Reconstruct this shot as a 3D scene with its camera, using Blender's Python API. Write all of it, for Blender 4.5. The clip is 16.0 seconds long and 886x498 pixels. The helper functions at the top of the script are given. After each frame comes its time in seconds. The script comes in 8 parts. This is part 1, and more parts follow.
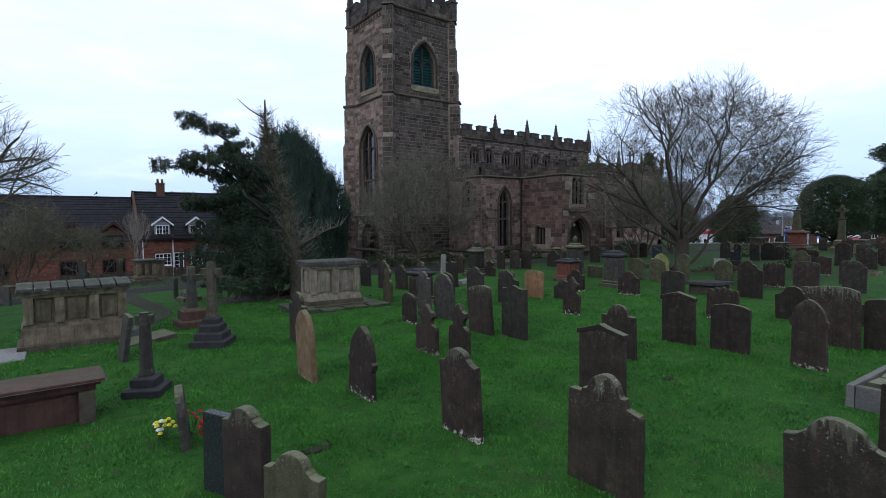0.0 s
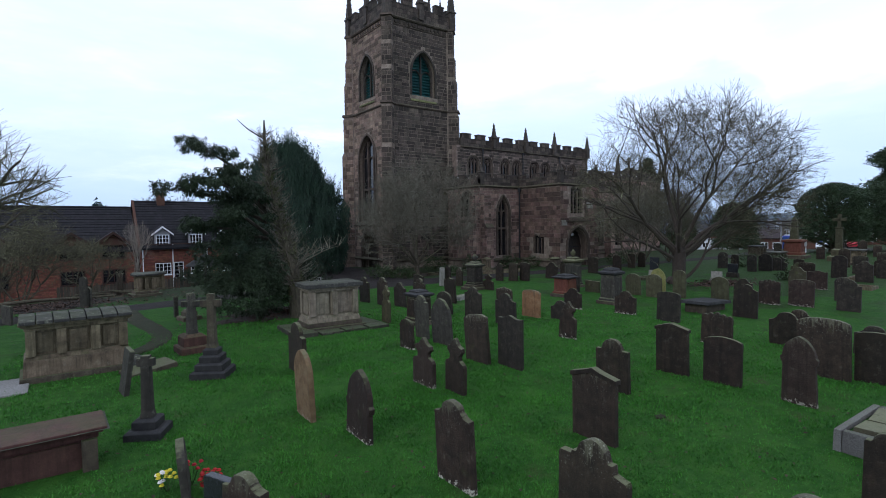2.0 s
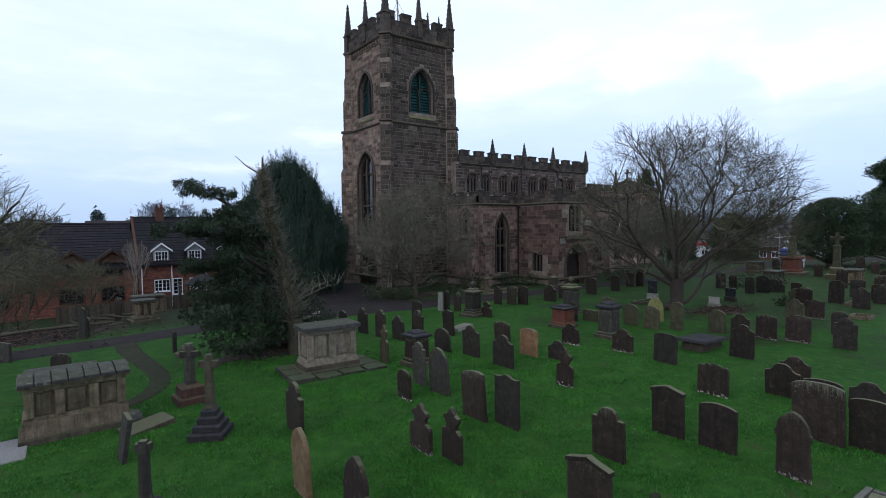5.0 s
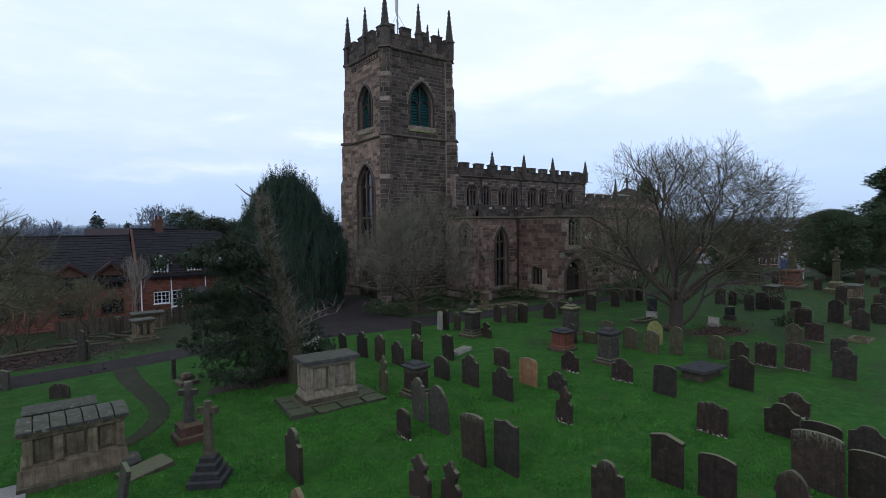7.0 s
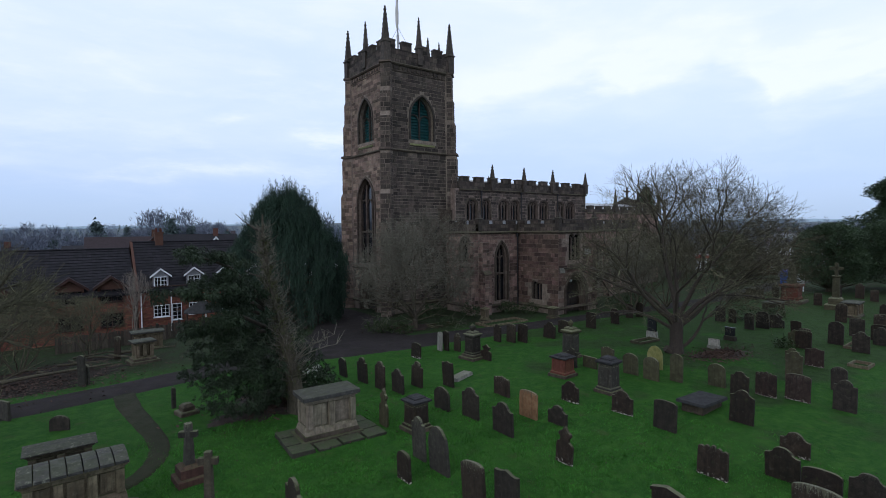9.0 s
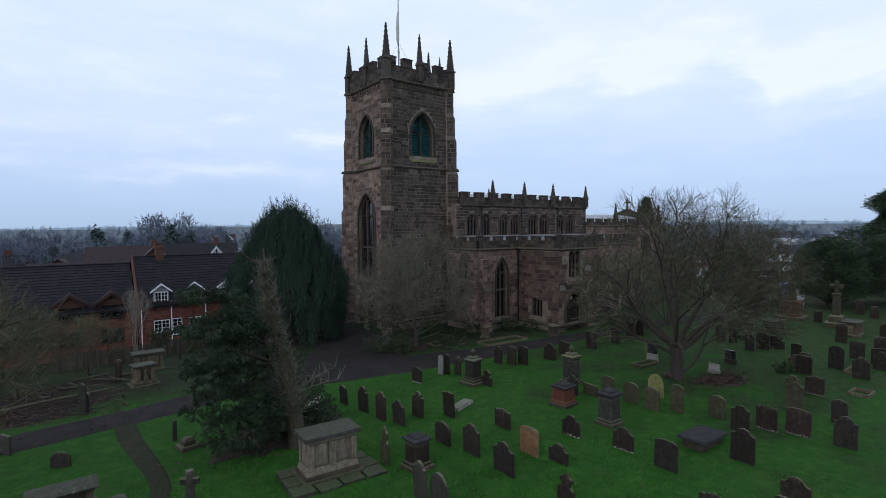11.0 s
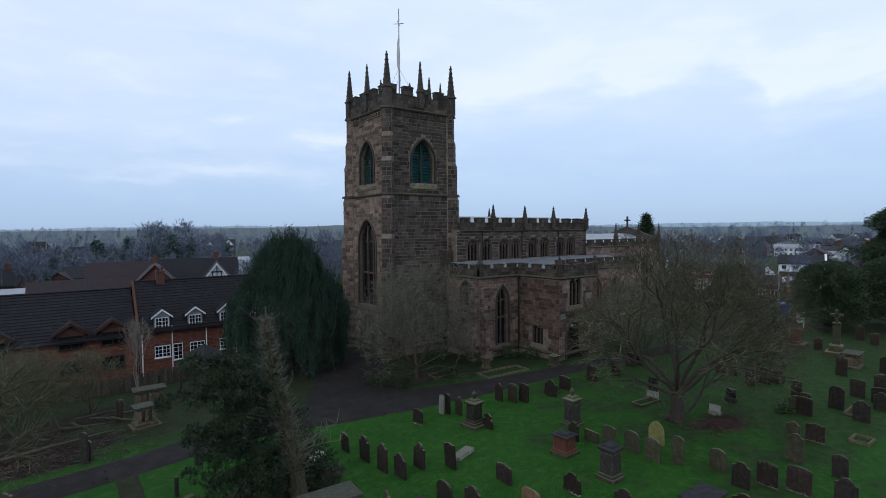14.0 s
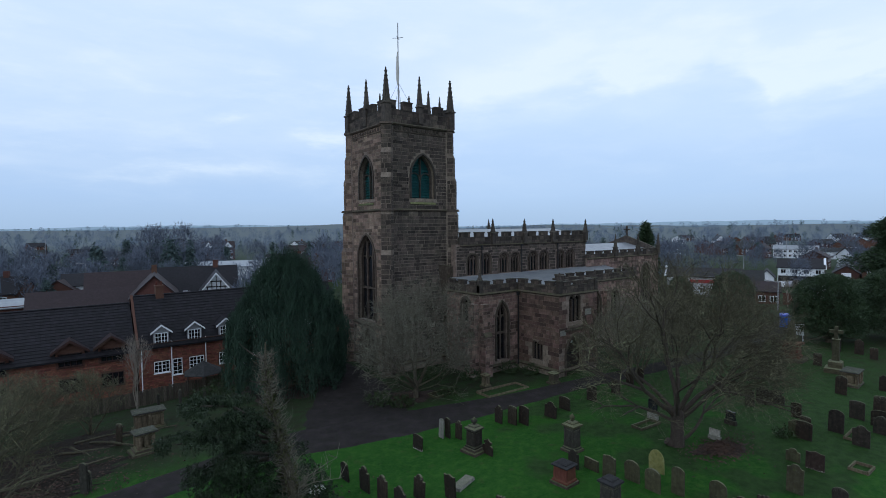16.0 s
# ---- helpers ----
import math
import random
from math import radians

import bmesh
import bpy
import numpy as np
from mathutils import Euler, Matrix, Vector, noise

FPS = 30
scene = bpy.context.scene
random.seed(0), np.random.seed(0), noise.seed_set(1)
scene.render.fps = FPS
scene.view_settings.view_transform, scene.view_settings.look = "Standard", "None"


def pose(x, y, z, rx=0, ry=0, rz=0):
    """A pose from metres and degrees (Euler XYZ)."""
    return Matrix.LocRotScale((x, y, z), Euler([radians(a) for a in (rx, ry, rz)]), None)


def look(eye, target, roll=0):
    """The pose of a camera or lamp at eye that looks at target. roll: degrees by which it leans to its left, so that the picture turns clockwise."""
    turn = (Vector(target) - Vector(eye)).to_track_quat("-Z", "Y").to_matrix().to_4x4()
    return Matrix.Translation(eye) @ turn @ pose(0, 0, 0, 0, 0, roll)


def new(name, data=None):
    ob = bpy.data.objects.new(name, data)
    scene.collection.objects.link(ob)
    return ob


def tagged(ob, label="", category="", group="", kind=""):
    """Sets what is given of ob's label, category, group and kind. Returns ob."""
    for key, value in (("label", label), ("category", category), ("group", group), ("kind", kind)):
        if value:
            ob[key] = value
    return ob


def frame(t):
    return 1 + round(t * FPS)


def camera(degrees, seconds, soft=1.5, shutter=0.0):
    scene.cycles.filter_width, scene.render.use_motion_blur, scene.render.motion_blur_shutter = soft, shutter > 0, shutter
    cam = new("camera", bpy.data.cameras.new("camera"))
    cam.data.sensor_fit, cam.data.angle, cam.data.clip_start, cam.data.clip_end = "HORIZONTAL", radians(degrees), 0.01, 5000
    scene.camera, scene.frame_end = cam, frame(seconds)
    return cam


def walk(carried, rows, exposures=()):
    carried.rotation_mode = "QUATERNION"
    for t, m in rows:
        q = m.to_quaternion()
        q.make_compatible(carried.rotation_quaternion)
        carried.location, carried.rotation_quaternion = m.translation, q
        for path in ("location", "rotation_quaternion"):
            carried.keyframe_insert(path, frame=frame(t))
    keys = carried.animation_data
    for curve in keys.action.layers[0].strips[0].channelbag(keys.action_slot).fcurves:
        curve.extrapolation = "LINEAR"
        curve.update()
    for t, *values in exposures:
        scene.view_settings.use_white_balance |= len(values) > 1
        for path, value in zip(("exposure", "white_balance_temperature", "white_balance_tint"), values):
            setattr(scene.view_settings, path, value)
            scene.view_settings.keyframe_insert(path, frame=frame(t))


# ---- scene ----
cam = camera(81.7, 16.0, soft=0.92)
# seconds, eye, yaw, pitch and lean to the left in degrees
PATH = [
    (0, 0.077, 0.096, 2.887, -36.905, -2.782, -0.543),
    (0.5, 0.065, 0.043, 3.051, -36.905, -2.740, -0.587),
    (1, 0.059, -0.001, 3.232, -36.909, -2.704, -0.623),
    (1.5, 0.058, -0.036, 3.428, -36.915, -2.675, -0.651),
    (2, 0.061, -0.063, 3.639, -36.923, -2.651, -0.673),
    (2.5, 0.068, -0.084, 3.863, -36.933, -2.630, -0.689),
    (3, 0.078, -0.099, 4.099, -36.943, -2.611, -0.699),
    (3.5, 0.089, -0.109, 4.345, -36.955, -2.594, -0.704),
    (4, 0.102, -0.113, 4.600, -36.967, -2.578, -0.704),
    (6.5, 0.169, -0.089, 5.972, -37.020, -2.487, -0.650),
    (7, 0.179, -0.078, 6.264, -37.029, -2.464, -0.631),
    (7.5, 0.187, -0.066, 6.562, -37.036, -2.440, -0.611),
    (8, 0.194, -0.054, 6.867, -37.042, -2.414, -0.590),
    (8.5, 0.198, -0.042, 7.180, -37.047, -2.387, -0.569),
    (9, 0.200, -0.030, 7.503, -37.051, -2.360, -0.548),
    (11.5, 0.184, 0.026, 9.289, -37.065, -2.230, -0.460),
    (12, 0.178, 0.037, 9.684, -37.068, -2.211, -0.449),
    (12.5, 0.172, 0.048, 10.092, -37.071, -2.198, -0.442),
    (13, 0.167, 0.060, 10.510, -37.077, -2.191, -0.438),
    (13.5, 0.165, 0.072, 10.934, -37.084, -2.192, -0.439),
    (14, 0.165, 0.087, 11.361, -37.094, -2.202, -0.445),
    (14.5, 0.170, 0.104, 11.784, -37.106, -2.223, -0.456),
    (15, 0.181, 0.124, 12.196, -37.123, -2.258, -0.473),
    (15.5, 0.198, 0.148, 12.586, -37.143, -2.307, -0.497),
    (16, 0.224, 0.177, 12.942, -37.169, -2.373, -0.527),
]
walk(cam, [(t, pose(x, y, z, 90 + pitch, 0, yaw) @ pose(0, 0, 0, 0, 0, lean)) for t, x, y, z, yaw, pitch, lean in PATH],
     [(0, 0.13, 5900, 7), (4, 0.04, 5930, 8), (9, -0.18, 5990, 8), (12.5, -0.28, 6010, 5), (14, -0.30, 5940, 4), (16, -0.32, 5740, 2)])

# ---------------------------------------------------------------- sky and light
world = bpy.data.worlds.new("overcast_sky")
scene.world = world
world.use_nodes = True
wt = world.node_tree
wt.nodes.clear()


def wnode(kind, **values):
    n = wt.nodes.new(kind)
    for key, value in values.items():
        n.inputs[key.replace("_", " ")].default_value = value
    return n


def ramp(tree, stops, interpolation="LINEAR"):
    r = tree.nodes.new("ShaderNodeValToRGB")
    r.color_ramp.interpolation = interpolation
    while len(r.color_ramp.elements) < len(stops):
        r.color_ramp.elements.new(0.5)
    for e, (p, c) in zip(r.color_ramp.elements, stops):
        e.position = p
        e.color = (*c, 1) if len(c) == 3 else c
    return r


SUN_ELEVATION, SUN_AZIMUTH = 28.0, 250.0
sky = wt.nodes.new("ShaderNodeTexSky")
sky.sky_type, sky.sun_disc = "NISHITA", False
sky.sun_elevation, sky.sun_rotation = radians(SUN_ELEVATION), radians(SUN_AZIMUTH)
sky_dim = wnode("ShaderNodeVectorMath")
sky_dim.operation = "SCALE"
sky_dim.inputs["Scale"].default_value = 0.10
wt.links.new(sky.outputs[0], sky_dim.inputs[0])
where = wt.nodes.new("ShaderNodeTexCoord")
split = wt.nodes.new("ShaderNodeSeparateXYZ")
wt.links.new(where.outputs["Generated"], split.inputs[0])
height = ramp(wt, [(0.0, (0.392, 0.483, 0.640)), (0.06, (0.445, 0.542, 0.740)), (0.2, (0.575, 0.655, 0.835)), (0.38, (0.650, 0.715, 0.862)), (1.0, (0.594, 0.650, 0.800))])
wt.links.new(split.outputs["Z"], height.inputs[0])
def wmath(op, a, b=0.0, clamp=False):
    n = wt.nodes.new("ShaderNodeMath")
    n.operation, n.use_clamp = op, clamp
    for k, v in enumerate((a, b)):
        if isinstance(v, (int, float)):
            n.inputs[k].default_value = v
        else:
            wt.links.new(v, n.inputs[k])
    return n.outputs[0]


def wsmooth(v, lo, hi):
    n = wt.nodes.new("ShaderNodeMapRange")
    n.interpolation_type = "SMOOTHSTEP"
    n.inputs["From Min"].default_value, n.inputs["From Max"].default_value = lo, hi
    wt.links.new(v, n.inputs["Value"])
    return n.outputs[0]


def wnoise(u, v, su, sv, seed, detail=5.0, rough=0.55, warp=0.0):
    at = wt.nodes.new("ShaderNodeCombineXYZ")
    wt.links.new(wmath("MULTIPLY", u, su), at.inputs[0])
    wt.links.new(wmath("MULTIPLY", v, sv), at.inputs[1])
    at.inputs[2].default_value = seed
    n = wnode("ShaderNodeTexNoise", Scale=1.0, Detail=detail, Roughness=rough, Distortion=warp)
    wt.links.new(at.outputs[0], n.inputs["Vector"])
    return n.outputs["Fac"]


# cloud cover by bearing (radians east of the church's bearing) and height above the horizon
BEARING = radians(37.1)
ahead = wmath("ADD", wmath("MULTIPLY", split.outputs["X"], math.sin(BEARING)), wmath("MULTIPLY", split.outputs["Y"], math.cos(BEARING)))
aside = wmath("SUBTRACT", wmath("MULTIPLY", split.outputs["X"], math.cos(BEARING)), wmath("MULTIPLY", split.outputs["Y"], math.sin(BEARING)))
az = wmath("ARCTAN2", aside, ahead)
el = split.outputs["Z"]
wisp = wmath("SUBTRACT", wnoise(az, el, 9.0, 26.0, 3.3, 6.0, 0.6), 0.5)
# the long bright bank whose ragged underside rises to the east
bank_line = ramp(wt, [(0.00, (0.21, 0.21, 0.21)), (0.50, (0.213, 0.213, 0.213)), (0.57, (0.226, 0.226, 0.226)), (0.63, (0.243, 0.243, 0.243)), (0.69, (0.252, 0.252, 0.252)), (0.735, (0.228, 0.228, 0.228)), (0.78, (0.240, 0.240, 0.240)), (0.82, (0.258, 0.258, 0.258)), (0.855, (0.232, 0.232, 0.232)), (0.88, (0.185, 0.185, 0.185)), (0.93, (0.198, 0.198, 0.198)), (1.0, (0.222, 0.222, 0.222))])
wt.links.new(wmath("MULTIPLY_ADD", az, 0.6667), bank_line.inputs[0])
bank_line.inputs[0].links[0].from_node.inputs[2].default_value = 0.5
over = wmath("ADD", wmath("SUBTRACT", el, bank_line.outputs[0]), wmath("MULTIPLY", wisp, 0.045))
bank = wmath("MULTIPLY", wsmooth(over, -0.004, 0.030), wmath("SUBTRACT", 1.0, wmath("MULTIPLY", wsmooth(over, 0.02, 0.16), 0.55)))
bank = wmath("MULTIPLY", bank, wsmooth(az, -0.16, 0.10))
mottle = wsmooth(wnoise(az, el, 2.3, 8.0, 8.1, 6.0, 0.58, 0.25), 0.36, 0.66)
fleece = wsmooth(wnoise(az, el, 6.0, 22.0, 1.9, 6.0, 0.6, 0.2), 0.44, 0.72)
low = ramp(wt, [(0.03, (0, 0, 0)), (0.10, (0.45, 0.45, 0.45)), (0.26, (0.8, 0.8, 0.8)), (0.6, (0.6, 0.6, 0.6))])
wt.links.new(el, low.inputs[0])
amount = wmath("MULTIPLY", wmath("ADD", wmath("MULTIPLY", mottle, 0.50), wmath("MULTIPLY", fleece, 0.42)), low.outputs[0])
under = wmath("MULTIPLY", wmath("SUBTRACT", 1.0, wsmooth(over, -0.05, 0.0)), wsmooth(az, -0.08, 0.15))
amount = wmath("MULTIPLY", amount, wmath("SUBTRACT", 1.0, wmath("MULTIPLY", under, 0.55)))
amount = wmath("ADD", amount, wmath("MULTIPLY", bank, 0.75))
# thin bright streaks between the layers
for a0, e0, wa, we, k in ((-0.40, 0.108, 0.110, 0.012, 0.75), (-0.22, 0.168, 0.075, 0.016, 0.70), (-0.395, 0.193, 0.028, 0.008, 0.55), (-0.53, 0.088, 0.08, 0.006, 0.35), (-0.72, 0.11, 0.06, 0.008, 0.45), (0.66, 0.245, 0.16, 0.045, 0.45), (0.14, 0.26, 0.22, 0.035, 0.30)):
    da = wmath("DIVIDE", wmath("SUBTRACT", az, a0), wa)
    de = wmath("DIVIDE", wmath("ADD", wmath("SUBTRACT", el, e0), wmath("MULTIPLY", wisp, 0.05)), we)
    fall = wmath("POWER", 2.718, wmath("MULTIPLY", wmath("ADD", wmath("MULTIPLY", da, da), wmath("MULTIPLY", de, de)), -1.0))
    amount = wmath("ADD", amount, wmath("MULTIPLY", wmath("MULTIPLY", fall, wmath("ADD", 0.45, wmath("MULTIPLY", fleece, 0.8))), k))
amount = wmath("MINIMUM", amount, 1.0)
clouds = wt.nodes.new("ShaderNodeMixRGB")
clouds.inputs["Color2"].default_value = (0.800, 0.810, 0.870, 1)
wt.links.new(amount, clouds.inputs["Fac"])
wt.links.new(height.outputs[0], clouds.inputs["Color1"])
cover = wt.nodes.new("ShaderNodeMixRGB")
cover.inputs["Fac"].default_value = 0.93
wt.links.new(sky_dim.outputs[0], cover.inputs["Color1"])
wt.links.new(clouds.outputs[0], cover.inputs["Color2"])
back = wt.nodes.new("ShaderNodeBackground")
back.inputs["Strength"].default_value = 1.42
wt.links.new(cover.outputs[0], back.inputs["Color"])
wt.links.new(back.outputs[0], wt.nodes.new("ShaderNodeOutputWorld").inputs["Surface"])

sun = new("sun", bpy.data.lights.new("sun", "SUN"))
sun.data.energy, sun.data.angle, sun.data.color = 0.62, radians(30), (1.0, 0.93, 0.85)
sun_from = Vector((math.sin(radians(SUN_AZIMUTH)), math.cos(radians(SUN_AZIMUTH)), math.tan(radians(SUN_ELEVATION))))
sun.matrix_world = look(sun_from * 50, (0, 0, 0))

# ---------------------------------------------------------------- materials


def surface(name, tones, scale=6.0, rough=0.85, bump=0.4, fine=40.0, large=0.7, vary=0.25, island=False, streak=0.0, moss=0.0, lime=0.0, metal=0.0, stretch=(1, 1, 1), lichen=0.0, moss_tone=(0.05, 0.07, 0.015), spec=0.3, crown=0.0):
    """A worn, mottled surface: tones is a list of base colours laid over one another by noise at two scales."""
    m = bpy.data.materials.new(name)
    m.use_nodes = True
    t = m.node_tree
    shade = t.nodes["Principled BSDF"]
    shade.inputs["Roughness"].default_value = rough
    shade.inputs["Metallic"].default_value = metal
    shade.inputs["Specular IOR Level"].default_value = spec
    co = t.nodes.new("ShaderNodeTexCoord")
    info = t.nodes.new("ShaderNodeObjectInfo")
    geo = t.nodes.new("ShaderNodeNewGeometry")
    rnd = geo.outputs["Random Per Island"] if island else info.outputs["Random"]
    shift = t.nodes.new("ShaderNodeVectorMath")
    shift.operation = "MULTIPLY_ADD"
    t.links.new(info.outputs["Random"], shift.inputs[0])
    shift.inputs[1].default_value = (57, 91, 33)
    mp = t.nodes.new("ShaderNodeMapping")
    mp.inputs["Scale"].default_value = stretch
    t.links.new(co.outputs["Object"], mp.inputs[0])
    t.links.new(mp.outputs[0], shift.inputs[2])

    def noise_of(s, detail=4.0, vec=None, rough_=0.6):
        n = t.nodes.new("ShaderNodeTexNoise")
        n.inputs["Scale"].default_value, n.inputs["Detail"].default_value, n.inputs["Roughness"].default_value = s, detail, rough_
        t.links.new(vec or shift.outputs[0], n.inputs["Vector"])
        return n.outputs["Fac"]

    def mix(fac, a, b, blend="MIX"):
        n = t.nodes.new("ShaderNodeMixRGB")
        n.blend_type = blend
        for sock, v in (("Fac", fac), ("Color1", a), ("Color2", b)):
            if isinstance(v, (int, float)):
                n.inputs[sock].default_value = v
            elif isinstance(v, tuple):
                n.inputs[sock].default_value = (*v, 1)
            else:
                t.links.new(v, n.inputs[sock])
        return n.outputs[0]

    def math_of(op, a, b):
        n = t.nodes.new("ShaderNodeMath")
        n.operation = op
        for i, v in enumerate((a, b)):
            if isinstance(v, (int, float)):
                n.inputs[i].default_value = v
            else:
                t.links.new(v, n.inputs[i])
        return n.outputs[0]

    def step(fac, lo, hi):
        r = ramp(t, [(lo, (0, 0, 0)), (hi, (1, 1, 1))])
        t.links.new(fac, r.inputs[0])
        return r.outputs[0]

    r1 = ramp(t, [(0.30 + 0.42 * i / max(1, len(tones) - 1), c) for i, c in enumerate(tones)])
    t.links.new(noise_of(scale, 5.0), r1.inputs[0])
    col = r1.outputs[0]
    big = noise_of(large, 3.0)
    col = mix(step(big, 0.35, 0.7), mix(0.45, col, tones[0]), col)
    grain = noise_of(fine, 3.0)
    col = mix(0.5, col, mix(grain, (0.25, 0.25, 0.25), (0.9, 0.9, 0.9)), "OVERLAY")
    if streak:
        st = t.nodes.new("ShaderNodeMapping")
        st.inputs["Scale"].default_value = (1, 1, 0.07)
        t.links.new(shift.outputs[0], st.inputs[0])
        col = mix(math_of("MULTIPLY", step(noise_of(11.0, 4.0, st.outputs[0]), 0.46, 0.70), streak), col, tuple(0.30 * v for v in tones[0]))
        col = mix(math_of("MULTIPLY", step(noise_of(17.0, 4.0, st.outputs[0]), 0.60, 0.80), 0.5 * streak), col, tuple(1.25 * v for v in tones[-1]))
    if vary:
        h = t.nodes.new("ShaderNodeHueSaturation")
        t.links.new(math_of("ADD", math_of("MULTIPLY", rnd, 2 * vary), 1 - vary), h.inputs["Value"])
        wn = t.nodes.new("ShaderNodeTexWhiteNoise")
        wn.noise_dimensions = "1D"
        t.links.new(rnd, wn.inputs["W"])
        t.links.new(math_of("ADD", math_of("MULTIPLY", wn.outputs["Value"], 0.03), 0.485), h.inputs["Hue"])
        t.links.new(col, h.inputs["Color"])
        col = h.outputs[0]
    if lime or moss or lichen:
        sep = t.nodes.new("ShaderNodeSeparateXYZ")
        t.links.new(co.outputs["Object"], sep.inputs[0])
    if lichen:
        col = mix(math_of("MULTIPLY", step(noise_of(7.0, 9.0, None, 0.75), 0.56, 0.70), 0.6 * lichen), col, (0.26, 0.26, 0.20))
    if moss:
        nz = t.nodes.new("ShaderNodeSeparateXYZ")
        t.links.new(geo.outputs["Normal"], nz.inputs[0])
        up = math_of("ADD", math_of("MULTIPLY", nz.outputs["Z"], 0.28), noise_of(3.2, 6.0))
        col = mix(math_of("MULTIPLY", step(up, 0.62, 0.82), moss), col, moss_tone)
        col = mix(math_of("MULTIPLY", step(math_of("MULTIPLY", nz.outputs["Z"], noise_of(12.0, 6.0)), 0.26, 0.46), min(1.0, 1.3 * moss) if crown >= 0.5 else 0.3 * moss), col, (0.130, 0.132, 0.075))
    if crown:
        # algae and lichen that run down from the head of a stone in streaks
        box = t.nodes.new("ShaderNodeSeparateXYZ")
        t.links.new(co.outputs["Generated"], box.inputs[0])
        drip = t.nodes.new("ShaderNodeMapping")
        drip.inputs["Scale"].default_value = (1, 1, 0.10)
        t.links.new(shift.outputs[0], drip.inputs[0])
        run = math_of("ADD", box.outputs["Z"], math_of("MULTIPLY", math_of("SUBTRACT", noise_of(14.0, 4.0, drip.outputs[0]), 0.5), 0.75))
        share = math_of("MULTIPLY", step(rnd, 0.15, 0.95), 0.95 * crown)
        col = mix(math_of("MULTIPLY", step(run, 0.92, 1.14), share), col, (0.092, 0.088, 0.058))
        speck = math_of("ADD", math_of("MULTIPLY", box.outputs["Z"], 0.25), noise_of(30.0, 6.0, None, 0.7))
        col = mix(math_of("MULTIPLY", step(speck, 0.80, 0.90), share), col, (0.27, 0.27, 0.21))
    if lime:
        foot = math_of("SUBTRACT", math_of("ADD", 0.62, math_of("MULTIPLY", sep.outputs["Z"], -1.7)), 0.0)
        col = mix(math_of("MULTIPLY", step(math_of("ADD", foot, math_of("MULTIPLY", math_of("SUBTRACT", noise_of(13.0, 8.0, None, 0.75), 0.5), 1.7)), 0.58, 0.66), lime), col, (0.5, 0.47, 0.4))
    t.links.new(col, shade.inputs["Base Color"])
    bp = t.nodes.new("ShaderNodeBump")
    bp.inputs["Strength"].default_value, bp.inputs["Distance"].default_value = bump, 0.02
    t.links.new(math_of("ADD", grain, math_of("MULTIPLY", noise_of(scale, 5.0), 1.5)), bp.inputs["Height"])
    t.links.new(bp.outputs[0], shade.inputs["Normal"])
    return m


M = {}
# headstones and tombs
M["dark"] = surface("soot_dark_sandstone", [(0.0125, 0.0091, 0.0063), (0.0259, 0.0182, 0.0121), (0.0438, 0.0309, 0.0201)], 5, moss=0.55, streak=0.5, vary=0.3, lichen=0.22, crown=0.95)
M["black"] = surface("blackened_stone", [(0.0129, 0.0105, 0.0086), (0.0258, 0.0204, 0.0158), (0.0451, 0.0361, 0.0268)], 5, moss=0.3, streak=0.4, vary=0.2, lichen=0.25, crown=0.5)
M["black_base"] = surface("black_stone_base", [(0.012, 0.0115, 0.0125), (0.022, 0.021, 0.022), (0.036, 0.035, 0.035)], 6, rough=0.7, streak=0.3, vary=0.1, lichen=0.15)
M["limed"] = surface("dark_sandstone_limed_at_foot", [(0.0129, 0.0086, 0.0059), (0.0250, 0.0163, 0.0113), (0.0407, 0.0272, 0.0181)], 5, moss=0.3, streak=0.5, lime=0.9, lichen=0.4, crown=0.7)
M["red"] = surface("dull_red_sandstone", [(0.0193, 0.0119, 0.0091), (0.0338, 0.0220, 0.0165), (0.0482, 0.0358, 0.0266)], 5, moss=0.3, streak=0.55, lime=0.5, lichen=0.3, crown=0.6)
M["orange"] = surface("orange_sandstone", [(0.1195, 0.0759, 0.0361), (0.1887, 0.1317, 0.0650), (0.2516, 0.1915, 0.1011)], 5, moss=0.4, streak=0.3, lichen=0.3, lime=0.3, crown=0.6)
M["rust"] = surface("rusty_orange_sandstone", [(0.105, 0.050, 0.026), (0.165, 0.080, 0.042), (0.215, 0.125, 0.075)], 5, moss=0.3, streak=0.3, lichen=0.4, crown=0.9)
M["grey"] = surface("grey_weathered_stone", [(0.0224, 0.0205, 0.0167), (0.0428, 0.0391, 0.0311), (0.0670, 0.0614, 0.0485)], 6, moss=0.5, streak=0.5, lichen=0.5, crown=0.8)
M["mossy"] = surface("mossy_stone", [(0.0341, 0.0310, 0.0174), (0.0589, 0.0546, 0.0279), (0.0868, 0.0806, 0.0465)], 4, moss=0.9, streak=0.4, lichen=0.3, moss_tone=(0.075, 0.085, 0.018), crown=1.0)
M["yellow"] = surface("yellow_lichened_stone", [(0.1173, 0.1128, 0.0370), (0.1895, 0.1805, 0.0618), (0.2346, 0.2256, 0.1111)], 5, moss=0.5, lichen=0.2, moss_tone=(0.10, 0.12, 0.02))
M["pale"] = surface("pale_stone", [(0.1496, 0.1428, 0.1224), (0.2312, 0.2244, 0.1972), (0.3060, 0.2924, 0.2584)], 6, moss=0.3, streak=0.4, lichen=0.2, crown=0.5)
M["tomb"] = surface("tomb_limestone", [(0.0664, 0.0511, 0.0319), (0.1250, 0.0994, 0.0638), (0.1954, 0.1597, 0.1044)], 4, moss=0.5, streak=0.6, lichen=0.4, vary=0.12, crown=0.3)
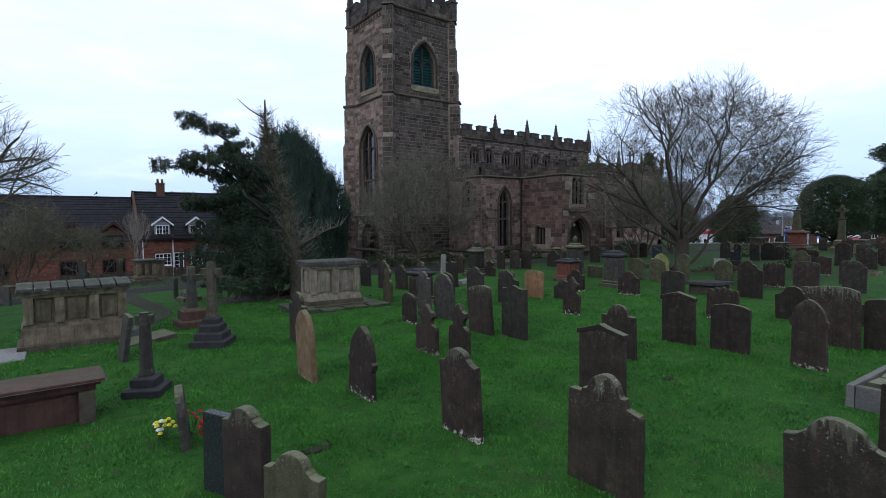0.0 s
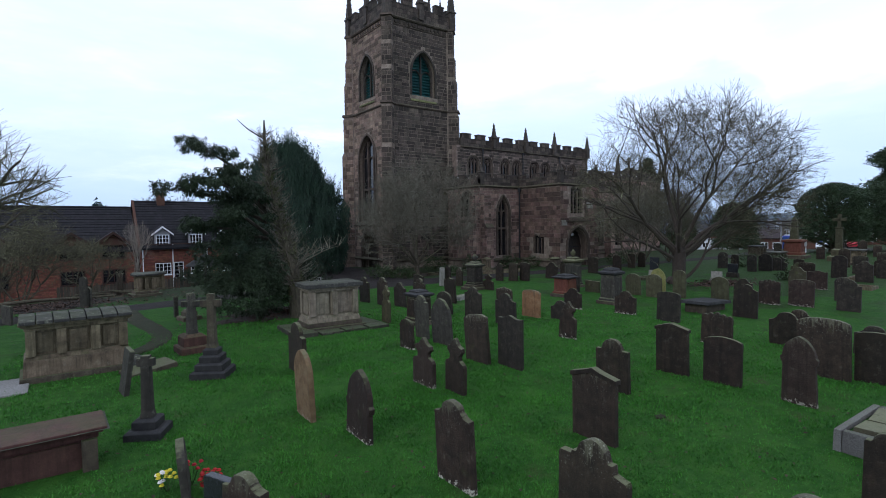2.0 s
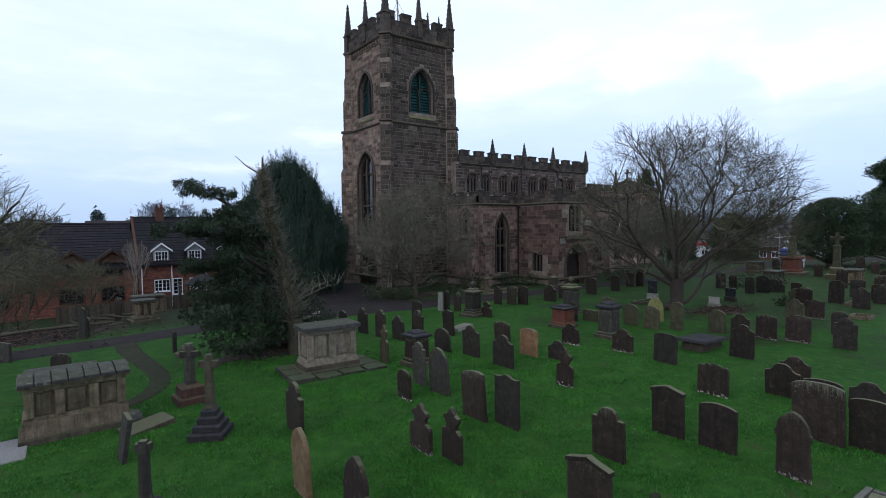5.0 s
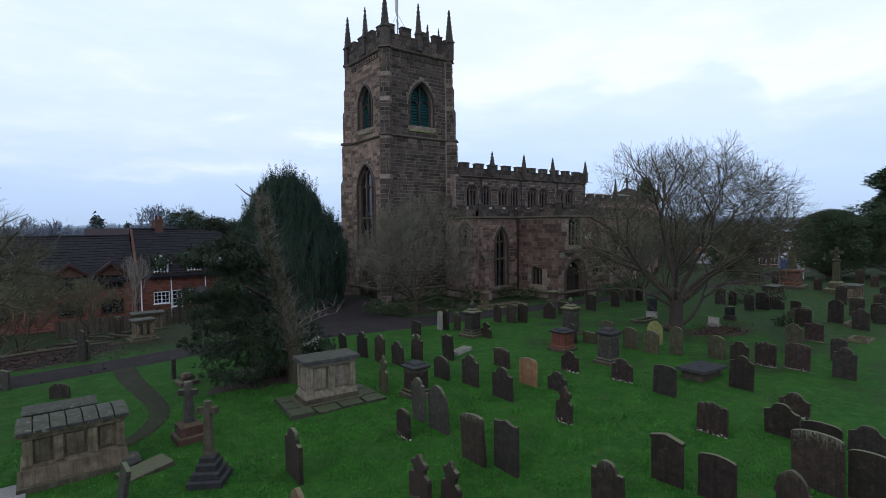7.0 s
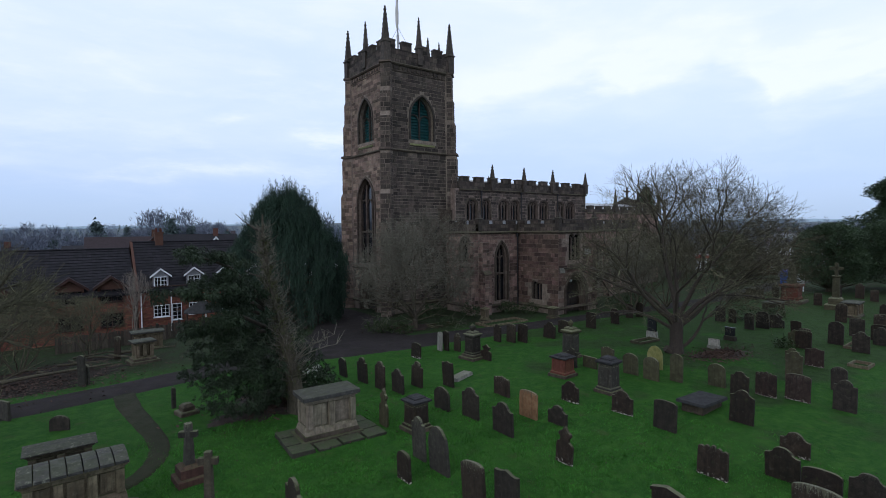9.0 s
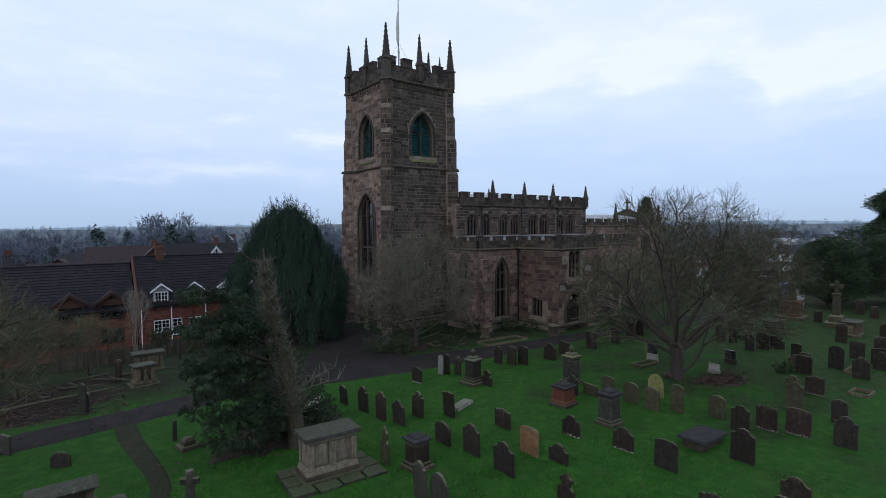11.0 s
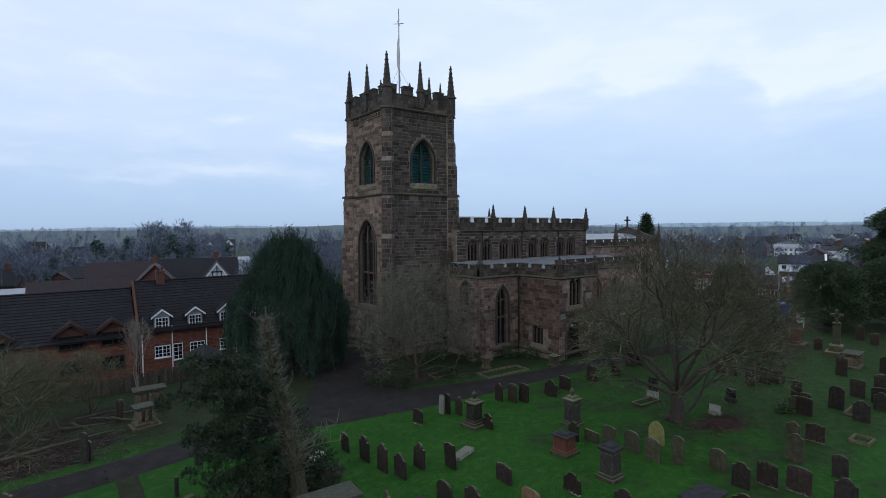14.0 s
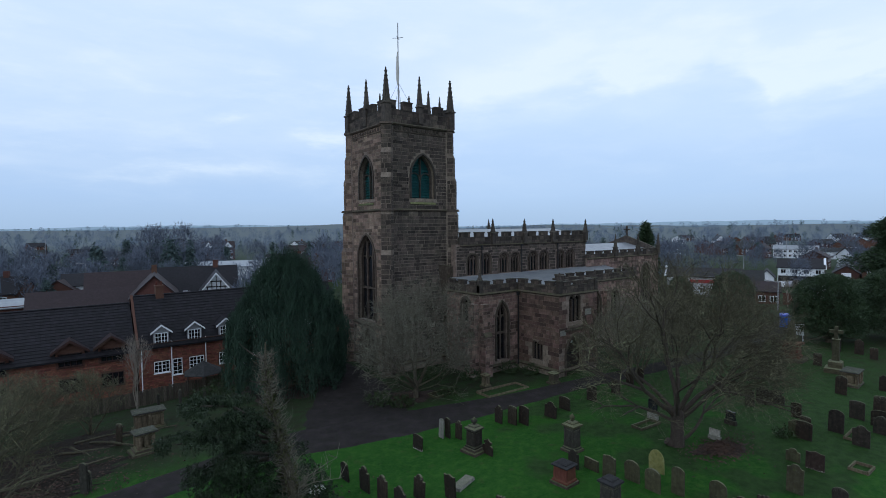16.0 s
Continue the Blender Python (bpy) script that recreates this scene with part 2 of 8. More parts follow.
M["tomb_pale"] = surface("paler_tomb_limestone", [(0.1148, 0.0962, 0.0706), (0.1896, 0.1602, 0.1176), (0.2757, 0.2350, 0.1787)], 4, moss=0.35, streak=0.6, lichen=0.3, vary=0.1)
M["tomb_dark"] = surface("tomb_stone_stained", [(0.0307, 0.0240, 0.0166), (0.0614, 0.0492, 0.0343), (0.0956, 0.0788, 0.0553)], 4, moss=0.7, streak=0.5, lichen=0.4, vary=0.12, crown=0.4)
M["sunk_slab"] = surface("sunken_mossy_slab", [(0.016, 0.015, 0.011), (0.032, 0.031, 0.021), (0.062, 0.060, 0.045)], 5, moss=0.8, lichen=0.7, vary=0.25, moss_tone=(0.022, 0.045, 0.010))
M["lid"] = surface("lichened_grey_lid", [(0.0237, 0.0224, 0.0212), (0.0432, 0.0408, 0.0385), (0.0736, 0.0694, 0.0625)], 6, moss=0.25, lichen=1.35, vary=0.12)
M["slate"] = surface("wet_slate_slab", [(0.0215, 0.0215, 0.0216), (0.0365, 0.0371, 0.0382), (0.0559, 0.0547, 0.0531)], 4, rough=0.8, bump=0.2, lichen=0.2, spec=0.15)
M["granite"] = surface("speckled_granite", [(0.0720, 0.0660, 0.0630), (0.1320, 0.1260, 0.1200), (0.1980, 0.1860, 0.1800)], 60, fine=120, lichen=0.2, moss=0.3)
M["polished"] = surface("polished_black_stone", [(0.012, 0.012, 0.015), (0.02, 0.02, 0.024), (0.03, 0.03, 0.034)], 30, rough=0.25, bump=0.03, vary=0.05, spec=0.5)
M["redbrick"] = surface("red_sandstone_tomb", [(0.0396, 0.0187, 0.0150), (0.0678, 0.0312, 0.0250), (0.0961, 0.0500, 0.0375)], 4, moss=0.3, streak=0.5, vary=0.1)
M["terracotta"] = surface("red_pedestal_stone", [(0.0702, 0.0219, 0.0146), (0.1080, 0.0364, 0.0243), (0.1350, 0.0535, 0.0389)], 5, moss=0.25, streak=0.4, vary=0.08)
# church
# tower stone: south is sootier, west also lightened for the light it catches
M["block"] = surface("tower_sandstone_block", [(0.0970, 0.0677, 0.0514), (0.1842, 0.1316, 0.1005), (0.2911, 0.2150, 0.1640)], 1.6, fine=14, island=True, vary=0.58, streak=0.5, bump=0.6)
M["block_red"] = surface("aisle_red_sandstone_block", [(0.0963, 0.0645, 0.0535), (0.1850, 0.1212, 0.0991), (0.2893, 0.1993, 0.1623)], 1.6, fine=14, island=True, vary=0.58, streak=0.5, bump=0.6)
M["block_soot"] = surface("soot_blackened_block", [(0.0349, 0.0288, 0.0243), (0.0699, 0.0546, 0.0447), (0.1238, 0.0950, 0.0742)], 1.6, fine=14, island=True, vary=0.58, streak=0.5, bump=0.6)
M["mortar"] = surface("old_lime_mortar", [(0.1121, 0.0872, 0.0711), (0.1943, 0.1520, 0.1229), (0.2838, 0.2322, 0.1913)], 3, fine=20, vary=0.05, streak=0.3)
M["dressed"] = surface("dressed_sandstone", [(0.0408, 0.0311, 0.0245), (0.0801, 0.0605, 0.0470), (0.1182, 0.0916, 0.0724)], 2.5, fine=25, vary=0.2, streak=0.45, moss=0.35)
M["dressed_moss"] = surface("green_stained_sill", [(0.0944, 0.0944, 0.0405), (0.1483, 0.1551, 0.0674), (0.2023, 0.2023, 0.1079)], 2.5, fine=25, moss=0.8, moss_tone=(0.09, 0.11, 0.03))
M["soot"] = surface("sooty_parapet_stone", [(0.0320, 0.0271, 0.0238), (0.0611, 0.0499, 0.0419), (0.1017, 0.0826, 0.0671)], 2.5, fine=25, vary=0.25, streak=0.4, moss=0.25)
M["lead"] = surface("lead_sheet_roof", [(0.1560, 0.1680, 0.1860), (0.2160, 0.2310, 0.2520), (0.2700, 0.2820, 0.3000)], 1.2, rough=0.4, metal=0.25, bump=0.1, vary=0.05, spec=0.5)
M["louvre"] = surface("green_copper_louvre", [(0.0055, 0.0414, 0.0420), (0.0112, 0.0710, 0.0720), (0.0225, 0.1007, 0.1022)], 3, rough=0.6, vary=0.1)
M["door_wood"] = surface("dark_oak_door", [(0.0216, 0.0162, 0.0144), (0.0396, 0.0306, 0.0252), (0.0630, 0.0486, 0.0378)], 3, stretch=(6, 6, 0.6), rough=0.7, vary=0.05)
M["iron"] = surface("dark_iron", [(0.02, 0.02, 0.022), (0.035, 0.035, 0.038)], 20, rough=0.5, metal=0.6, vary=0.05, bump=0.1)
M["pole"] = surface("grey_painted_pole", [(0.22, 0.22, 0.24), (0.3, 0.3, 0.32)], 8, rough=0.5, vary=0.0, bump=0.05)
M["white"] = surface("white_gloss_paint", [(0.66, 0.68, 0.72), (0.78, 0.79, 0.82)], 6, rough=0.4, bump=0.05, vary=0.03)
M["notice"] = surface("pale_notice_board", [(0.45, 0.43, 0.41), (0.55, 0.53, 0.5)], 5, bump=0.05, vary=0.0)
# houses
M["brick"] = surface("red_house_brick", [(0.1000, 0.0358, 0.0250), (0.1583, 0.0595, 0.0401), (0.2166, 0.0978, 0.0670)], 7, island=True, vary=0.35, fine=60)
M["brick_joint"] = surface("house_mortar_skin", [(0.0770, 0.0364, 0.0266), (0.1050, 0.0525, 0.0385)], 9, fine=50, vary=0.05)
M["tile"] = surface("dark_roof_tile", [(0.0055, 0.0049, 0.0071), (0.0102, 0.0089, 0.0124), (0.0163, 0.0142, 0.0182)], 3, island=True, vary=0.3, rough=0.7)
M["tile_brown"] = surface("brown_roof_tile", [(0.0154, 0.0091, 0.0100), (0.0242, 0.0144, 0.0155), (0.0352, 0.0209, 0.0227)], 3, island=True, vary=0.3, rough=0.7)
M["render_white"] = surface("white_rendered_wall", [(0.5513, 0.5750, 0.6180), (0.7105, 0.7375, 0.7725)], 1.0, vary=0.12, streak=0.2)
M["timber"] = surface("black_timber", [(0.012, 0.011, 0.011), (0.025, 0.022, 0.02)], 8, vary=0.1)
M["brown_wood"] = surface("brown_window_wood", [(0.028, 0.014, 0.011), (0.05, 0.026, 0.02)], 8, vary=0.1)
M["fence_wood"] = surface("weathered_fence_board", [(0.04, 0.033, 0.026), (0.075, 0.063, 0.05), (0.11, 0.095, 0.075)], 4, stretch=(5, 5, 0.8), vary=0.3, moss=0.3)
M["red_sign"] = surface("red_shop_fascia", [(0.30, 0.02, 0.03), (0.40, 0.03, 0.04)], 4, rough=0.4, vary=0.0, bump=0.02)
M["blue_plastic"] = surface("blue_plastic", [(0.02, 0.06, 0.28), (0.03, 0.09, 0.38)], 4, rough=0.4, vary=0.05, bump=0.02)
# ground
M["asphalt"] = surface("damp_asphalt", [(0.0160, 0.0127, 0.0153), (0.0245, 0.0195, 0.0236), (0.0366, 0.0287, 0.0338)], 1.2, fine=60, rough=0.92, vary=0.0, moss=0.08, large=0.15, spec=0.08)
M["trodden"] = surface("trodden_brown_soil", [(0.017, 0.022, 0.010), (0.028, 0.029, 0.016), (0.040, 0.036, 0.024)], 3, fine=30, vary=0.0, bump=0.7, spec=0.1)
M["bank"] = surface("rough_bank_of_dead_bracken", [(0.012, 0.010, 0.0085), (0.023, 0.0185, 0.0145), (0.040, 0.033, 0.024)], 4, fine=25, vary=0.0, bump=0.9, spec=0.1)
M["soil"] = surface("leaf_litter_soil", [(0.0160, 0.0104, 0.0088), (0.0336, 0.0216, 0.0176), (0.0560, 0.0368, 0.0304)], 5, fine=30, vary=0.0, bump=0.9)
M["gravel"] = surface("pale_gravel", [(0.15, 0.145, 0.14), (0.27, 0.26, 0.25), (0.38, 0.37, 0.36)], 30, fine=60, vary=0.0, bump=0.9)
# plants
M["bark"] = surface("grey_green_bark", [(0.0325, 0.0273, 0.0195), (0.0676, 0.0572, 0.0390), (0.1105, 0.0975, 0.0650)], 9, stretch=(2, 2, 0.5), vary=0.1, moss=0.35, bump=0.7)
M["twig"] = surface("dark_twig_bark", [(0.0290, 0.0233, 0.0193), (0.0485, 0.0388, 0.0300), (0.0677, 0.0561, 0.0407)], 9, vary=0.1)
# twig tops go paler: moss, plus skylight from above painted into the tone
M["twig_olive"] = surface("olive_twig_bark", [(0.0774, 0.0694, 0.0547), (0.1204, 0.1093, 0.0847), (0.1633, 0.1513, 0.1195)], 9, vary=0.1, moss=0.8, moss_tone=(0.185, 0.180, 0.135))
M["twig_light"] = surface("olive_grey_twig_bark", [(0.0445, 0.0400, 0.0255), (0.0710, 0.0641, 0.0396), (0.0969, 0.0875, 0.0538)], 9, vary=0.1, moss=0.9, moss_tone=(0.175, 0.180, 0.092))
M["birch"] = surface("pale_birch_bark", [(0.1400, 0.1190, 0.0980), (0.2240, 0.1960, 0.1680)], 9, vary=0.1)


def leafy(name, a, b, rough=0.6):
    m = bpy.data.materials.new(name)
    m.use_nodes = True
    t = m.node_tree
    s = t.nodes["Principled BSDF"]
    s.inputs["Roughness"].default_value, s.inputs["Specular IOR Level"].default_value = rough, 0.25
    g = t.nodes.new("ShaderNodeNewGeometry")
    n = t.nodes.new("ShaderNodeTexNoise")
    n.inputs["Scale"].default_value, n.inputs["Detail"].default_value = 0.9, 3.0
    co = t.nodes.new("ShaderNodeTexCoord")
    t.links.new(co.outputs["Object"], n.inputs["Vector"])
    add = t.nodes.new("ShaderNodeMath")
    add.operation = "MULTIPLY_ADD"
    add.inputs[1].default_value = 0.55
    t.links.new(g.outputs["Random Per Island"], add.inputs[0])
    off = t.nodes.new("ShaderNodeMath")
    off.operation = "MULTIPLY_ADD"
    off.inputs[1].default_value, off.inputs[2].default_value = 1.6, -0.55
    t.links.new(n.outputs["Fac"], off.inputs[0])
    t.links.new(off.outputs[0], add.inputs[2])
    r = ramp(t, [(0.0, a), (1.0, b)])
    t.links.new(add.outputs[0], r.inputs[0])
    t.links.new(r.outputs[0], s.inputs["Base Color"])
    return m


M["yew_leaf"] = leafy("dark_yew_needles", (0.0141, 0.0237, 0.0129), (0.0462, 0.0762, 0.0321))
M["evergreen_leaf"] = leafy("dark_evergreen_needles", (0.0090, 0.0150, 0.0080), (0.0330, 0.0520, 0.0230))
M["fir_leaf"] = leafy("blue_green_conifer_sprays", (0.0116, 0.0236, 0.0168), (0.0360, 0.0676, 0.0420))
M["ivy_leaf"] = leafy("olive_ivy_leaves", (0.0292, 0.0351, 0.0135), (0.0875, 0.0945, 0.0324))
M["holly_leaf"] = leafy("green_shrub_leaves", (0.012, 0.024, 0.009), (0.045, 0.065, 0.022))
# far tree colours are paled and blued: the air's haze is painted in
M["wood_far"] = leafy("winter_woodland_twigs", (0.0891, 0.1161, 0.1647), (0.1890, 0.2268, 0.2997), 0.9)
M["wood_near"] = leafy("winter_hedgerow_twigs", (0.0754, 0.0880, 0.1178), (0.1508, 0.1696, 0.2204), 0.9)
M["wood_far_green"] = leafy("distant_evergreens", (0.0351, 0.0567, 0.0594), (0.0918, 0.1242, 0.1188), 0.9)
M["blade"] = leafy("lawn_grass_blades", (0.0125, 0.0680, 0.0055), (0.0600, 0.2100, 0.0195))
M["litter"] = leafy("dead_brown_leaves", (0.022, 0.013, 0.010), (0.085, 0.052, 0.038), 0.8)
M["petal_yellow"] = surface("yellow_petals", [(0.55, 0.42, 0.03), (0.7, 0.6, 0.06)], 20, vary=0.1)
M["petal_white"] = surface("white_petals", [(0.6, 0.58, 0.55), (0.75, 0.74, 0.7)], 20, vary=0.1)
M["petal_red"] = surface("red_petals", [(0.28, 0.012, 0.012), (0.4, 0.03, 0.02)], 20, vary=0.1)

glass = bpy.data.materials.new("dark_leaded_glass")
glass.use_nodes = True
gs = glass.node_tree.nodes["Principled BSDF"]
gs.inputs["Base Color"].default_value, gs.inputs["Roughness"].default_value = (0.012, 0.013, 0.016, 1), 0.12
M["glass"] = glass

# turf: mown grass with worn and damp patches, tree shade and far haze painted in
turf = bpy.data.materials.new("damp_turf")
turf.use_nodes = True
tt = turf.node_tree
ts = tt.nodes["Principled BSDF"]
ts.inputs["Roughness"].default_value, ts.inputs["Specular IOR Level"].default_value = 0.9, 0.1
tco = tt.nodes.new("ShaderNodeTexCoord")


def tnoise(s, d=4.0):
    n = tt.nodes.new("ShaderNodeTexNoise")
    n.inputs["Scale"].default_value, n.inputs["Detail"].default_value = s, d
    tt.links.new(tco.outputs["Object"], n.inputs["Vector"])
    return n.outputs["Fac"]


def tmix(f, a, b):
    n = tt.nodes.new("ShaderNodeMixRGB")
    for k, v in (("Fac", f), ("Color1", a), ("Color2", b)):
        if isinstance(v, tuple):
            n.inputs[k].default_value = (*v, 1)
        else:
            tt.links.new(v, n.inputs[k])
    return n.outputs[0]


def tstep(f, lo, hi):
    r = ramp(tt, [(lo, (0, 0, 0)), (hi, (1, 1, 1))])
    tt.links.new(f, r.inputs[0])
    return r.outputs[0]


fresh = tmix(tstep(tnoise(0.45), 0.35, 0.65), (0.0122, 0.0535, 0.0064), (0.0212, 0.0735, 0.0095))
fresh = tmix(tstep(tnoise(7.0, 6.0), 0.35, 0.75), fresh, (0.031, 0.088, 0.013))
fresh = tmix(tstep(tnoise(2.3, 6.0), 0.48, 0.70), fresh, (0.036, 0.098, 0.014))
worn = tmix(tstep(tnoise(1.3, 6.0), 0.60, 0.76), fresh, (0.042, 0.062, 0.019))
rough_ground = tmix(tstep(tnoise(0.8, 6.0), 0.4, 0.6), (0.030, 0.032, 0.016), (0.022, 0.045, 0.012))
tpos = tt.nodes.new("ShaderNodeSeparateXYZ")
tt.links.new(tco.outputs["Object"], tpos.inputs[0])
reach = tt.nodes.new("ShaderNodeVectorMath")
reach.operation = "LENGTH"
tt.links.new(tco.outputs["Object"], reach.inputs[0])
outlying = tt.nodes.new("ShaderNodeMapRange")
outlying.inputs["From Min"].default_value, outlying.inputs["From Max"].default_value = 48, 75
tt.links.new(reach.outputs["Value"], outlying.inputs["Value"])
eastward = tt.nodes.new("ShaderNodeMath")
eastward.operation = "MULTIPLY_ADD"
eastward.inputs[1].default_value = 0.0165
tt.links.new(tpos.outputs["X"], eastward.inputs[0])
tt.links.new(tnoise(0.35, 6.0), eastward.inputs[2])
thin_turf = tmix(tstep(tnoise(2.2, 6.0), 0.35, 0.65), (0.020, 0.042, 0.011), (0.030, 0.062, 0.016))
worn = tmix(tstep(eastward.outputs[0], 0.90, 1.0), worn, thin_turf)
# distance haze painted into the turf: blue-grey from 180 m to 700 m
field_haze = tt.nodes.new("ShaderNodeMapRange")
field_haze.inputs["From Min"].default_value, field_haze.inputs["From Max"].default_value = 180, 700
tt.links.new(reach.outputs["Value"], field_haze.inputs["Value"])
bank_side = tt.nodes.new("ShaderNodeVectorMath")
bank_side.operation = "DOT_PRODUCT"
bank_side.inputs[1].default_value = (0.1, 1.0, 0)
tt.links.new(tco.outputs["Object"], bank_side.inputs[0])
shaggy = tt.nodes.new("ShaderNodeMath")
shaggy.operation = "MULTIPLY_ADD"
shaggy.inputs[1].default_value = 6.0
tt.links.new(tnoise(0.5, 6.0), shaggy.inputs[0])
tt.links.new(bank_side.outputs["Value"], shaggy.inputs[2])
beyond_path = tt.nodes.new("ShaderNodeMapRange")
beyond_path.inputs["From Min"].default_value, beyond_path.inputs["From Max"].default_value = 33.5, 37.0
tt.links.new(shaggy.outputs[0], beyond_path.inputs["Value"])
# rough turf beyond the path, darkened to carry the trees' shade
shaded_rough_turf = tmix(tstep(tnoise(1.7, 6.0), 0.35, 0.68), (0.024, 0.026, 0.015), (0.024, 0.044, 0.016))
worn = tmix(beyond_path.outputs[0], worn, shaded_rough_turf)
yard = tmix(outlying.outputs[0], worn, rough_ground)
tt.links.new(tmix(field_haze.outputs[0], yard, (0.12, 0.14, 0.145)), ts.inputs["Base Color"])
tb = tt.nodes.new("ShaderNodeBump")
tb.inputs["Strength"].default_value, tb.inputs["Distance"].default_value = 0.9, 0.05
tt.links.new(tnoise(26.0, 5.0), tb.inputs["Height"])
tt.links.new(tb.outputs[0], ts.inputs["Normal"])
M["turf"] = turf

# ---------------------------------------------------------------- shapes


class Geo:
    """Vertices and faces of one mesh, gathered piece by piece."""

    def __init__(self):
        self.v, self.f = [], []

    def add(self, verts, faces):
        k = len(self.v)
        self.v.extend(verts)
        self.f.extend([tuple(i + k for i in f) for f in faces])
        return self

    def box(self, x0, x1, y0, y1, z0, z1, top=0.0):
        """A block; top draws its upper face in on all sides."""
        a = top
        return self.add([(x0, y0, z0), (x1, y0, z0), (x1, y1, z0), (x0, y1, z0), (x0 + a, y0 + a, z1), (x1 - a, y0 + a, z1), (x1 - a, y1 - a, z1), (x0 + a, y1 - a, z1)],
                        [(3, 2, 1, 0), (4, 5, 6, 7), (0, 1, 5, 4), (1, 2, 6, 5), (2, 3, 7, 6), (3, 0, 4, 7)])

    def lathe(self, profile, n=8, x=0.0, y=0.0, turn=0.0):
        """Rings of n corners, radius and height from the profile."""
        verts, faces = [], []
        for r, z in profile:
            for i in range(n):
                a = turn + 2 * math.pi * i / n
                verts.append((x + r * math.cos(a), y + r * math.sin(a), z))
        m = len(profile)
        for j in range(m - 1):
            for i in range(n):
                k = (i + 1) % n
                faces.append((j * n + i, j * n + k, (j + 1) * n + k, (j + 1) * n + i))
        faces.append(tuple(range(n - 1, -1, -1)))
        faces.append(tuple((m - 1) * n + i for i in range(n)))
        return self.add(verts, faces)

    def square(self, profile, x=0.0, y=0.0, turn=0.0):
        """Like lathe with four corners; the radius is half the side."""
        return self.lathe([(r * math.sqrt(2), z) for r, z in profile], 4, x, y, turn + math.pi / 4)

    def tube(self, p, q, r0, r1, n=5):
        p, q = Vector(p), Vector(q)
        d = (q - p)
        if d.length < 1e-6:
            return self
        d.normalize()
        a = d.cross(Vector((0.3, 0.9, 0.2)) if abs(d.z) > 0.9 else Vector((0, 0, 1))).normalized()
        b = d.cross(a)
        verts = []
        for c, r in ((p, r0), (q, r1)):
            for i in range(n):
                t = 2 * math.pi * i / n
                verts.append(tuple(c + a * (r * math.cos(t)) + b * (r * math.sin(t))))
        faces = [(i, (i + 1) % n, n + (i + 1) % n, n + i) for i in range(n)]
        faces += [tuple(range(n - 1, -1, -1)), tuple(range(n, 2 * n))]
        return self.add(verts, faces)

    def prism(self, outline, put, d0, d1, holes=()):
        """A slab with that outline (and holes), from depth d0 to d1; put(u, v, d) lays it into space."""
        bm = bmesh.new()
        loops = [list(outline)] + [list(h) for h in holes]
        edges, index = [], {}
        for loop in loops:
            vs = [bm.verts.new((u, v, 0)) for u, v in loop]
            for vert in vs:
                index[vert] = len(index)
            edges += [bm.edges.new((vs[i], vs[(i + 1) % len(vs)])) for i in range(len(vs))]
        if holes:
            bmesh.ops.triangle_fill(bm, edges=edges, use_beauty=True, use_dissolve=False)
        else:
            bm.faces.new([v for v in bm.verts])
        flat = [tuple(index[v] for v in f.verts) for f in bm.faces]
        pts = [(v.co.x, v.co.y) for v in bm.verts]
        bm.free()
        n = len(pts)
        verts = [put(u, v, d0) for u, v in pts] + [put(u, v, d1) for u, v in pts]
        faces = list(flat) + [tuple(i + n for i in reversed(f)) for f in flat]
        k = 0
        for loop in loops:
            m = len(loop)
            faces += [(k + i, k + (i + 1) % m, n + k + (i + 1) % m, n + k + i) for i in range(m)]
            k += m
        return self.add(verts, faces)

    def moved(self, m):
        self.v = [tuple(m @ Vector(v)) for v in self.v]
        return self

    def mesh(self, name, material, bevel=0.0, smooth=False):
        me = bpy.data.meshes.new(name)
        me.from_pydata(self.v, [], self.f)
        bm = bmesh.new()
        bm.from_mesh(me)
        if len(self.f) < 60000:
            bmesh.ops.recalc_face_normals(bm, faces=bm.faces)
        if bevel:
            sharp = [e for e in bm.edges if e.is_manifold and e.calc_face_angle(0) > 0.5]
            bmesh.ops.bevel(bm, geom=sharp, offset=bevel, segments=2, affect="EDGES", profile=0.6, clamp_overlap=True)
        bm.to_mesh(me)
        bm.free()
        me.materials.append(M[material])
        if smooth:
            me.polygons.foreach_set("use_smooth", [True] * len(me.polygons))
        me.update()
        return me


def part(name, geo, material, parent, label="", bevel=0.0, smooth=False):
    ob = new(name, geo.mesh(name, material, bevel, smooth))
    ob.parent = parent
    if label:
        tagged(ob, label)
    return ob


def thing(name, label, category, m=None, group="", kind=""):
    ob = new(name)
    ob.empty_display_size = 0.3
    if m is not None:
        ob.matrix_basis = m
    return tagged(ob, label, category, group, kind)


def solid(name, geo, material, label, category, m=None, group="", kind="", bevel=0.0, smooth=False):
    ob = new(name, geo.mesh(name, material, bevel, smooth))
    if m is not None:
        ob.matrix_basis = m
    return tagged(ob, label, category, group, kind)


def ease(v):
    v = min(max(v, 0.0), 1.0)
    return v * v * (3 - 2 * v)


def ground(x, y):
    """The height of the churchyard, which falls gently north and drops to the houses beyond the yard."""
    z = -0.016 * max(0, min(y, 60) - 10) + 0.006 * min(max(x, 0), 70) * ease(y / 20) - 1.7 * ease((y - 0.5 * x - 34) / 16)
    far = math.hypot(x, y)
    if far > 70:
        z -= 2.2 * ease((far - 70) / 60) * (1 - ease((y - 0.5 * x - 34) / 16))
    if far > 450:
        z += 30 * ease((far - 450) / 1800) * (0.55 + 0.9 * noise.noise((x / 700, y / 700, 3.1)))
    return z


def on_ground(x, y, turn=0.0, sink=0.0):
    return pose(x, y, ground(x, y) - sink, 0, 0, turn)


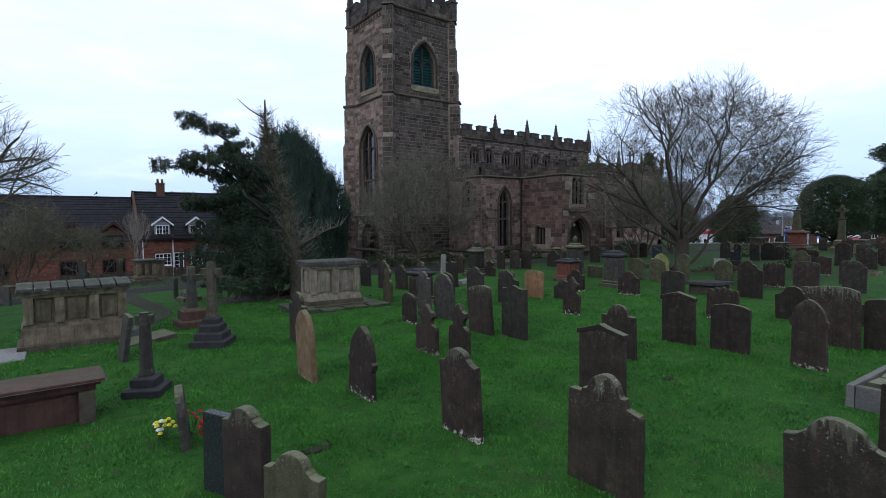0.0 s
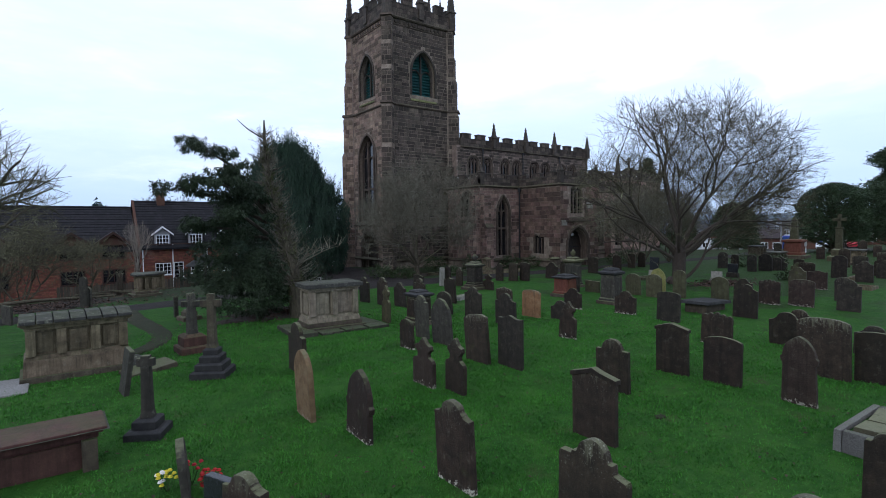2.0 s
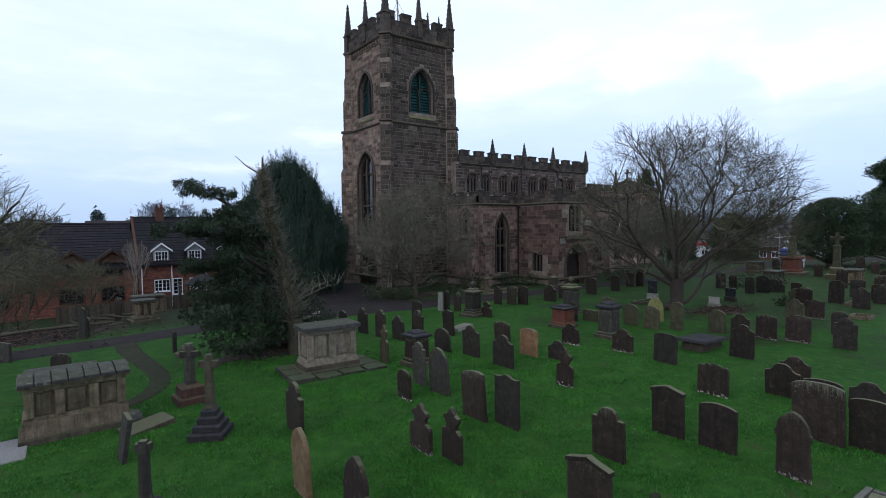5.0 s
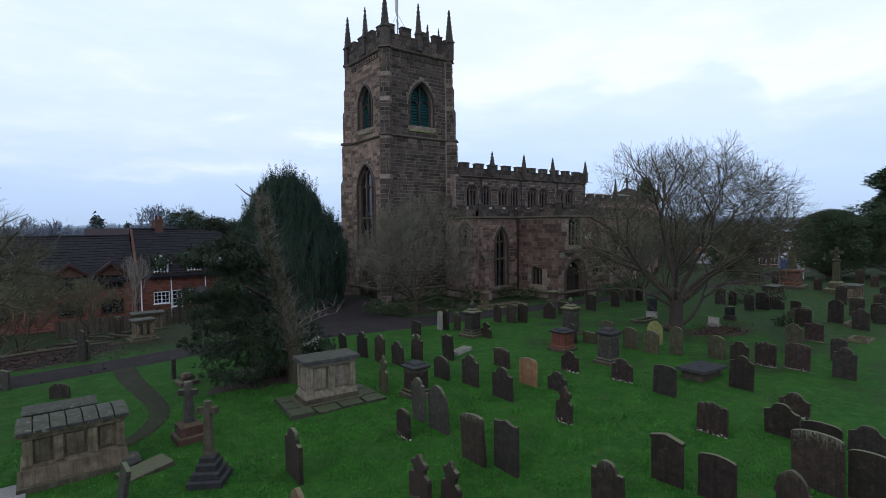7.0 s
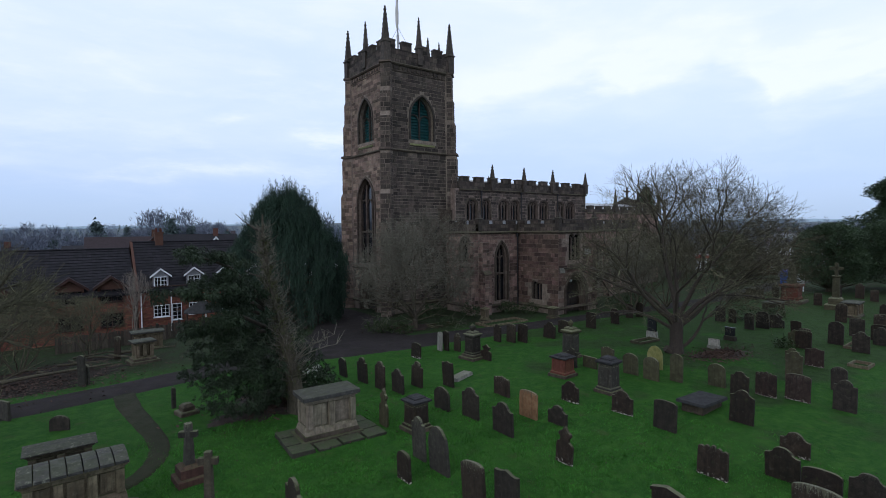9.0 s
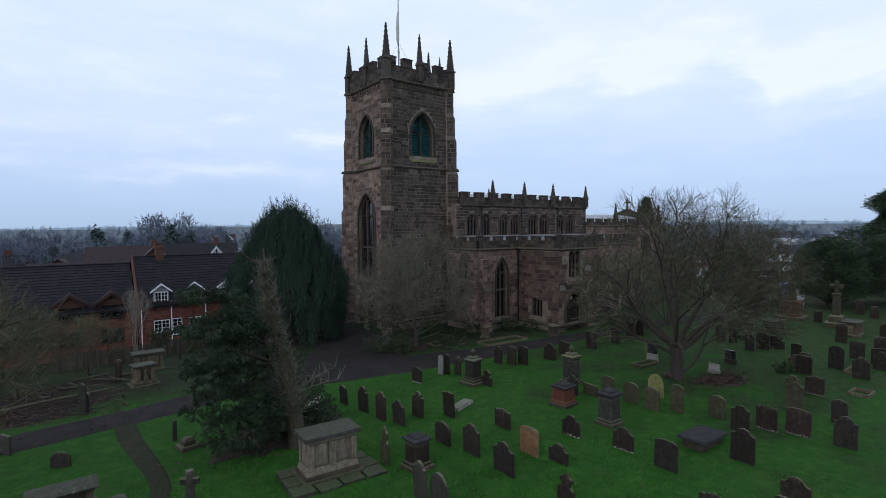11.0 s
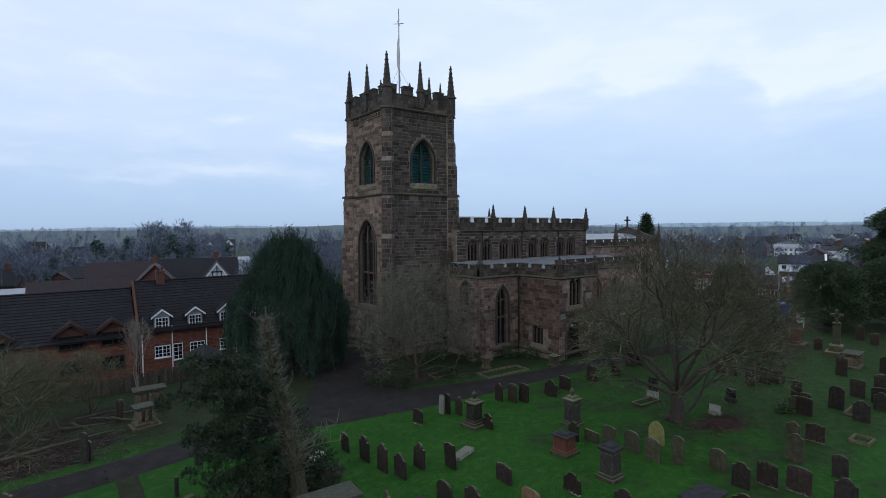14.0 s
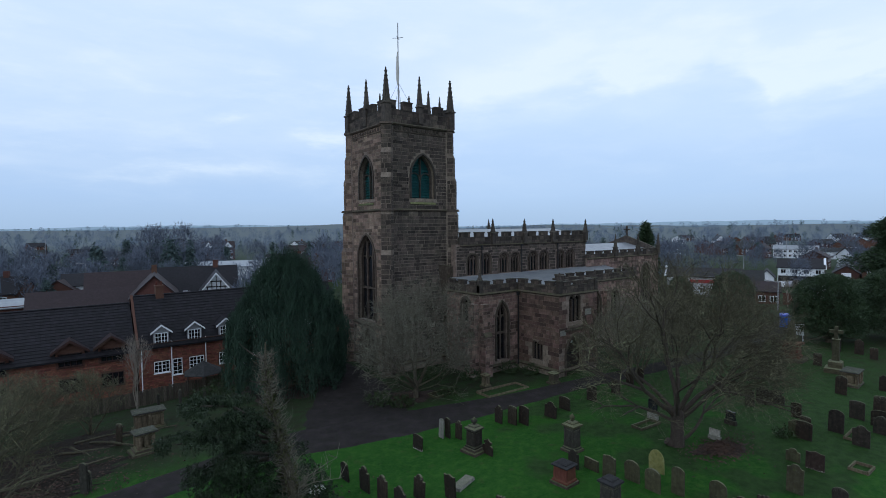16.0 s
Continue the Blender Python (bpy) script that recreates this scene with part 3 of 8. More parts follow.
def arch(u0, u1, v0, spring, apex, n=6):
    """The outline of a pointed opening, foot to foot."""
    w, r = u1 - u0, apex - spring
    R = (w * w / 4 + r * r) / w
    top = math.atan2(r, R - w / 2)
    left = [(u0 + R - R * math.cos(top * i / n), spring + R * math.sin(top * i / n)) for i in range(n + 1)]
    right = [(u0 + u1 - u, v) for u, v in reversed(left[:-1])]
    return [(u0, v0)] + left + right + [(u1, v0)]


def in_arch(u, v, a, grow=0.0):
    """Whether a point lies in an opening (u0, u1, v0, spring, apex), grown all round."""
    u0, u1, v0, spring, apex = a
    u0, u1, v0, apex = u0 - grow, u1 + grow, v0 - grow, apex + grow
    if not (u0 < u < u1 and v0 < v < apex):
        return False
    if v < spring:
        return True
    w, r = u1 - u0, apex - spring
    R = (w * w / 4 + r * r) / w
    return math.hypot(u - (u0 + R), v - spring) < R and math.hypot(u - (u1 - R), v - spring) < R


def band(outline, out):
    """The outline grown outwards, for mouldings round an arch (its feet stay level)."""
    cu = sum(p[0] for p in outline) / len(outline)
    v0 = outline[0][1]
    res = []
    n = len(outline)
    for i, (u, v) in enumerate(outline):
        a, b = outline[max(i - 1, 0)], outline[min(i + 1, n - 1)]
        du, dv = b[0] - a[0], b[1] - a[1]
        l = math.hypot(du, dv) or 1
        res.append((u - out * dv / l, v + out * du / l) if 0 < i < n - 1 else (u + (out if u > cu else -out), v0))
    return res


def ring(geo, inner, outer, put, d0, d1):
    """A moulding between two open outlines."""
    n = len(inner)
    verts = [put(u, v, d) for d in (d0, d1) for pts in (inner, outer) for u, v in pts]
    faces = []
    for i in range(n - 1):
        a, b, c, e = i, i + 1, n + i, n + i + 1
        A, B, C, E = a + 2 * n, b + 2 * n, c + 2 * n, e + 2 * n
        faces += [(A, B, E, C), (a, c, e, b), (a, b, B, A), (c, C, E, e)]
    faces += [(0, 2 * n, 3 * n, n), (n - 1, 2 * n - 1, 4 * n - 1, 3 * n - 1)]
    return geo.add(verts, faces)


def blocks(geo, put, u0, u1, v0, v1, rng, course=(0.26, 0.42), length=(0.4, 1.0), proud=(0.012, 0.035), openings=(), gap=0.036, grow=0.22):
    """Coursed masonry in front of a wall face, leaving the openings free."""
    v = v0
    while v < v1 - 0.08:
        h = min(rng.uniform(*course), v1 - v)
        if v1 - v - h < 0.12:
            h = v1 - v
        u = u0 - rng.uniform(0, length[0])
        while u < u1:
            l = rng.uniform(*length)
            cuts = [(max(u, u0), min(u + l, u1))]
            u += l
            a, b = cuts[0]
            if b - a < 0.06:
                continue
            hit = [o for o in openings if any(in_arch(a + (b - a) * i / 4, v + h * j / 2, o, grow) for i in range(5) for j in range(3))]
            if hit:
                cuts = []
                for k in range(4):
                    p, q = a + (b - a) * k / 4, a + (b - a) * (k + 1) / 4
                    if not any(in_arch(p + (q - p) * i, v + h * j / 2, o, grow) for o in hit for i in (0, 0.5, 1) for j in range(3)):
                        if cuts and abs(cuts[-1][1] - p) < 1e-6:
                            cuts[-1] = (cuts[-1][0], q)
                        else:
                            cuts.append((p, q))
            for p, q in cuts:
                d, s = rng.uniform(*proud), 0.010
                p, q, w0, w1 = p + gap / 2, q - gap / 2, v + gap / 2, v + h - gap / 2
                geo.add([put(p, w0, 0), put(q, w0, 0), put(q, w1, 0), put(p, w1, 0), put(p + s, w0 + s, d), put(q - s, w0 + s, d), put(q - s, w1 - s, d), put(p + s, w1 - s, d)],
                        [(4, 5, 6, 7), (0, 1, 5, 4), (1, 2, 6, 5), (2, 3, 7, 6), (3, 0, 4, 7)])
        v += h
    return geo

# ---------------------------------------------------------------- ground
gv, gf = [], []
rings = [0.0] + [0.8 * i for i in range(1, 70)] + [56 * 1.13 ** i for i in range(1, 36)]
spokes = 128
for r in rings[1:]:
    for i in range(spokes):
        a = 2 * math.pi * i / spokes
        x, y = 12 + r * math.sin(a), 14 + r * math.cos(a)
        gv.append((x, y, ground(x, y) + (0.025 * noise.noise((x * 0.7, y * 0.7, 0)) if r < 56 else 0)))
gv.append((12, 14, ground(12, 14)))
for j in range(len(rings) - 2):
    for i in range(spokes):
        k = (i + 1) % spokes
        gf.append((j * spokes + i, j * spokes + k, (j + 1) * spokes + k, (j + 1) * spokes + i))
gf += [(len(gv) - 1, (i + 1) % spokes, i) for i in range(spokes)]
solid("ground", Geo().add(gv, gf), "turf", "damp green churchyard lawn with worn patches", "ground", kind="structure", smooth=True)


def way(name, line, material, label, lift=0.03, kind="structure", crown=0.0):
    """A strip along a line of (x, y, width), laid on the ground; every corner follows the slope."""
    pts = []
    for (x0, y0, w0), (x1, y1, w1) in zip(line, line[1:]):
        n = max(2, int(math.hypot(x1 - x0, y1 - y0) / 0.7))
        pts += [(x0 + (x1 - x0) * i / n, y0 + (y1 - y0) * i / n, w0 + (w1 - w0) * i / n) for i in range(n)]
    pts.append(line[-1])
    for _ in range(6):
        pts = [pts[0]] + [tuple((a + 2 * b + c) / 4 for a, b, c in zip(pts[i - 1], pts[i], pts[i + 1])) for i in range(1, len(pts) - 1)] + [pts[-1]]
    g, across = Geo(), 8
    verts = []
    for i, (x, y, w) in enumerate(pts):
        a, b = pts[max(i - 1, 0)], pts[min(i + 1, len(pts) - 1)]
        dx, dy = b[0] - a[0], b[1] - a[1]
        l = math.hypot(dx, dy)
        wob = 0.10 * noise.noise((x * 0.8, y * 0.8, 7))
        for k in range(across + 1):
            s = (k / across - 0.5) * (w + wob)
            px, py = x - s * dy / l, y + s * dx / l
            verts.append((px, py, ground(px, py) + lift - (0.05 if k in (0, across) else 0)))
    m = across + 1
    return solid(name, g.add(verts, [(i * m + k, i * m + k + 1, (i + 1) * m + k + 1, (i + 1) * m + k) for i in range(len(pts) - 1) for k in range(across)]), material, label, name, kind=kind, smooth=True)


way("path", [(-14, 26.5, 2.6), (-2, 28.9, 2.6), (3, 29.4, 2.8), (8, 30.6, 2.6), (12.5, 30.5, 4.2), (16, 29.6, 4.6), (22, 28.4, 3.8), (28, 27.4, 2.6), (33, 27.0, 2.2), (42, 25.6, 2.2), (56, 24, 2.4), (80, 26, 4)], "asphalt", "damp dark asphalt path through the churchyard", 0.045)
way("path", [(15.5, 29.0, 8.0), (17.6, 34.0, 7.4), (19.6, 38.0, 6.0), (21.2, 43.5, 4.0), (22.0, 50, 2.5)], "asphalt", "damp asphalt spur leading to the tower door", 0.040)
way("footpath", [(2.5, 29, 1.1), (2.55, 25, 0.9), (2.9, 22, 0.8), (3.15, 20, 0.75), (2.3, 18.0, 0.7), (1.2, 17.4, 0.6)], "trodden", "narrow worn footpath curving through the grass", 0.035)

# ---------------------------------------------------------------- church
church = thing("church", "old red and soot-dark sandstone parish church with a west tower", "church")
RNG = random.Random(4)


def south(y):
    return lambda u, v, d: (u, y - d, v)


def west(x):
    return lambda u, v, d: (x - d, u, v)


def east(x):
    return lambda u, v, d: (x + d, u, v)


def north(y):
    return lambda u, v, d: (u, y + d, v)


def wall(name, put, u0, u1, v0, v1, openings=(), thick=0.9, material="mortar", parent=church):
    holes = [arch(*o) for o in openings]
    g = Geo().prism([(u0, v0), (u1, v0), (u1, v1), (u0, v1)], put, 0, -thick, holes)
    return part(name, g, material, parent)


def masonry(put, u0, u1, v0, v1, material, openings=(), parent=church, **kw):
    g = blocks(Geo(), put, u0, u1, v0, v1, RNG, openings=openings, **kw)
    ob = part("masonry", g, material, parent, "uneven coursed sandstone blocks")
    return tagged(ob, kind="stuff")


def window(put, o, lights=2, transom=None, material="dressed", fill="glass", depth=0.32, hood=True, sill="dressed", louvres=False, bar=0.11):
    """A traceried window in an opening: frame, mullions, tracery, glass or louvres, hood mould and sill."""
    u0, u1, v0, spring, apex = o
    w = u1 - u0
    win = new("window")
    win.parent = church
    outline = arch(*o)
    part("frame", ring(Geo(), band(outline, -0.13), outline, put, -depth - 0.12, -depth + 0.16), material, win)
    if hood:
        part("hood_mould", ring(Geo(), band(outline, 0.02), band(outline, 0.20), put, -0.02, 0.10), material, win, bevel=0.02)
        part("surround", ring(Geo(), band(outline, -0.0), band(outline, 0.16), put, -0.05, 0.045), material, win)
    for i in range(1, lights):
        u = u0 + w * i / lights
        top = apex - 0.12 - (apex - spring) * (abs(u - (u0 + u1) / 2) / (w / 2)) ** 1.6
        part("mullion", Geo().prism([(u - bar / 2, v0), (u + bar / 2, v0), (u + bar / 2, top), (u - bar / 2, top)], put, -depth - 0.1, -depth + 0.12), material, win)
    lw = w / lights
    if apex - spring > 0.3:
        for i in range(lights):
            a = u0 + lw * i
            s = arch(a + 0.02, a + lw - 0.02, spring - 0.25, spring - 0.2, spring + 0.55 * min(lw, 0.8))
            part("tracery", ring(Geo(), band(s, -0.07), s, put, -depth - 0.06, -depth + 0.10), material, win)
        if lights > 2:
            s = arch(u0 + w * 0.26, u1 - w * 0.26, spring + 0.15, spring + 0.25, apex - 0.3)
            part("tracery", ring(Geo(), band(s, -0.08), s, put, -depth - 0.06, -depth + 0.10), material, win)
    if transom:
        part("transom", Geo().prism([(u0, transom - 0.09), (u1, transom - 0.09), (u1, transom + 0.09), (u0, transom + 0.09)], put, -depth - 0.1, -depth + 0.14), material, win)
    if louvres:
        v = v0 + 0.15
        while v < apex - 0.15:
            half = w / 2 if v < spring else w / 2 * math.sqrt(max(0.02, 1 - ((v - spring) / (apex - spring)) ** 1.5))
            c = (u0 + u1) / 2
            g = Geo().add([put(c - half, v, -depth - 0.02), put(c + half, v, -depth - 0.02), put(c + half, v + 0.24, -depth - 0.22), put(c - half, v + 0.24, -depth - 0.22),
                           put(c - half, v + 0.03, -depth - 0.02), put(c + half, v + 0.03, -depth - 0.02), put(c + half, v + 0.27, -depth - 0.22), put(c - half, v + 0.27, -depth - 0.22)],
                          [(0, 1, 2, 3), (4, 5, 6, 7), (0, 1, 5, 4), (1, 2, 6, 5), (2, 3, 7, 6), (3, 0, 4, 7)])
            part("louvre", g, fill, win)
            v += 0.27
    part("backing" if louvres else "pane", Geo().prism(outline, put, -depth - 0.30 if louvres else -depth - 0.03, -depth - 0.33 if louvres else -depth - 0.05), fill, win)
    if sill:
        g = Geo().add([put(u0 - 0.15, v0, -depth), put(u1 + 0.15, v0, -depth), put(u1 + 0.15, v0 - 0.42, 0.10), put(u0 - 0.15, v0 - 0.42, 0.10), put(u0 - 0.15, v0 - 0.55, 0.10), put(u1 + 0.15, v0 - 0.55, 0.10), put(u0 - 0.15, v0 - 0.55, -depth), put(u1 + 0.15, v0 - 0.55, -depth)],
                      [(0, 1, 2, 3), (3, 2, 5, 4), (0, 3, 4, 6), (1, 7, 5, 2), (6, 4, 5, 7), (0, 6, 7, 1)])
        part("sill", g, sill, win)
    return win


def doorway(put, o, parent=church, recess=0.5):
    u0, u1, v0, spring, apex = o
    d = new("door")
    d.parent = parent
    outline = arch(*o)
    for k, (a, b, lo, hi) in enumerate([(-0.02, 0.22, -0.03, 0.09), (-0.16, -0.02, -0.25, -0.04), (-0.30, -0.16, -0.45, -0.22)]):
        part("arch_moulding", ring(Geo(), band(outline, a), band(outline, b), put, lo, hi), "dressed", d, bevel=0.015)
    n = 7
    for i in range(n):
        a, b = u0 + (u1 - u0) * i / n, u0 + (u1 - u0) * (i + 1) / n
        m = max(abs(a - (u0 + u1) / 2), abs(b - (u0 + u1) / 2)) / ((u1 - u0) / 2)
        top = spring + (apex - spring) * (1 - m ** 1.5)
        part("board", Geo().prism([(a + 0.01, v0), (b - 0.01, v0), (b - 0.01, top), (a + 0.01, top)], put, -recess - 0.06, -recess), "door_wood", d)
    for v in (v0 + 0.6, spring - 0.2):
        part("strap_hinge", Geo().prism([(u0 + 0.15, v), (u1 - 0.3, v), (u1 - 0.3, v + 0.08), (u0 + 0.15, v + 0.08)], put, -recess, -recess + 0.02), "iron", d)
    part("backing", Geo().prism(outline, put, -recess - 0.07, -recess - 0.12), "door_wood", d)
    part("threshold", Geo().prism([(u0 - 0.3, v0 - 0.25), (u1 + 0.3, v0 - 0.25), (u1 + 0.3, v0 + 0.02), (u0 - 0.3, v0 + 0.02)], put, -recess, 0.35), "dressed", d)
    return d


def course(put, u0, u1, v, h=0.16, out=0.12, material="dressed", name="string_course", parent=church):
    """A moulded string course with a sloping top."""
    g = Geo().add([put(u0, v, 0), put(u1, v, 0), put(u1, v, out * 0.6), put(u0, v, out * 0.6), put(u0, v + h * 0.4, out), put(u1, v + h * 0.4, out), put(u1, v + h, 0), put(u0, v + h, 0)],
                  [(0, 3, 2, 1), (3, 4, 5, 2), (4, 7, 6, 5), (0, 1, 6, 7), (0, 7, 4, 3), (1, 2, 5, 6)])
    return part(name, g, material, parent)


def battlement(put, u0, u1, v0, v1, v2, merlon, gap, material="soot", thick=0.4, start=0.0, parent=church):
    """A parapet wall to v1 with merlons to v2, each with a coping."""
    part("parapet", Geo().prism([(u0, v0), (u1, v0), (u1, v1), (u0, v1)], put, 0, -thick), material, parent)
    ashlar, arng = blocks(Geo(), put, u0, u1, v0, v1, random.Random(int(u0 * 10) + 7), (0.28, 0.36), (0.4, 0.8), (0.008, 0.022)), random.Random(3)
    part("parapet_coping", Geo().prism([(u0, v1), (u1, v1), (u1, v1 + 0.06), (u0, v1 + 0.06)], put, 0.05, -thick - 0.05), material, parent)
    u = u0 + start
    while u < u1 - 0.1:
        a, b = max(u, u0), min(u + merlon, u1)
        if b - a > 0.15:
            blocks(ashlar, put, a, b, v1 + 0.06, v2 - 0.10, arng, (0.28, 0.40), (0.4, 0.7), (0.008, 0.022))
            m = part("merlon", Geo().prism([(a, v1 + 0.06), (b, v1 + 0.06), (b, v2 - 0.10), (a, v2 - 0.10)], put, 0, -thick), material, parent)
            part("coping", Geo().prism([(a - 0.05, v2 - 0.10), (b + 0.05, v2 - 0.10), (b + 0.03, v2 - 0.03), (b - 0.1, v2), (a + 0.1, v2), (a - 0.03, v2 - 0.03)], put, 0.06, -thick - 0.06), material, m)
        u += merlon + gap
    tagged(part("ashlar", ashlar, "block_soot", parent), kind="stuff")


def pinnacle(x, y, z0, z1, half, shaft, turn=0.0, material="soot", knobs=5, parent=church):
    """A square shaft with a gablet, a tapering spire with crockets, and a finial."""
    p = new("pinnacle")
    p.parent = parent
    zs = z0 + (z1 - z0) * shaft
    part("shaft", Geo().square([(half, z0), (half, zs - half * 0.5), (half * 1.25, zs - half * 0.4), (half * 1.25, zs), (half * 0.85, zs + half * 0.3)], x, y, turn), material, p)
    part("spire", Geo().square([(half * 0.86, zs + half * 0.2), (half * 0.17, z1 - half * 0.7)], x, y, turn), material, p)
    c = Geo()
    for k in range(knobs):
        f = (k + 0.4) / (knobs + 0.3)
        z, r = zs + (z1 - zs) * f, half * 0.8 * (1 - f) * 1.25 + half * 0.13
        for a in range(4):
            t = turn + math.pi / 4 + a * math.pi / 2
            c.lathe([(0.02, z - half * 0.3), (half * 0.27, z), (0.02, z + half * 0.35)], 5, x + r * math.cos(t), y + r * math.sin(t))
    tagged(part("crocket", c, material, p), kind="stuff")
    part("finial", Geo().lathe([(half * 0.12, z1 - half * 0.8), (half * 0.34, z1 - half * 0.45), (half * 0.12, z1 - half * 0.2), (half * 0.05, z1)], 6, x, y), material, p)
    return p


# --- tower
TX0, TX1, TY0, TY1 = 24.05, 31.25, 39.75, 46.95
TB, TS, TP = -1.0, 14.5, 22.2
bel_s = (26.62, 29.2, 15.7, 17.7, 19.75)
bel_w = (42.3, 44.9, 15.7, 17.7, 19.75)
big_w = (42.1, 45.35, 4.1, 9.9, 12.3)
door_w = (42.15, 45.05, -0.75, 1.4, 3.2)
sS, sW = south(TY0), west(TX0)
wall("tower_wall", sS, TX0, TX1, TB, TP + 0.4, [bel_s])
wall("tower_wall", sW, TY0 + 0.9, TY1, TB, TP + 0.4, [bel_w, big_w, door_w])
wall("tower_wall", east(TX1), TY0 + 0.9, TY1, TB, TP + 0.4)
wall("tower_wall", north(TY1), TX0 + 0.9, TX1 - 0.9, TB, TP + 0.4)
wide = dict(course=(0.26, 0.40), length=(0.45, 1.05))
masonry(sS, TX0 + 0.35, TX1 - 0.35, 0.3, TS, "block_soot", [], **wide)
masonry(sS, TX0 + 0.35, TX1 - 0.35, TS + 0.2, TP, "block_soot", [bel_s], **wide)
masonry(sW, TY0 + 0.35, TY1 - 0.35, 0.3, TS, "block", [big_w, door_w], **wide)
masonry(sW, TY0 + 0.35, TY1 - 0.35, TS + 0.2, TP, "block", [bel_w], **wide)
window(sS, bel_s, 2, None, "soot", "louvre", 0.5, sill="dressed_moss", louvres=True)
window(sW, bel_w, 2, None, "soot", "louvre", 0.5, sill="dressed_moss", louvres=True)
window(sW, big_w, 3, 7.2, "dressed", "glass", 0.45, bar=0.16)
doorway(sW, door_w, recess=0.7)
for put, u0, u1 in ((sS, TX0, TX1), (sW, TY0, TY1), (east(TX1), TY0, TY1)):
    course(put, u0 - 0.1, u1 + 0.1, TS, 0.26, 0.16)
    course(put, u0 - 0.1, u1 + 0.1, TP, 0.34, 0.22)
    course(put, u0 - 0.1, u1 + 0.1, TP - 0.55, 0.12, 0.08)
for put, u0, u1 in ((sS, TX0, TX1), (sW, TY0, TY1)):
    course(put, u0 - 0.1, u1 + 0.1, 0.35, 0.3, 0.22, name="plinth")
    g = Geo()
    for i in range(14):
        u = u0 + 0.4 + (u1 - u0 - 0.8) * i / 13
        g.prism([(u - 0.13, TP - 0.38), (u + 0.13, TP - 0.38), (u + 0.10, TP - 0.1), (u - 0.10, TP - 0.1)], put, 0, 0.09)
    tagged(part("frieze", g, "dressed", church, "worn row of small carved bosses"), kind="stuff")
course(sW, TY0, TY1, 3.62, 0.3, 0.2)
# diagonal buttresses in three stages
for cx, cy, ang in ((TX0, TY0, 225), (TX1, TY0, 315), (TX0, TY1, 135), (TX1, TY1, 45)):
    b = new("buttress")
    b.parent = church
    dx, dy = math.cos(radians(ang)), math.sin(radians(ang))

    def put_b(u, v, d, cx=cx, cy=cy, dx=dx, dy=dy):
        return (cx + dx * d - dy * u, cy + dy * d + dx * u, v)

    reach = [(TB, 3.5, 1.05), (3.9, 10.6, 0.85), (11.0, TS - 0.3, 0.66), (TS + 0.2, 17.5, 0.50), (17.9, 19.7, 0.36), (20.1, TP - 0.1, 0.22)]
    core = Geo()
    for i, (z0, z1, d) in enumerate(reach):
        nxt = reach[i + 1] if i + 1 < len(reach) else (z1 + 0.3, 0, 0.1)
        core.add([put_b(-0.45, z0, -0.7), put_b(0.45, z0, -0.7), put_b(0.45, z0, d), put_b(-0.45, z0, d), put_b(-0.45, z1, -0.7), put_b(0.45, z1, -0.7), put_b(0.45, z1, d), put_b(-0.45, z1, d),
                  put_b(0.45, nxt[0], nxt[2]), put_b(-0.45, nxt[0], nxt[2]), put_b(-0.45, nxt[0], -0.7), put_b(0.45, nxt[0], -0.7)],
                 [(0, 1, 2, 3), (0, 3, 7, 4), (3, 2, 6, 7), (2, 1, 5, 6), (1, 0, 4, 5), (7, 6, 8, 9), (4, 7, 9, 10), (6, 5, 11, 8), (9, 8, 11, 10), (4, 10, 11, 5)])
    part("core", core, "mortar", b)
    q = Geo()
    for z0, z1, d in reach:
        blocks(q, lambda u, v, e, d=d: put_b(u, v, d + e), -0.45, 0.45, z0, z1, RNG, course=(0.3, 0.46), length=(0.4, 0.9))
        for s in (-1, 1):
            blocks(q, lambda u, v, e, s=s: put_b(s * (0.45 + e), v, u), -0.3, d, z0, z1, RNG, course=(0.3, 0.46), length=(0.4, 0.9))
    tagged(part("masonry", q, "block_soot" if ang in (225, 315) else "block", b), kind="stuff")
    for z in (TS, TP):
        part("string_course", Geo().add(*(lambda o: ([put_b(-0.55, z, -0.3), put_b(0.55, z, -0.3), put_b(0.55, z, o), put_b(-0.55, z, o), put_b(-0.5, z + 0.26, -0.3), put_b(0.5, z + 0.26, -0.3), put_b(0.5, z + 0.2, o - 0.06), put_b(-0.5, z + 0.2, o - 0.06)],
                                                     [(3, 2, 1, 0), (4, 5, 6, 7), (0, 1, 5, 4), (1, 2, 6, 5), (2, 3, 7, 6), (3, 0, 4, 7)]))(0.78 if z == TS else 0.4)), "dressed", b)
# battlements and pinnacles of the tower
for put, u0, u1 in ((south(TY0 - 0.1), TX0 - 0.1, TX1 + 0.1), (west(TX0 - 0.1), TY0 - 0.1, TY1 + 0.1), (east(TX1 + 0.1), TY0 - 0.1, TY1 + 0.1), (north(TY1 + 0.1), TX0 - 0.1, TX1 + 0.1)):
    battlement(put, u0 + (0.4 if put(0, 0, 1)[1] == 0 else 0), u1 - (0.4 if put(0, 0, 1)[1] == 0 else 0), TP + 0.2, 23.55, 24.4, 1.05, 0.72, start=0.0)
for x, y in ((TX0, TY0), (TX1, TY0), (TX0, TY1), (TX1, TY1)):
    pinnacle(x, y, 22.4, 27.25, 0.31, 0.36, knobs=7)
cxm, cym = (TX0 + TX1) / 2, (TY0 + TY1) / 2
for x, y in ((cxm, TY0), (TX0, cym), (TX1, cym), (cxm, TY1)):
    pinnacle(x, y, 22.6, 27.0, 0.25, 0.36, knobs=6)
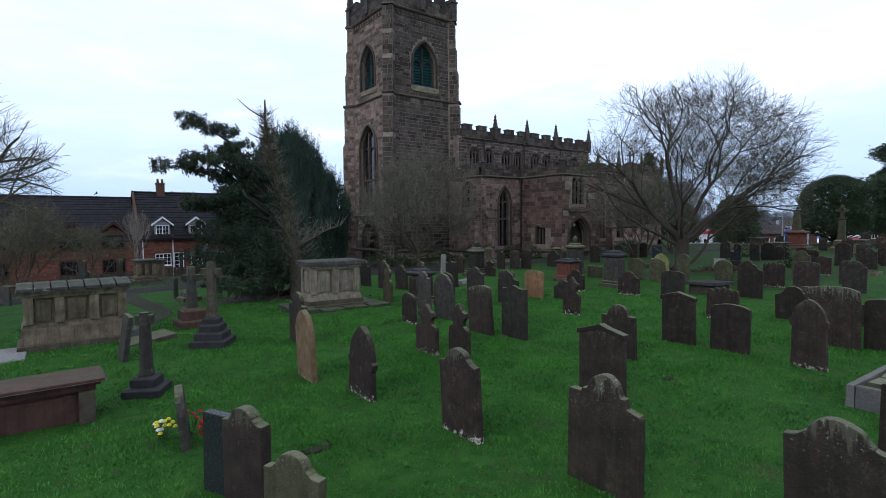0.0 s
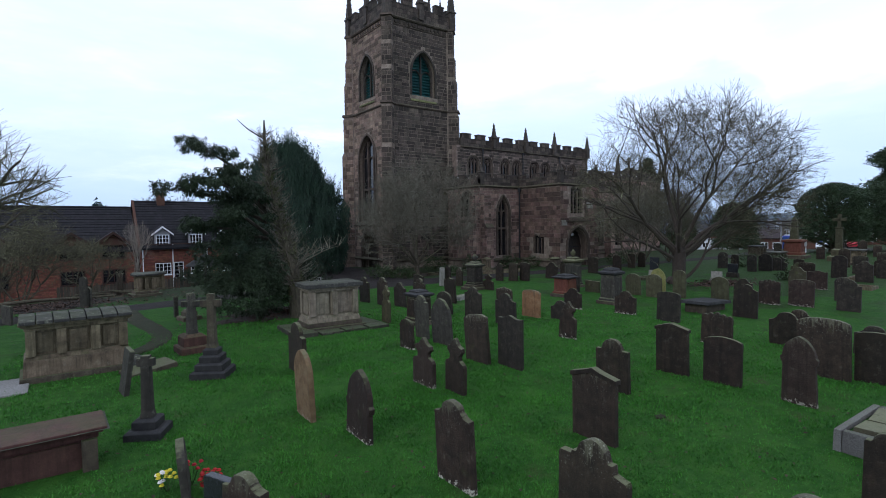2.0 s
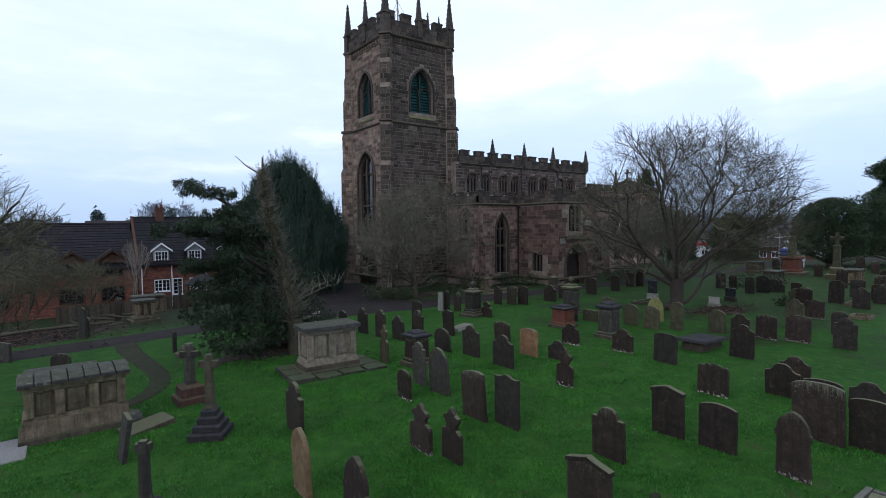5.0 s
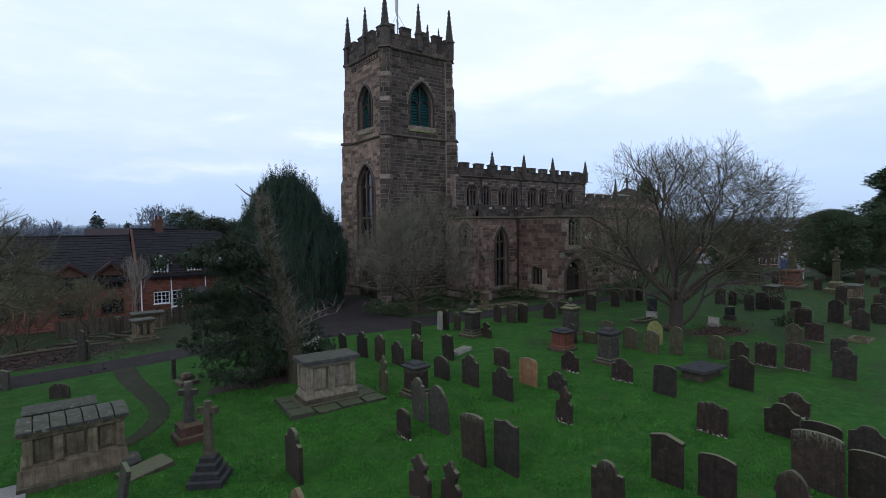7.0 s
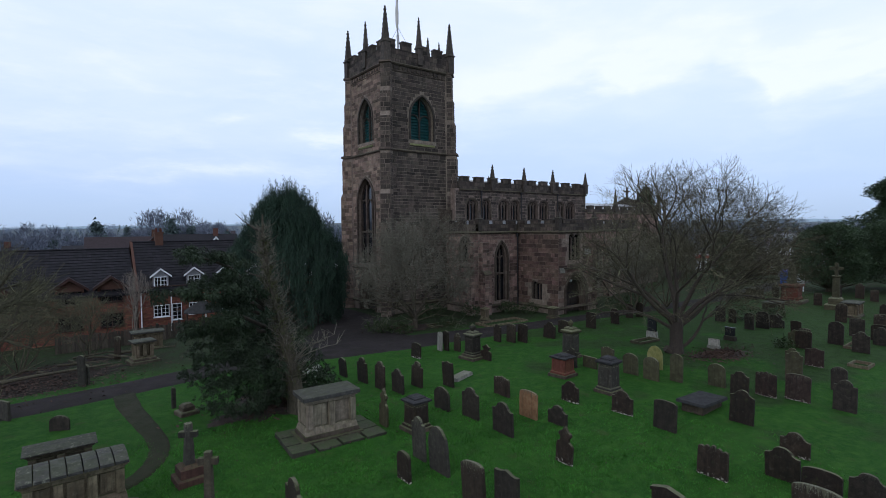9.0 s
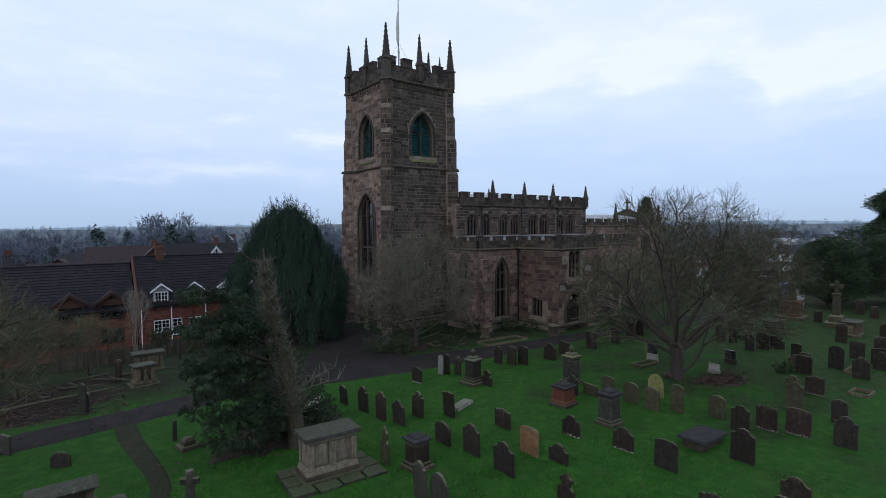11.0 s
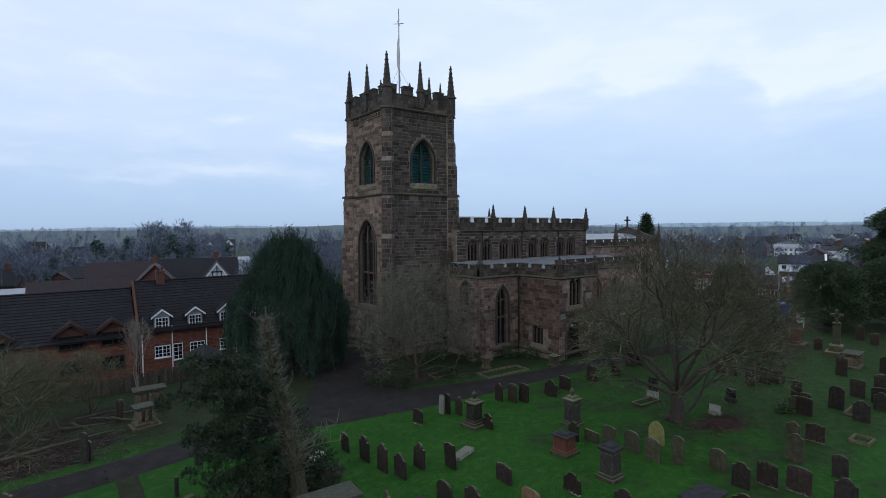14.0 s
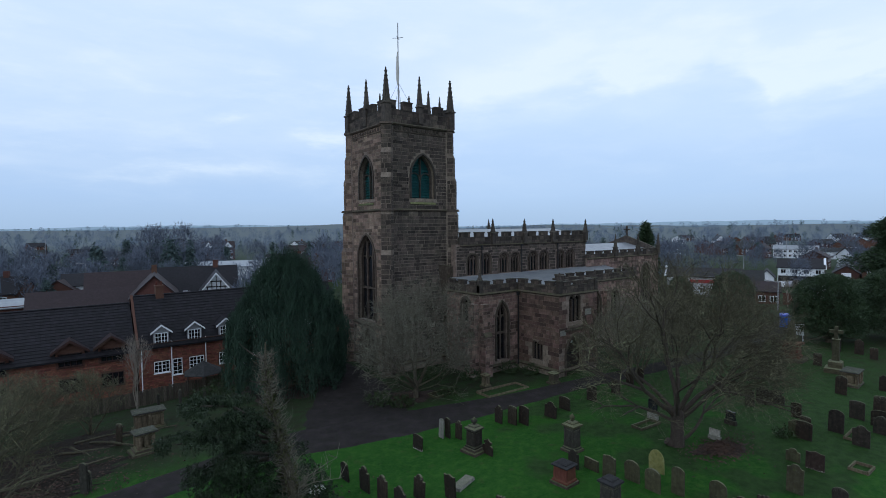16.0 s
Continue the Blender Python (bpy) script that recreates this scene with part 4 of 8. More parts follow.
for x, y in ((cxm + 1.85, TY1), (cxm - 1.85, TY1), (TX1, cym - 1.9)):
    pinnacle(x, y, 23.6, 26.0, 0.16, 0.3, knobs=4)
part("tower_roof", Geo().lathe([(5.0, 22.6), (0.2, 24.2)], 4, cxm, cym, math.pi / 4), "lead", church)
vane = new("flagpole")
vane.parent = church
part("pole", Geo().lathe([(0.09, 23.4), (0.08, 26.5), (0.055, 26.6), (0.045, 33.0)], 8, cxm, cym), "pole", vane)
for a in range(4):
    t = radians(45 + 90 * a)
    part("vane_arm", Geo().tube((cxm, cym, 31.55), (cxm + 0.55 * math.cos(t), cym + 0.55 * math.sin(t), 31.55), 0.03, 0.02, 5), "iron", vane)
    part("stay_wire", Geo().tube((cxm, cym, 27.2), (cxm + 1.9 * math.cos(t), cym + 1.9 * math.sin(t), 23.7), 0.012, 0.012, 4), "iron", vane)
part("furled_flag", Geo().lathe([(0.05, 27.0), (0.15, 27.5), (0.17, 28.6), (0.10, 29.7), (0.03, 30.2)], 7, cxm - 0.08, cym), "notice", vane, "furled pale flag")

# --- nave with its clerestory
NY, NX0, NX1 = 38.45, 31.25, 50.5
nS = south(NY)
cl = [(32.15, 33.55), (33.95, 35.3), (36.45, 37.8), (38.1, 39.4), (40.7, 42.15), (42.55, 43.9), (45.3, 46.6), (46.95, 48.4)]
cl_o = [(a, b, 8.25, 9.75, 10.35) for a, b in cl]
wall("nave_wall", nS, NX0 - 0.5, NX1, 5.0, 11.3, cl_o, 0.7)
wall("nave_wall", east(NX1), NY, 47.5, 5.0, 11.6, (), 0.7)
wall("nave_wall", north(48.2), NX0, NX1, 0.0, 11.3, (), 0.7)
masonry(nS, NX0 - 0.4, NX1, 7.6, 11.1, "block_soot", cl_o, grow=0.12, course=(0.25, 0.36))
for o in cl_o:
    window(nS, o, 3, None, "dressed", "glass", 0.22, hood=False, bar=0.09, sill=None)
    part("hood_mould", ring(Geo(), band(arch(*o), 0.0), band(arch(*o), 0.12), nS, -0.02, 0.05), "dressed", church)
course(nS, NX0, NX1 + 0.1, 11.1, 0.2, 0.16)
course(nS, NX0, NX1 + 0.1, 8.0, 0.12, 0.08)
battlement(south(NY - 0.05), NX0, NX1 + 0.1, 11.25, 11.95, 12.5, 1.12, 0.76, thick=0.35, start=0.15)
battlement(east(NX1 + 0.05), NY + 0.4, 48.2, 11.25, 11.95, 12.5, 1.0, 0.8, thick=0.35)
for x in (35.5, 40.05, 44.6, 50.35):
    pinnacle(x, NY - 0.1, 11.3, 13.85, 0.22, 0.42, knobs=4)
for x in (33.2, 37.6, 43.9):
    pinnacle(x, 48.2, 12.2, 14.0, 0.16, 0.4, knobs=3)
part("nave_roof", Geo().add([(NX0, NY + 0.3, 11.7), (NX1, NY + 0.3, 11.7), (NX1, 43.3, 12.75), (NX0, 43.3, 12.75), (NX0, 48.0, 11.7), (NX1, 48.0, 11.7)], [(0, 1, 2, 3), (3, 2, 5, 4)]), "lead", church, "pale lead-covered low-pitched roof")
for x in (34.0, 39.6, 45.4):
    part("downpipe", Geo().lathe([(0.06, 7.9), (0.06, 10.9), (0.12, 10.95), (0.12, 11.15)], 6, x, NY - 0.12), "iron", church)

# --- south aisle and two-storey porch
AX0, AY, PX0, PX1, PY = 29.7, 33.9, 34.5, 39.75, 29.0
aW, aS, pW, pS = west(AX0), south(AY), west(PX0), south(PY)
ais_s = (31.8, 33.15, 0.85, 4.6, 6.15)
ais_w = (35.0, 36.3, 4.4, 5.8, 6.6)
pw_win = (30.85, 32.15, 1.0, 2.4, 2.55)
ps_win = (35.85, 37.5, 4.55, 6.5, 6.7)
ps_door = (35.45, 38.2, -0.12, 1.75, 3.35)
ais_e = [(42.2, 43.7, 1.2, 4.6, 6.0), (45.6, 47.1, 1.2, 4.6, 6.0), (49.0, 50.5, 1.2, 4.6, 6.0)]
wall("aisle_wall", aW, AY, NY, -1, 7.2, [ais_w])
wall("aisle_wall", aS, AX0 + 0.9, PX0, -1, 7.2, [ais_s])
wall("aisle_wall", aS, PX1, 54.0, -1, 7.2, ais_e)
wall("porch_wall", pW, PY + 0.9, AY + 0.3, -1, 7.2, [pw_win], 0.8)
wall("porch_wall", pS, PX0, PX1, -1, 7.2, [ps_door, ps_win], 0.9)
wall("porch_wall", east(PX1), PY + 0.9, AY, -1, 7.2, (), 0.8)
masonry(aW, AY, NY, 0.6, 6.9, "block_red", [ais_w])
masonry(aS, AX0, PX0, 0.6, 6.9, "block_red", [ais_s])
masonry(aS, PX1, 54, 0.6, 6.9, "block_red", ais_e)
window(aS, ais_s, 2, 3.3, "dressed", "glass", 0.35, bar=0.13)
window(aW, ais_w, 2, None, "dressed", "glass", 0.3)
for o in ais_e:
    window(aS, o, 2, 3.4, "dressed", "glass", 0.3)
window(pW, pw_win, 3, None, "dressed", "glass", 0.25, hood=False, sill=None)
window(pS, ps_win, 3, None, "dressed", "glass", 0.25, hood=False, sill="dressed")
doorway(pS, ps_door, recess=0.75)
part("string_course", Geo().prism([(35.2, 3.82), (38.5, 3.82), (38.5, 3.97), (35.2, 3.97)], pS, 0, 0.14), "dressed", church, bevel=0.03)
part("lamp", Geo().lathe([(0.04, 2.55), (0.14, 2.62), (0.16, 2.78), (0.05, 2.84)], 8, 36.75, PY + 0.55), "white", church, "small pale lamp over the door")
part("pale_block", Geo().prism([(34.62, 3.5), (35.35, 3.5), (35.35, 3.95), (34.62, 3.95)], pS, 0, 0.05), "pale", church)
part("pale_block", Geo().prism([(38.0, 5.0), (38.9, 5.0), (38.9, 5.55), (38.0, 5.55)], pS, 0, 0.045), "pale", church)
for put, u0, u1 in ((aW, AY - 0.1, NY), (aS, AX0 - 0.1, PX0), (pW, PY - 0.1, AY), (pS, PX0 - 0.1, PX1 + 0.1), (east(PX1), PY - 0.1, AY), (aS, PX1, 54.1)):
    course(put, u0, u1, 6.95, 0.22, 0.18)
    course(put, u0, u1, 0.3, 0.3, 0.16, name="plinth")
battlement(aW, AY + 0.35, NY - 0.1, 7.15, 7.75, 8.2, 0.95, 0.7, thick=0.35)
battlement(aS, AX0, PX0, 7.15, 7.75, 8.2, 0.95, 0.7, thick=0.35, start=0.35)
battlement(pW, PY + 0.35, AY, 7.15, 7.75, 8.2, 0.95, 0.7, thick=0.35, start=0.3)
battlement(pS, PX0, PX1, 7.15, 7.75, 8.2, 0.95, 0.7, thick=0.35, start=0.6)
battlement(east(PX1), PY + 0.35, AY, 7.15, 7.75, 8.2, 0.95, 0.7, thick=0.35)
battlement(aS, PX1, 54.0, 7.15, 7.75, 8.2, 0.95, 0.7, thick=0.35, start=0.35)
for x, y in ((AX0 + 0.2, AY + 0.1), (PX0 + 0.15, PY + 0.1), (PX1 - 0.2, PY + 0.1)):
    pinnacle(x, y, 7.2, 9.0, 0.2, 0.6, knobs=2)
part("aisle_roof", Geo().add([(AX0 + 0.35, AY + 0.35, 7.45), (54, AY + 0.35, 7.45), (54, NY, 8.2), (AX0 + 0.35, NY, 8.2)], [(0, 1, 2, 3)]), "lead", church, "pale lead-covered lean-to roof")
part("porch_roof", Geo().add([(PX0 + 0.35, PY + 0.35, 7.5), (PX1 - 0.35, PY + 0.35, 7.5), (PX1 - 0.35, AY + 0.5, 7.7), (PX0 + 0.35, AY + 0.5, 7.7)], [(0, 1, 2, 3)]), "lead", church, "pale lead porch roof")
for x, y in ((34.35, 33.7), (41.2, 33.75)):
    p = part("downpipe", Geo().lathe([(0.065, 0.2), (0.065, 6.6), (0.15, 6.65), (0.17, 6.95)], 6, x, y), "iron", church, "pale-worn iron downpipe")


def plain_buttress(x0, x1, y0, y1, z1, face):
    b = new("buttress")
    b.parent = church
    part("core", Geo().box(x0, x1, y0, y1, -1, z1 * 0.55).box(x0 + (0.3 if face == "w" else 0), x1, y0 + (0.3 if face == "s" else 0), y1, z1 * 0.55, z1), "mortar", b)
    q = Geo()
    blocks(q, south(y0), x0, x1, 0, z1 * 0.55, RNG, length=(0.35, 0.8))
    blocks(q, west(x0), y0, y1, 0, z1 * 0.55, RNG, length=(0.35, 0.8))
    if face == "s":
        blocks(q, south(y0 + 0.3), x0, x1, z1 * 0.55 + 0.3, z1, RNG, length=(0.35, 0.8))
        blocks(q, west(x0), y0 + 0.3, y1, z1 * 0.55, z1, RNG, length=(0.35, 0.8))
    else:
        blocks(q, west(x0 + 0.3), y0, y1, z1 * 0.55 + 0.3, z1, RNG, length=(0.35, 0.8))
        blocks(q, south(y0), x0 + 0.3, x1, z1 * 0.55, z1, RNG, length=(0.35, 0.8))
    tagged(part("masonry", q, "block_red", b), kind="stuff")
    put = south(y0) if face == "s" else west(x0)
    u0, u1 = (x0, x1) if face == "s" else (y0, y1)
    z = z1 * 0.55
    part("weathering", Geo().add([put(u0 - 0.04, z, 0.05), put(u1 + 0.04, z, 0.05), put(u1 + 0.04, z + 0.38, -0.32), put(u0 - 0.04, z + 0.38, -0.32), put(u0 - 0.04, z - 0.1, 0.05), put(u1 + 0.04, z - 0.1, 0.05), put(u1 + 0.04, z - 0.1, -0.32), put(u0 - 0.04, z - 0.1, -0.32)],
                                  [(0, 1, 2, 3), (4, 5, 1, 0), (5, 6, 2, 1), (7, 4, 0, 3), (4, 7, 6, 5), (3, 2, 6, 7)]), "dressed", b)


plain_buttress(29.75, 30.55, 33.1, 33.9, 6.2, "s")
plain_buttress(28.9, 29.7, 33.95, 34.75, 6.2, "w")
plain_buttress(44.2, 44.9, 33.1, 33.9, 6.0, "s")
plain_buttress(47.6, 48.3, 33.1, 33.9, 6.0, "s")

# --- chancel
CX1, CY = 66.0, 38.2
cS = south(CY)
ch_o = [(53.0, 54.8, 2.5, 6.5, 8.0), (57.5, 59.3, 2.5, 6.5, 8.0), (62.0, 63.8, 2.5, 6.5, 8.0)]
wall("chancel_wall", cS, NX1, CX1, -1, 9.2, ch_o)
wall("chancel_wall", east(CX1), CY, 47.5, -1, 9.2)
masonry(cS, NX1, CX1, 0.5, 9.0, "block_red", ch_o)
for o in ch_o:
    window(cS, o, 3, None, "dressed", "glass", 0.3)
course(cS, NX1, CX1, 9.0, 0.2, 0.16)
battlement(cS, NX1, CX1, 9.15, 9.55, 10.0, 1.0, 0.7, thick=0.35, start=0.3)
part("chancel_roof", Geo().add([(NX1, CY + 0.3, 9.5), (CX1, CY + 0.3, 9.5), (CX1, 43, 10.6), (NX1, 43, 10.6), (NX1, 47.5, 9.5), (CX1, 47.5, 9.5)], [(0, 1, 2, 3), (3, 2, 5, 4)]), "lead", church, "pale lead chancel roof")
for x in (56.0, 61.0, 65.8):
    pinnacle(x, CY - 0.1, 9.2, 12.0, 0.2, 0.4, knobs=4)
gable = new("gable")
gable.parent = church
part("gable_wall", Geo().prism([(38.2, 9.5), (47.5, 9.5), (47.5, 9.9), (42.9, 11.6), (38.2, 9.9)], east(CX1), 0, -0.4), "soot", gable)
part("cross", Geo().box(65.7, 65.9, 42.8, 43.0, 11.5, 13.0).box(65.7, 65.9, 42.45, 43.35, 12.35, 12.55), "soot", gable)
# the old roof line and stair turret against the tower
part("stair_block", Geo().add([(30.0, 38.9, 6.5), (31.4, 38.9, 6.5), (31.4, 39.75, 6.5), (30.0, 39.75, 6.5), (30.6, 38.9, 9.2), (31.4, 38.9, 9.2), (31.4, 39.75, 9.2), (29.6, 39.75, 9.4)], [(3, 2, 1, 0), (4, 5, 6, 7), (0, 1, 5, 4), (1, 2, 6, 5), (2, 3, 7, 6), (3, 0, 4, 7)]), "tomb_dark", church, "green-stained sloping stone roof beside the tower")

# ---------------------------------------------------------------- headstones
GRAVE = random.Random(11)


def top_line(style, w, h):
    """The outline of a headstone's face, from its left foot over the top to its right foot."""
    a = w / 2

    def arc(cx, cz, rx, rz, t0, t1, n=8):
        return [(cx + rx * math.cos(radians(t0 + (t1 - t0) * i / n)), cz + rz * math.sin(radians(t0 + (t1 - t0) * i / n))) for i in range(n + 1)]

    if style == "flat":
        top = [(-a, h - 0.02), (-a + 0.03, h), (a - 0.03, h), (a, h - 0.02)]
    elif style == "segment":
        top = arc(0, h - 0.13 * w, a, 0.13 * w, 180, 0, 10)
    elif style == "round":
        top = arc(0, h - 0.36 * w, a, 0.36 * w, 180, 0, 12)
    elif style == "gothic":
        s = h - 0.62 * w
        top = [p for p in arch(-a, a, 0, s, h, 7)[1:-1]]
    elif style == "eared":
        s = h - 0.62 * w
        top = arch(-a * 0.9, a * 0.9, 0, s, h, 7)[1:-1]
        top = [(-a * 0.9, s - 0.16), (-a, s - 0.13), (-a * 1.04, s - 0.04), (-a * 0.92, s + 0.0)] + top[1:-1] + [(a * 0.92, s + 0.0), (a * 1.04, s - 0.04), (a, s - 0.13), (a * 0.9, s - 0.16)]
    elif style == "peak":
        top = [(-a, h - 0.11 * w), (-a * 0.86, h - 0.11 * w)] + [(-a * 0.8 + a * 0.8 * i / 5, h - 0.11 * w * (1 - (i / 5) ** 1.5) - 0.01) for i in range(6)]
        top += [(-u, v) for u, v in reversed(top[:-1])]
    elif style == "scoop":
        top = [(-a, h - 0.15 * w), (-a * 0.66, h - 0.10 * w), (-a * 0.33, h - 0.05 * w), (0, h)]
        top += [(-u, v) for u, v in reversed(top[:-1])]
    elif style == "shoulder":
        s = h - 0.30 * w
        top = [(-a, s - 0.02), (-a + 0.015, s), (-0.66 * a, s)] + arc(0, s, 0.62 * a, 0.30 * w, 175, 5, 10) + [(0.66 * a, s), (a - 0.015, s), (a, s - 0.02)]
    elif style == "tiered":
        s = h - 0.27 * w
        top = [(-a, s - 0.03), (-a + 0.02, s), (-0.62 * a, s), (-0.60 * a, s + 0.05 * w), (-0.48 * a, s + 0.05 * w)] + arc(0, s + 0.05 * w, 0.44 * a, 0.22 * w, 172, 8, 12) + [(0.48 * a, s + 0.05 * w), (0.60 * a, s + 0.05 * w), (0.62 * a, s - 0.06 * w), (a - 0.02, s - 0.10 * w), (a, s - 0.13 * w)]
    elif style == "bonnet":
        s = h - 0.20 * w
        top = [(-a, s - 0.07 * w)] + arc(-a, s, 0.36 * a, 0.07 * w, 270, 350, 5)[1:] + [(-0.58 * a, s + 0.01 * w)] + arc(0, s, 0.54 * a, 0.20 * w, 172, 8, 12) + [(0.58 * a, s + 0.01 * w)] + arc(a, s, 0.36 * a, 0.07 * w, 190, 270, 5)[:-1] + [(a, s - 0.07 * w)]
    elif style == "crenel":
        s = h - 0.16 * w
        top = [(-a, s - 0.04 * w)]
        for c, r, k in ((-0.78, 0.20, 0.07), (-0.40, 0.17, 0.12), (0, 0.20, 0.16), (0.40, 0.17, 0.12), (0.78, 0.20, 0.07)):
            top += arc(c * a, s, r * a, k * w, 170, 10, 5)
        top += [(a, s - 0.04 * w)]
    else:  # cusped: a broad foot drawn in to a narrow pointed head
        top = [(-a, 0.50 * h), (-a * 0.9, 0.55 * h), (-a * 0.52, 0.60 * h), (-a * 0.50, 0.68 * h), (-a * 0.80, 0.76 * h), (-a * 0.74, 0.83 * h), (-a * 0.42, 0.86 * h), (-a * 0.22, 0.93 * h), (0, h)]
        top += [(-u, v) for u, v in reversed(top[:-1])]
    return [(-a, -0.25)] + top + [(a, -0.25)]


WORDS = {"dark": "soot-dark sandstone", "black": "blackened stone", "limed": "lime-stained dark sandstone", "red": "dull red sandstone", "orange": "orange sandstone", "grey": "grey weathered stone", "rust": "rusty orange sandstone",
         "mossy": "green mossy stone", "yellow": "yellow-lichened stone", "pale": "pale stone", "polished": "polished black stone"}
SHAPES = {"flat": "with a square top", "segment": "with a low curved top", "round": "with a rounded top", "gothic": "with a pointed arch top", "eared": "with a pointed top and small ears", "peak": "with a low gabled top", "scoop": "with a gabled overhanging coping", "tiered": "with a round head on stepped shoulders",
          "shoulder": "with square shoulders", "bonnet": "with curved shoulders", "crenel": "with a scalloped top", "cusped": "with a narrow cusped head"}


def headstone(style, x, y, w, h, stone="dark", turn=0.0, lean=0.0, back=0.0, thick=0.105, note=""):
    """A standing slab whose face looks west; lean tips it sideways, back tips it over."""
    outline = top_line(style, w, h)
    k = GRAVE.uniform(0, 50)
    worn = [(u + 0.012 * noise.noise((u * 6 + k, v * 6, 1)), v + 0.014 * noise.noise((u * 7, v * 7 + k, 5)) if v > 0 else v) for u, v in outline]
    g = Geo().prism(worn, lambda u, v, d: (d, -u, v), -thick / 2, thick / 2)
    coping = Geo()
    if style == "scoop":
        head = worn[1:-1]
        coping.prism([(u * 1.06, v + 0.03) for u, v in head] + [(u * 1.06, v - 0.05) for u, v in reversed(head)], lambda u, v, d: (d, -u, v), -thick * 0.72, thick * 0.72)
    m = on_ground(x, y) @ pose(0, 0, 0, 0, 0, turn + GRAVE.uniform(-2.5, 2.5)) @ pose(0, 0, 0, lean + GRAVE.uniform(-1.2, 1.2), back + GRAVE.uniform(-2.5, 2.5), 0)
    label = WORDS[stone] + " headstone " + SHAPES[style] + (", " + note if note else "")
    if coping.v:
        t = thing("headstone", label, "gravestone", m, "headstones in the churchyard")
        part("slab", g, stone, t, bevel=0.014)
        part("coping", coping, stone, t, "overhanging gabled coping", bevel=0.012)
        return t
    return solid("headstone", g, stone, label, "gravestone", m, "headstones in the churchyard", bevel=0.014)


headstone("tiered", 4.70, 3.40, 0.90, 1.27, "dark")
headstone("scoop", 7.17, 5.20, 0.85, 1.19, "dark")
headstone("shoulder", 9.63, 6.54, 0.79, 1.12, "dark")
headstone("scoop", 11.77, 6.38, 0.78, 1.20, "dark")
headstone("segment", 11.87, 5.27, 0.81, 1.05, "dark")
headstone("eared", 11.74, 3.73, 0.64, 1.36, "red")
headstone("segment", 14.20, 4.05, 1.05, 1.38, "dark")
headstone("segment", 16.64, 4.71, 0.93, 0.82, "dark")
headstone("segment", 14.48, 3.15, 0.78, 1.15, "dark")
headstone("bonnet", 17.29, 3.86, 0.85, 0.83, "black")
headstone("bonnet", 16.99, 5.77, 0.92, 0.98, "dark")
headstone("bonnet", 19.01, 6.14, 0.86, 0.78, "limed")
headstone("bonnet", 5.34, 1.49, 0.78, 1.20, "dark")
headstone("shoulder", 8.18, 1.63, 0.45, 1.01, "dark")
headstone("bonnet", 4.40, 5.45, 0.77, 1.20, "limed", lean=-3, note="chipped")
headstone("eared", 4.09, 7.76, 0.86, 1.18, "limed")
headstone("gothic", 3.74, 9.24, 0.75, 1.31, "orange")
headstone("shoulder", 4.78, 12.37, 1.05, 1.27, "dark")
headstone("cusped", 6.60, 9.40, 0.76, 1.10, "red")
headstone("cusped", 6.87, 8.59, 0.64, 1.20, "dark", lean=3)
headstone("segment", 8.83, 10.10, 0.86, 1.26, "dark", lean=-7, note="leaning")
headstone("peak", 9.12, 9.19, 0.83, 1.34, "black", lean=-2)
headstone("round", 8.26, 12.66, 0.61, 0.89, "limed")
headstone("shoulder", 9.44, 13.57, 0.69, 1.40, "grey")
headstone("gothic", 9.38, 12.39, 0.93, 1.41, "grey", lean=-6, note="leaning")
headstone("cusped", 10.03, 16.87, 0.55, 1.45, "mossy")
headstone("round", 11.92, 24.19, 0.72, 0.96, "dark", lean=-6)
headstone("shoulder", 12.16, 22.54, 0.87, 1.26, "dark")
headstone("bonnet", 12.25, 20.98, 0.78, 1.31, "dark", lean=-3)
headstone("bonnet", 12.60, 19.93, 0.92, 1.12, "black")
headstone("shoulder", 13.80, 20.16, 0.82, 1.21, "dark", lean=2)
headstone("peak", 14.97, 19.18, 0.76, 1.21, "dark", lean=-4, note="tilted")
headstone("round", 12.80, 16.81, 0.96, 0.94, "black")
headstone("bonnet", 13.09, 15.32, 0.92, 1.22, "black")
headstone("crenel", 15.93, 16.51, 0.96, 0.88, "dark")
headstone("bonnet", 12.97, 13.35, 1.05, 1.15, "black")
headstone("segment", 14.85, 13.89, 0.94, 1.06, "rust", note="top edge bleached")
headstone("bonnet", 15.11, 12.63, 0.88, 0.74, "black")
headstone("cusped", 12.80, 10.41, 0.64, 1.18, "limed", lean=3)
headstone("bonnet", 17.53, 13.99, 0.86, 0.88, "limed")
headstone("bonnet", 17.98, 11.77, 0.91, 0.91, "limed")
headstone("segment", 17.76, 9.86, 0.87, 1.07, "black")
headstone("crenel", 15.54, 7.11, 0.88, 0.95, "limed")
headstone("bonnet", 20.60, 8.42, 0.85, 1.25, "dark")
headstone("bonnet", 23.55, 9.74, 0.73, 1.13, "dark")
headstone("crenel", 24.62, 9.11, 0.82, 1.07, "limed")
headstone("segment", 25.01, 8.05, 0.93, 1.13, "red")
headstone("shoulder", 25.14, 6.45, 0.79, 1.25, "black")
headstone("round", 27.95, 7.40, 0.61, 1.07, "black")
headstone("bonnet", 37.00, 8.84, 0.83, 1.22, "black")
headstone("round", 38.22, 10.38, 0.80, 1.41, "black")
headstone("segment", 41.89, 10.24, 0.83, 1.20, "black")
headstone("segment", 35.56, 11.24, 0.86, 1.09, "dark")
headstone("peak", 31.60, 9.46, 0.84, 0.99, "red")
headstone("bonnet", 28.17, 9.25, 0.71, 1.38, "mossy")
headstone("bonnet", 40.06, 8.61, 0.78, 1.12, "black")
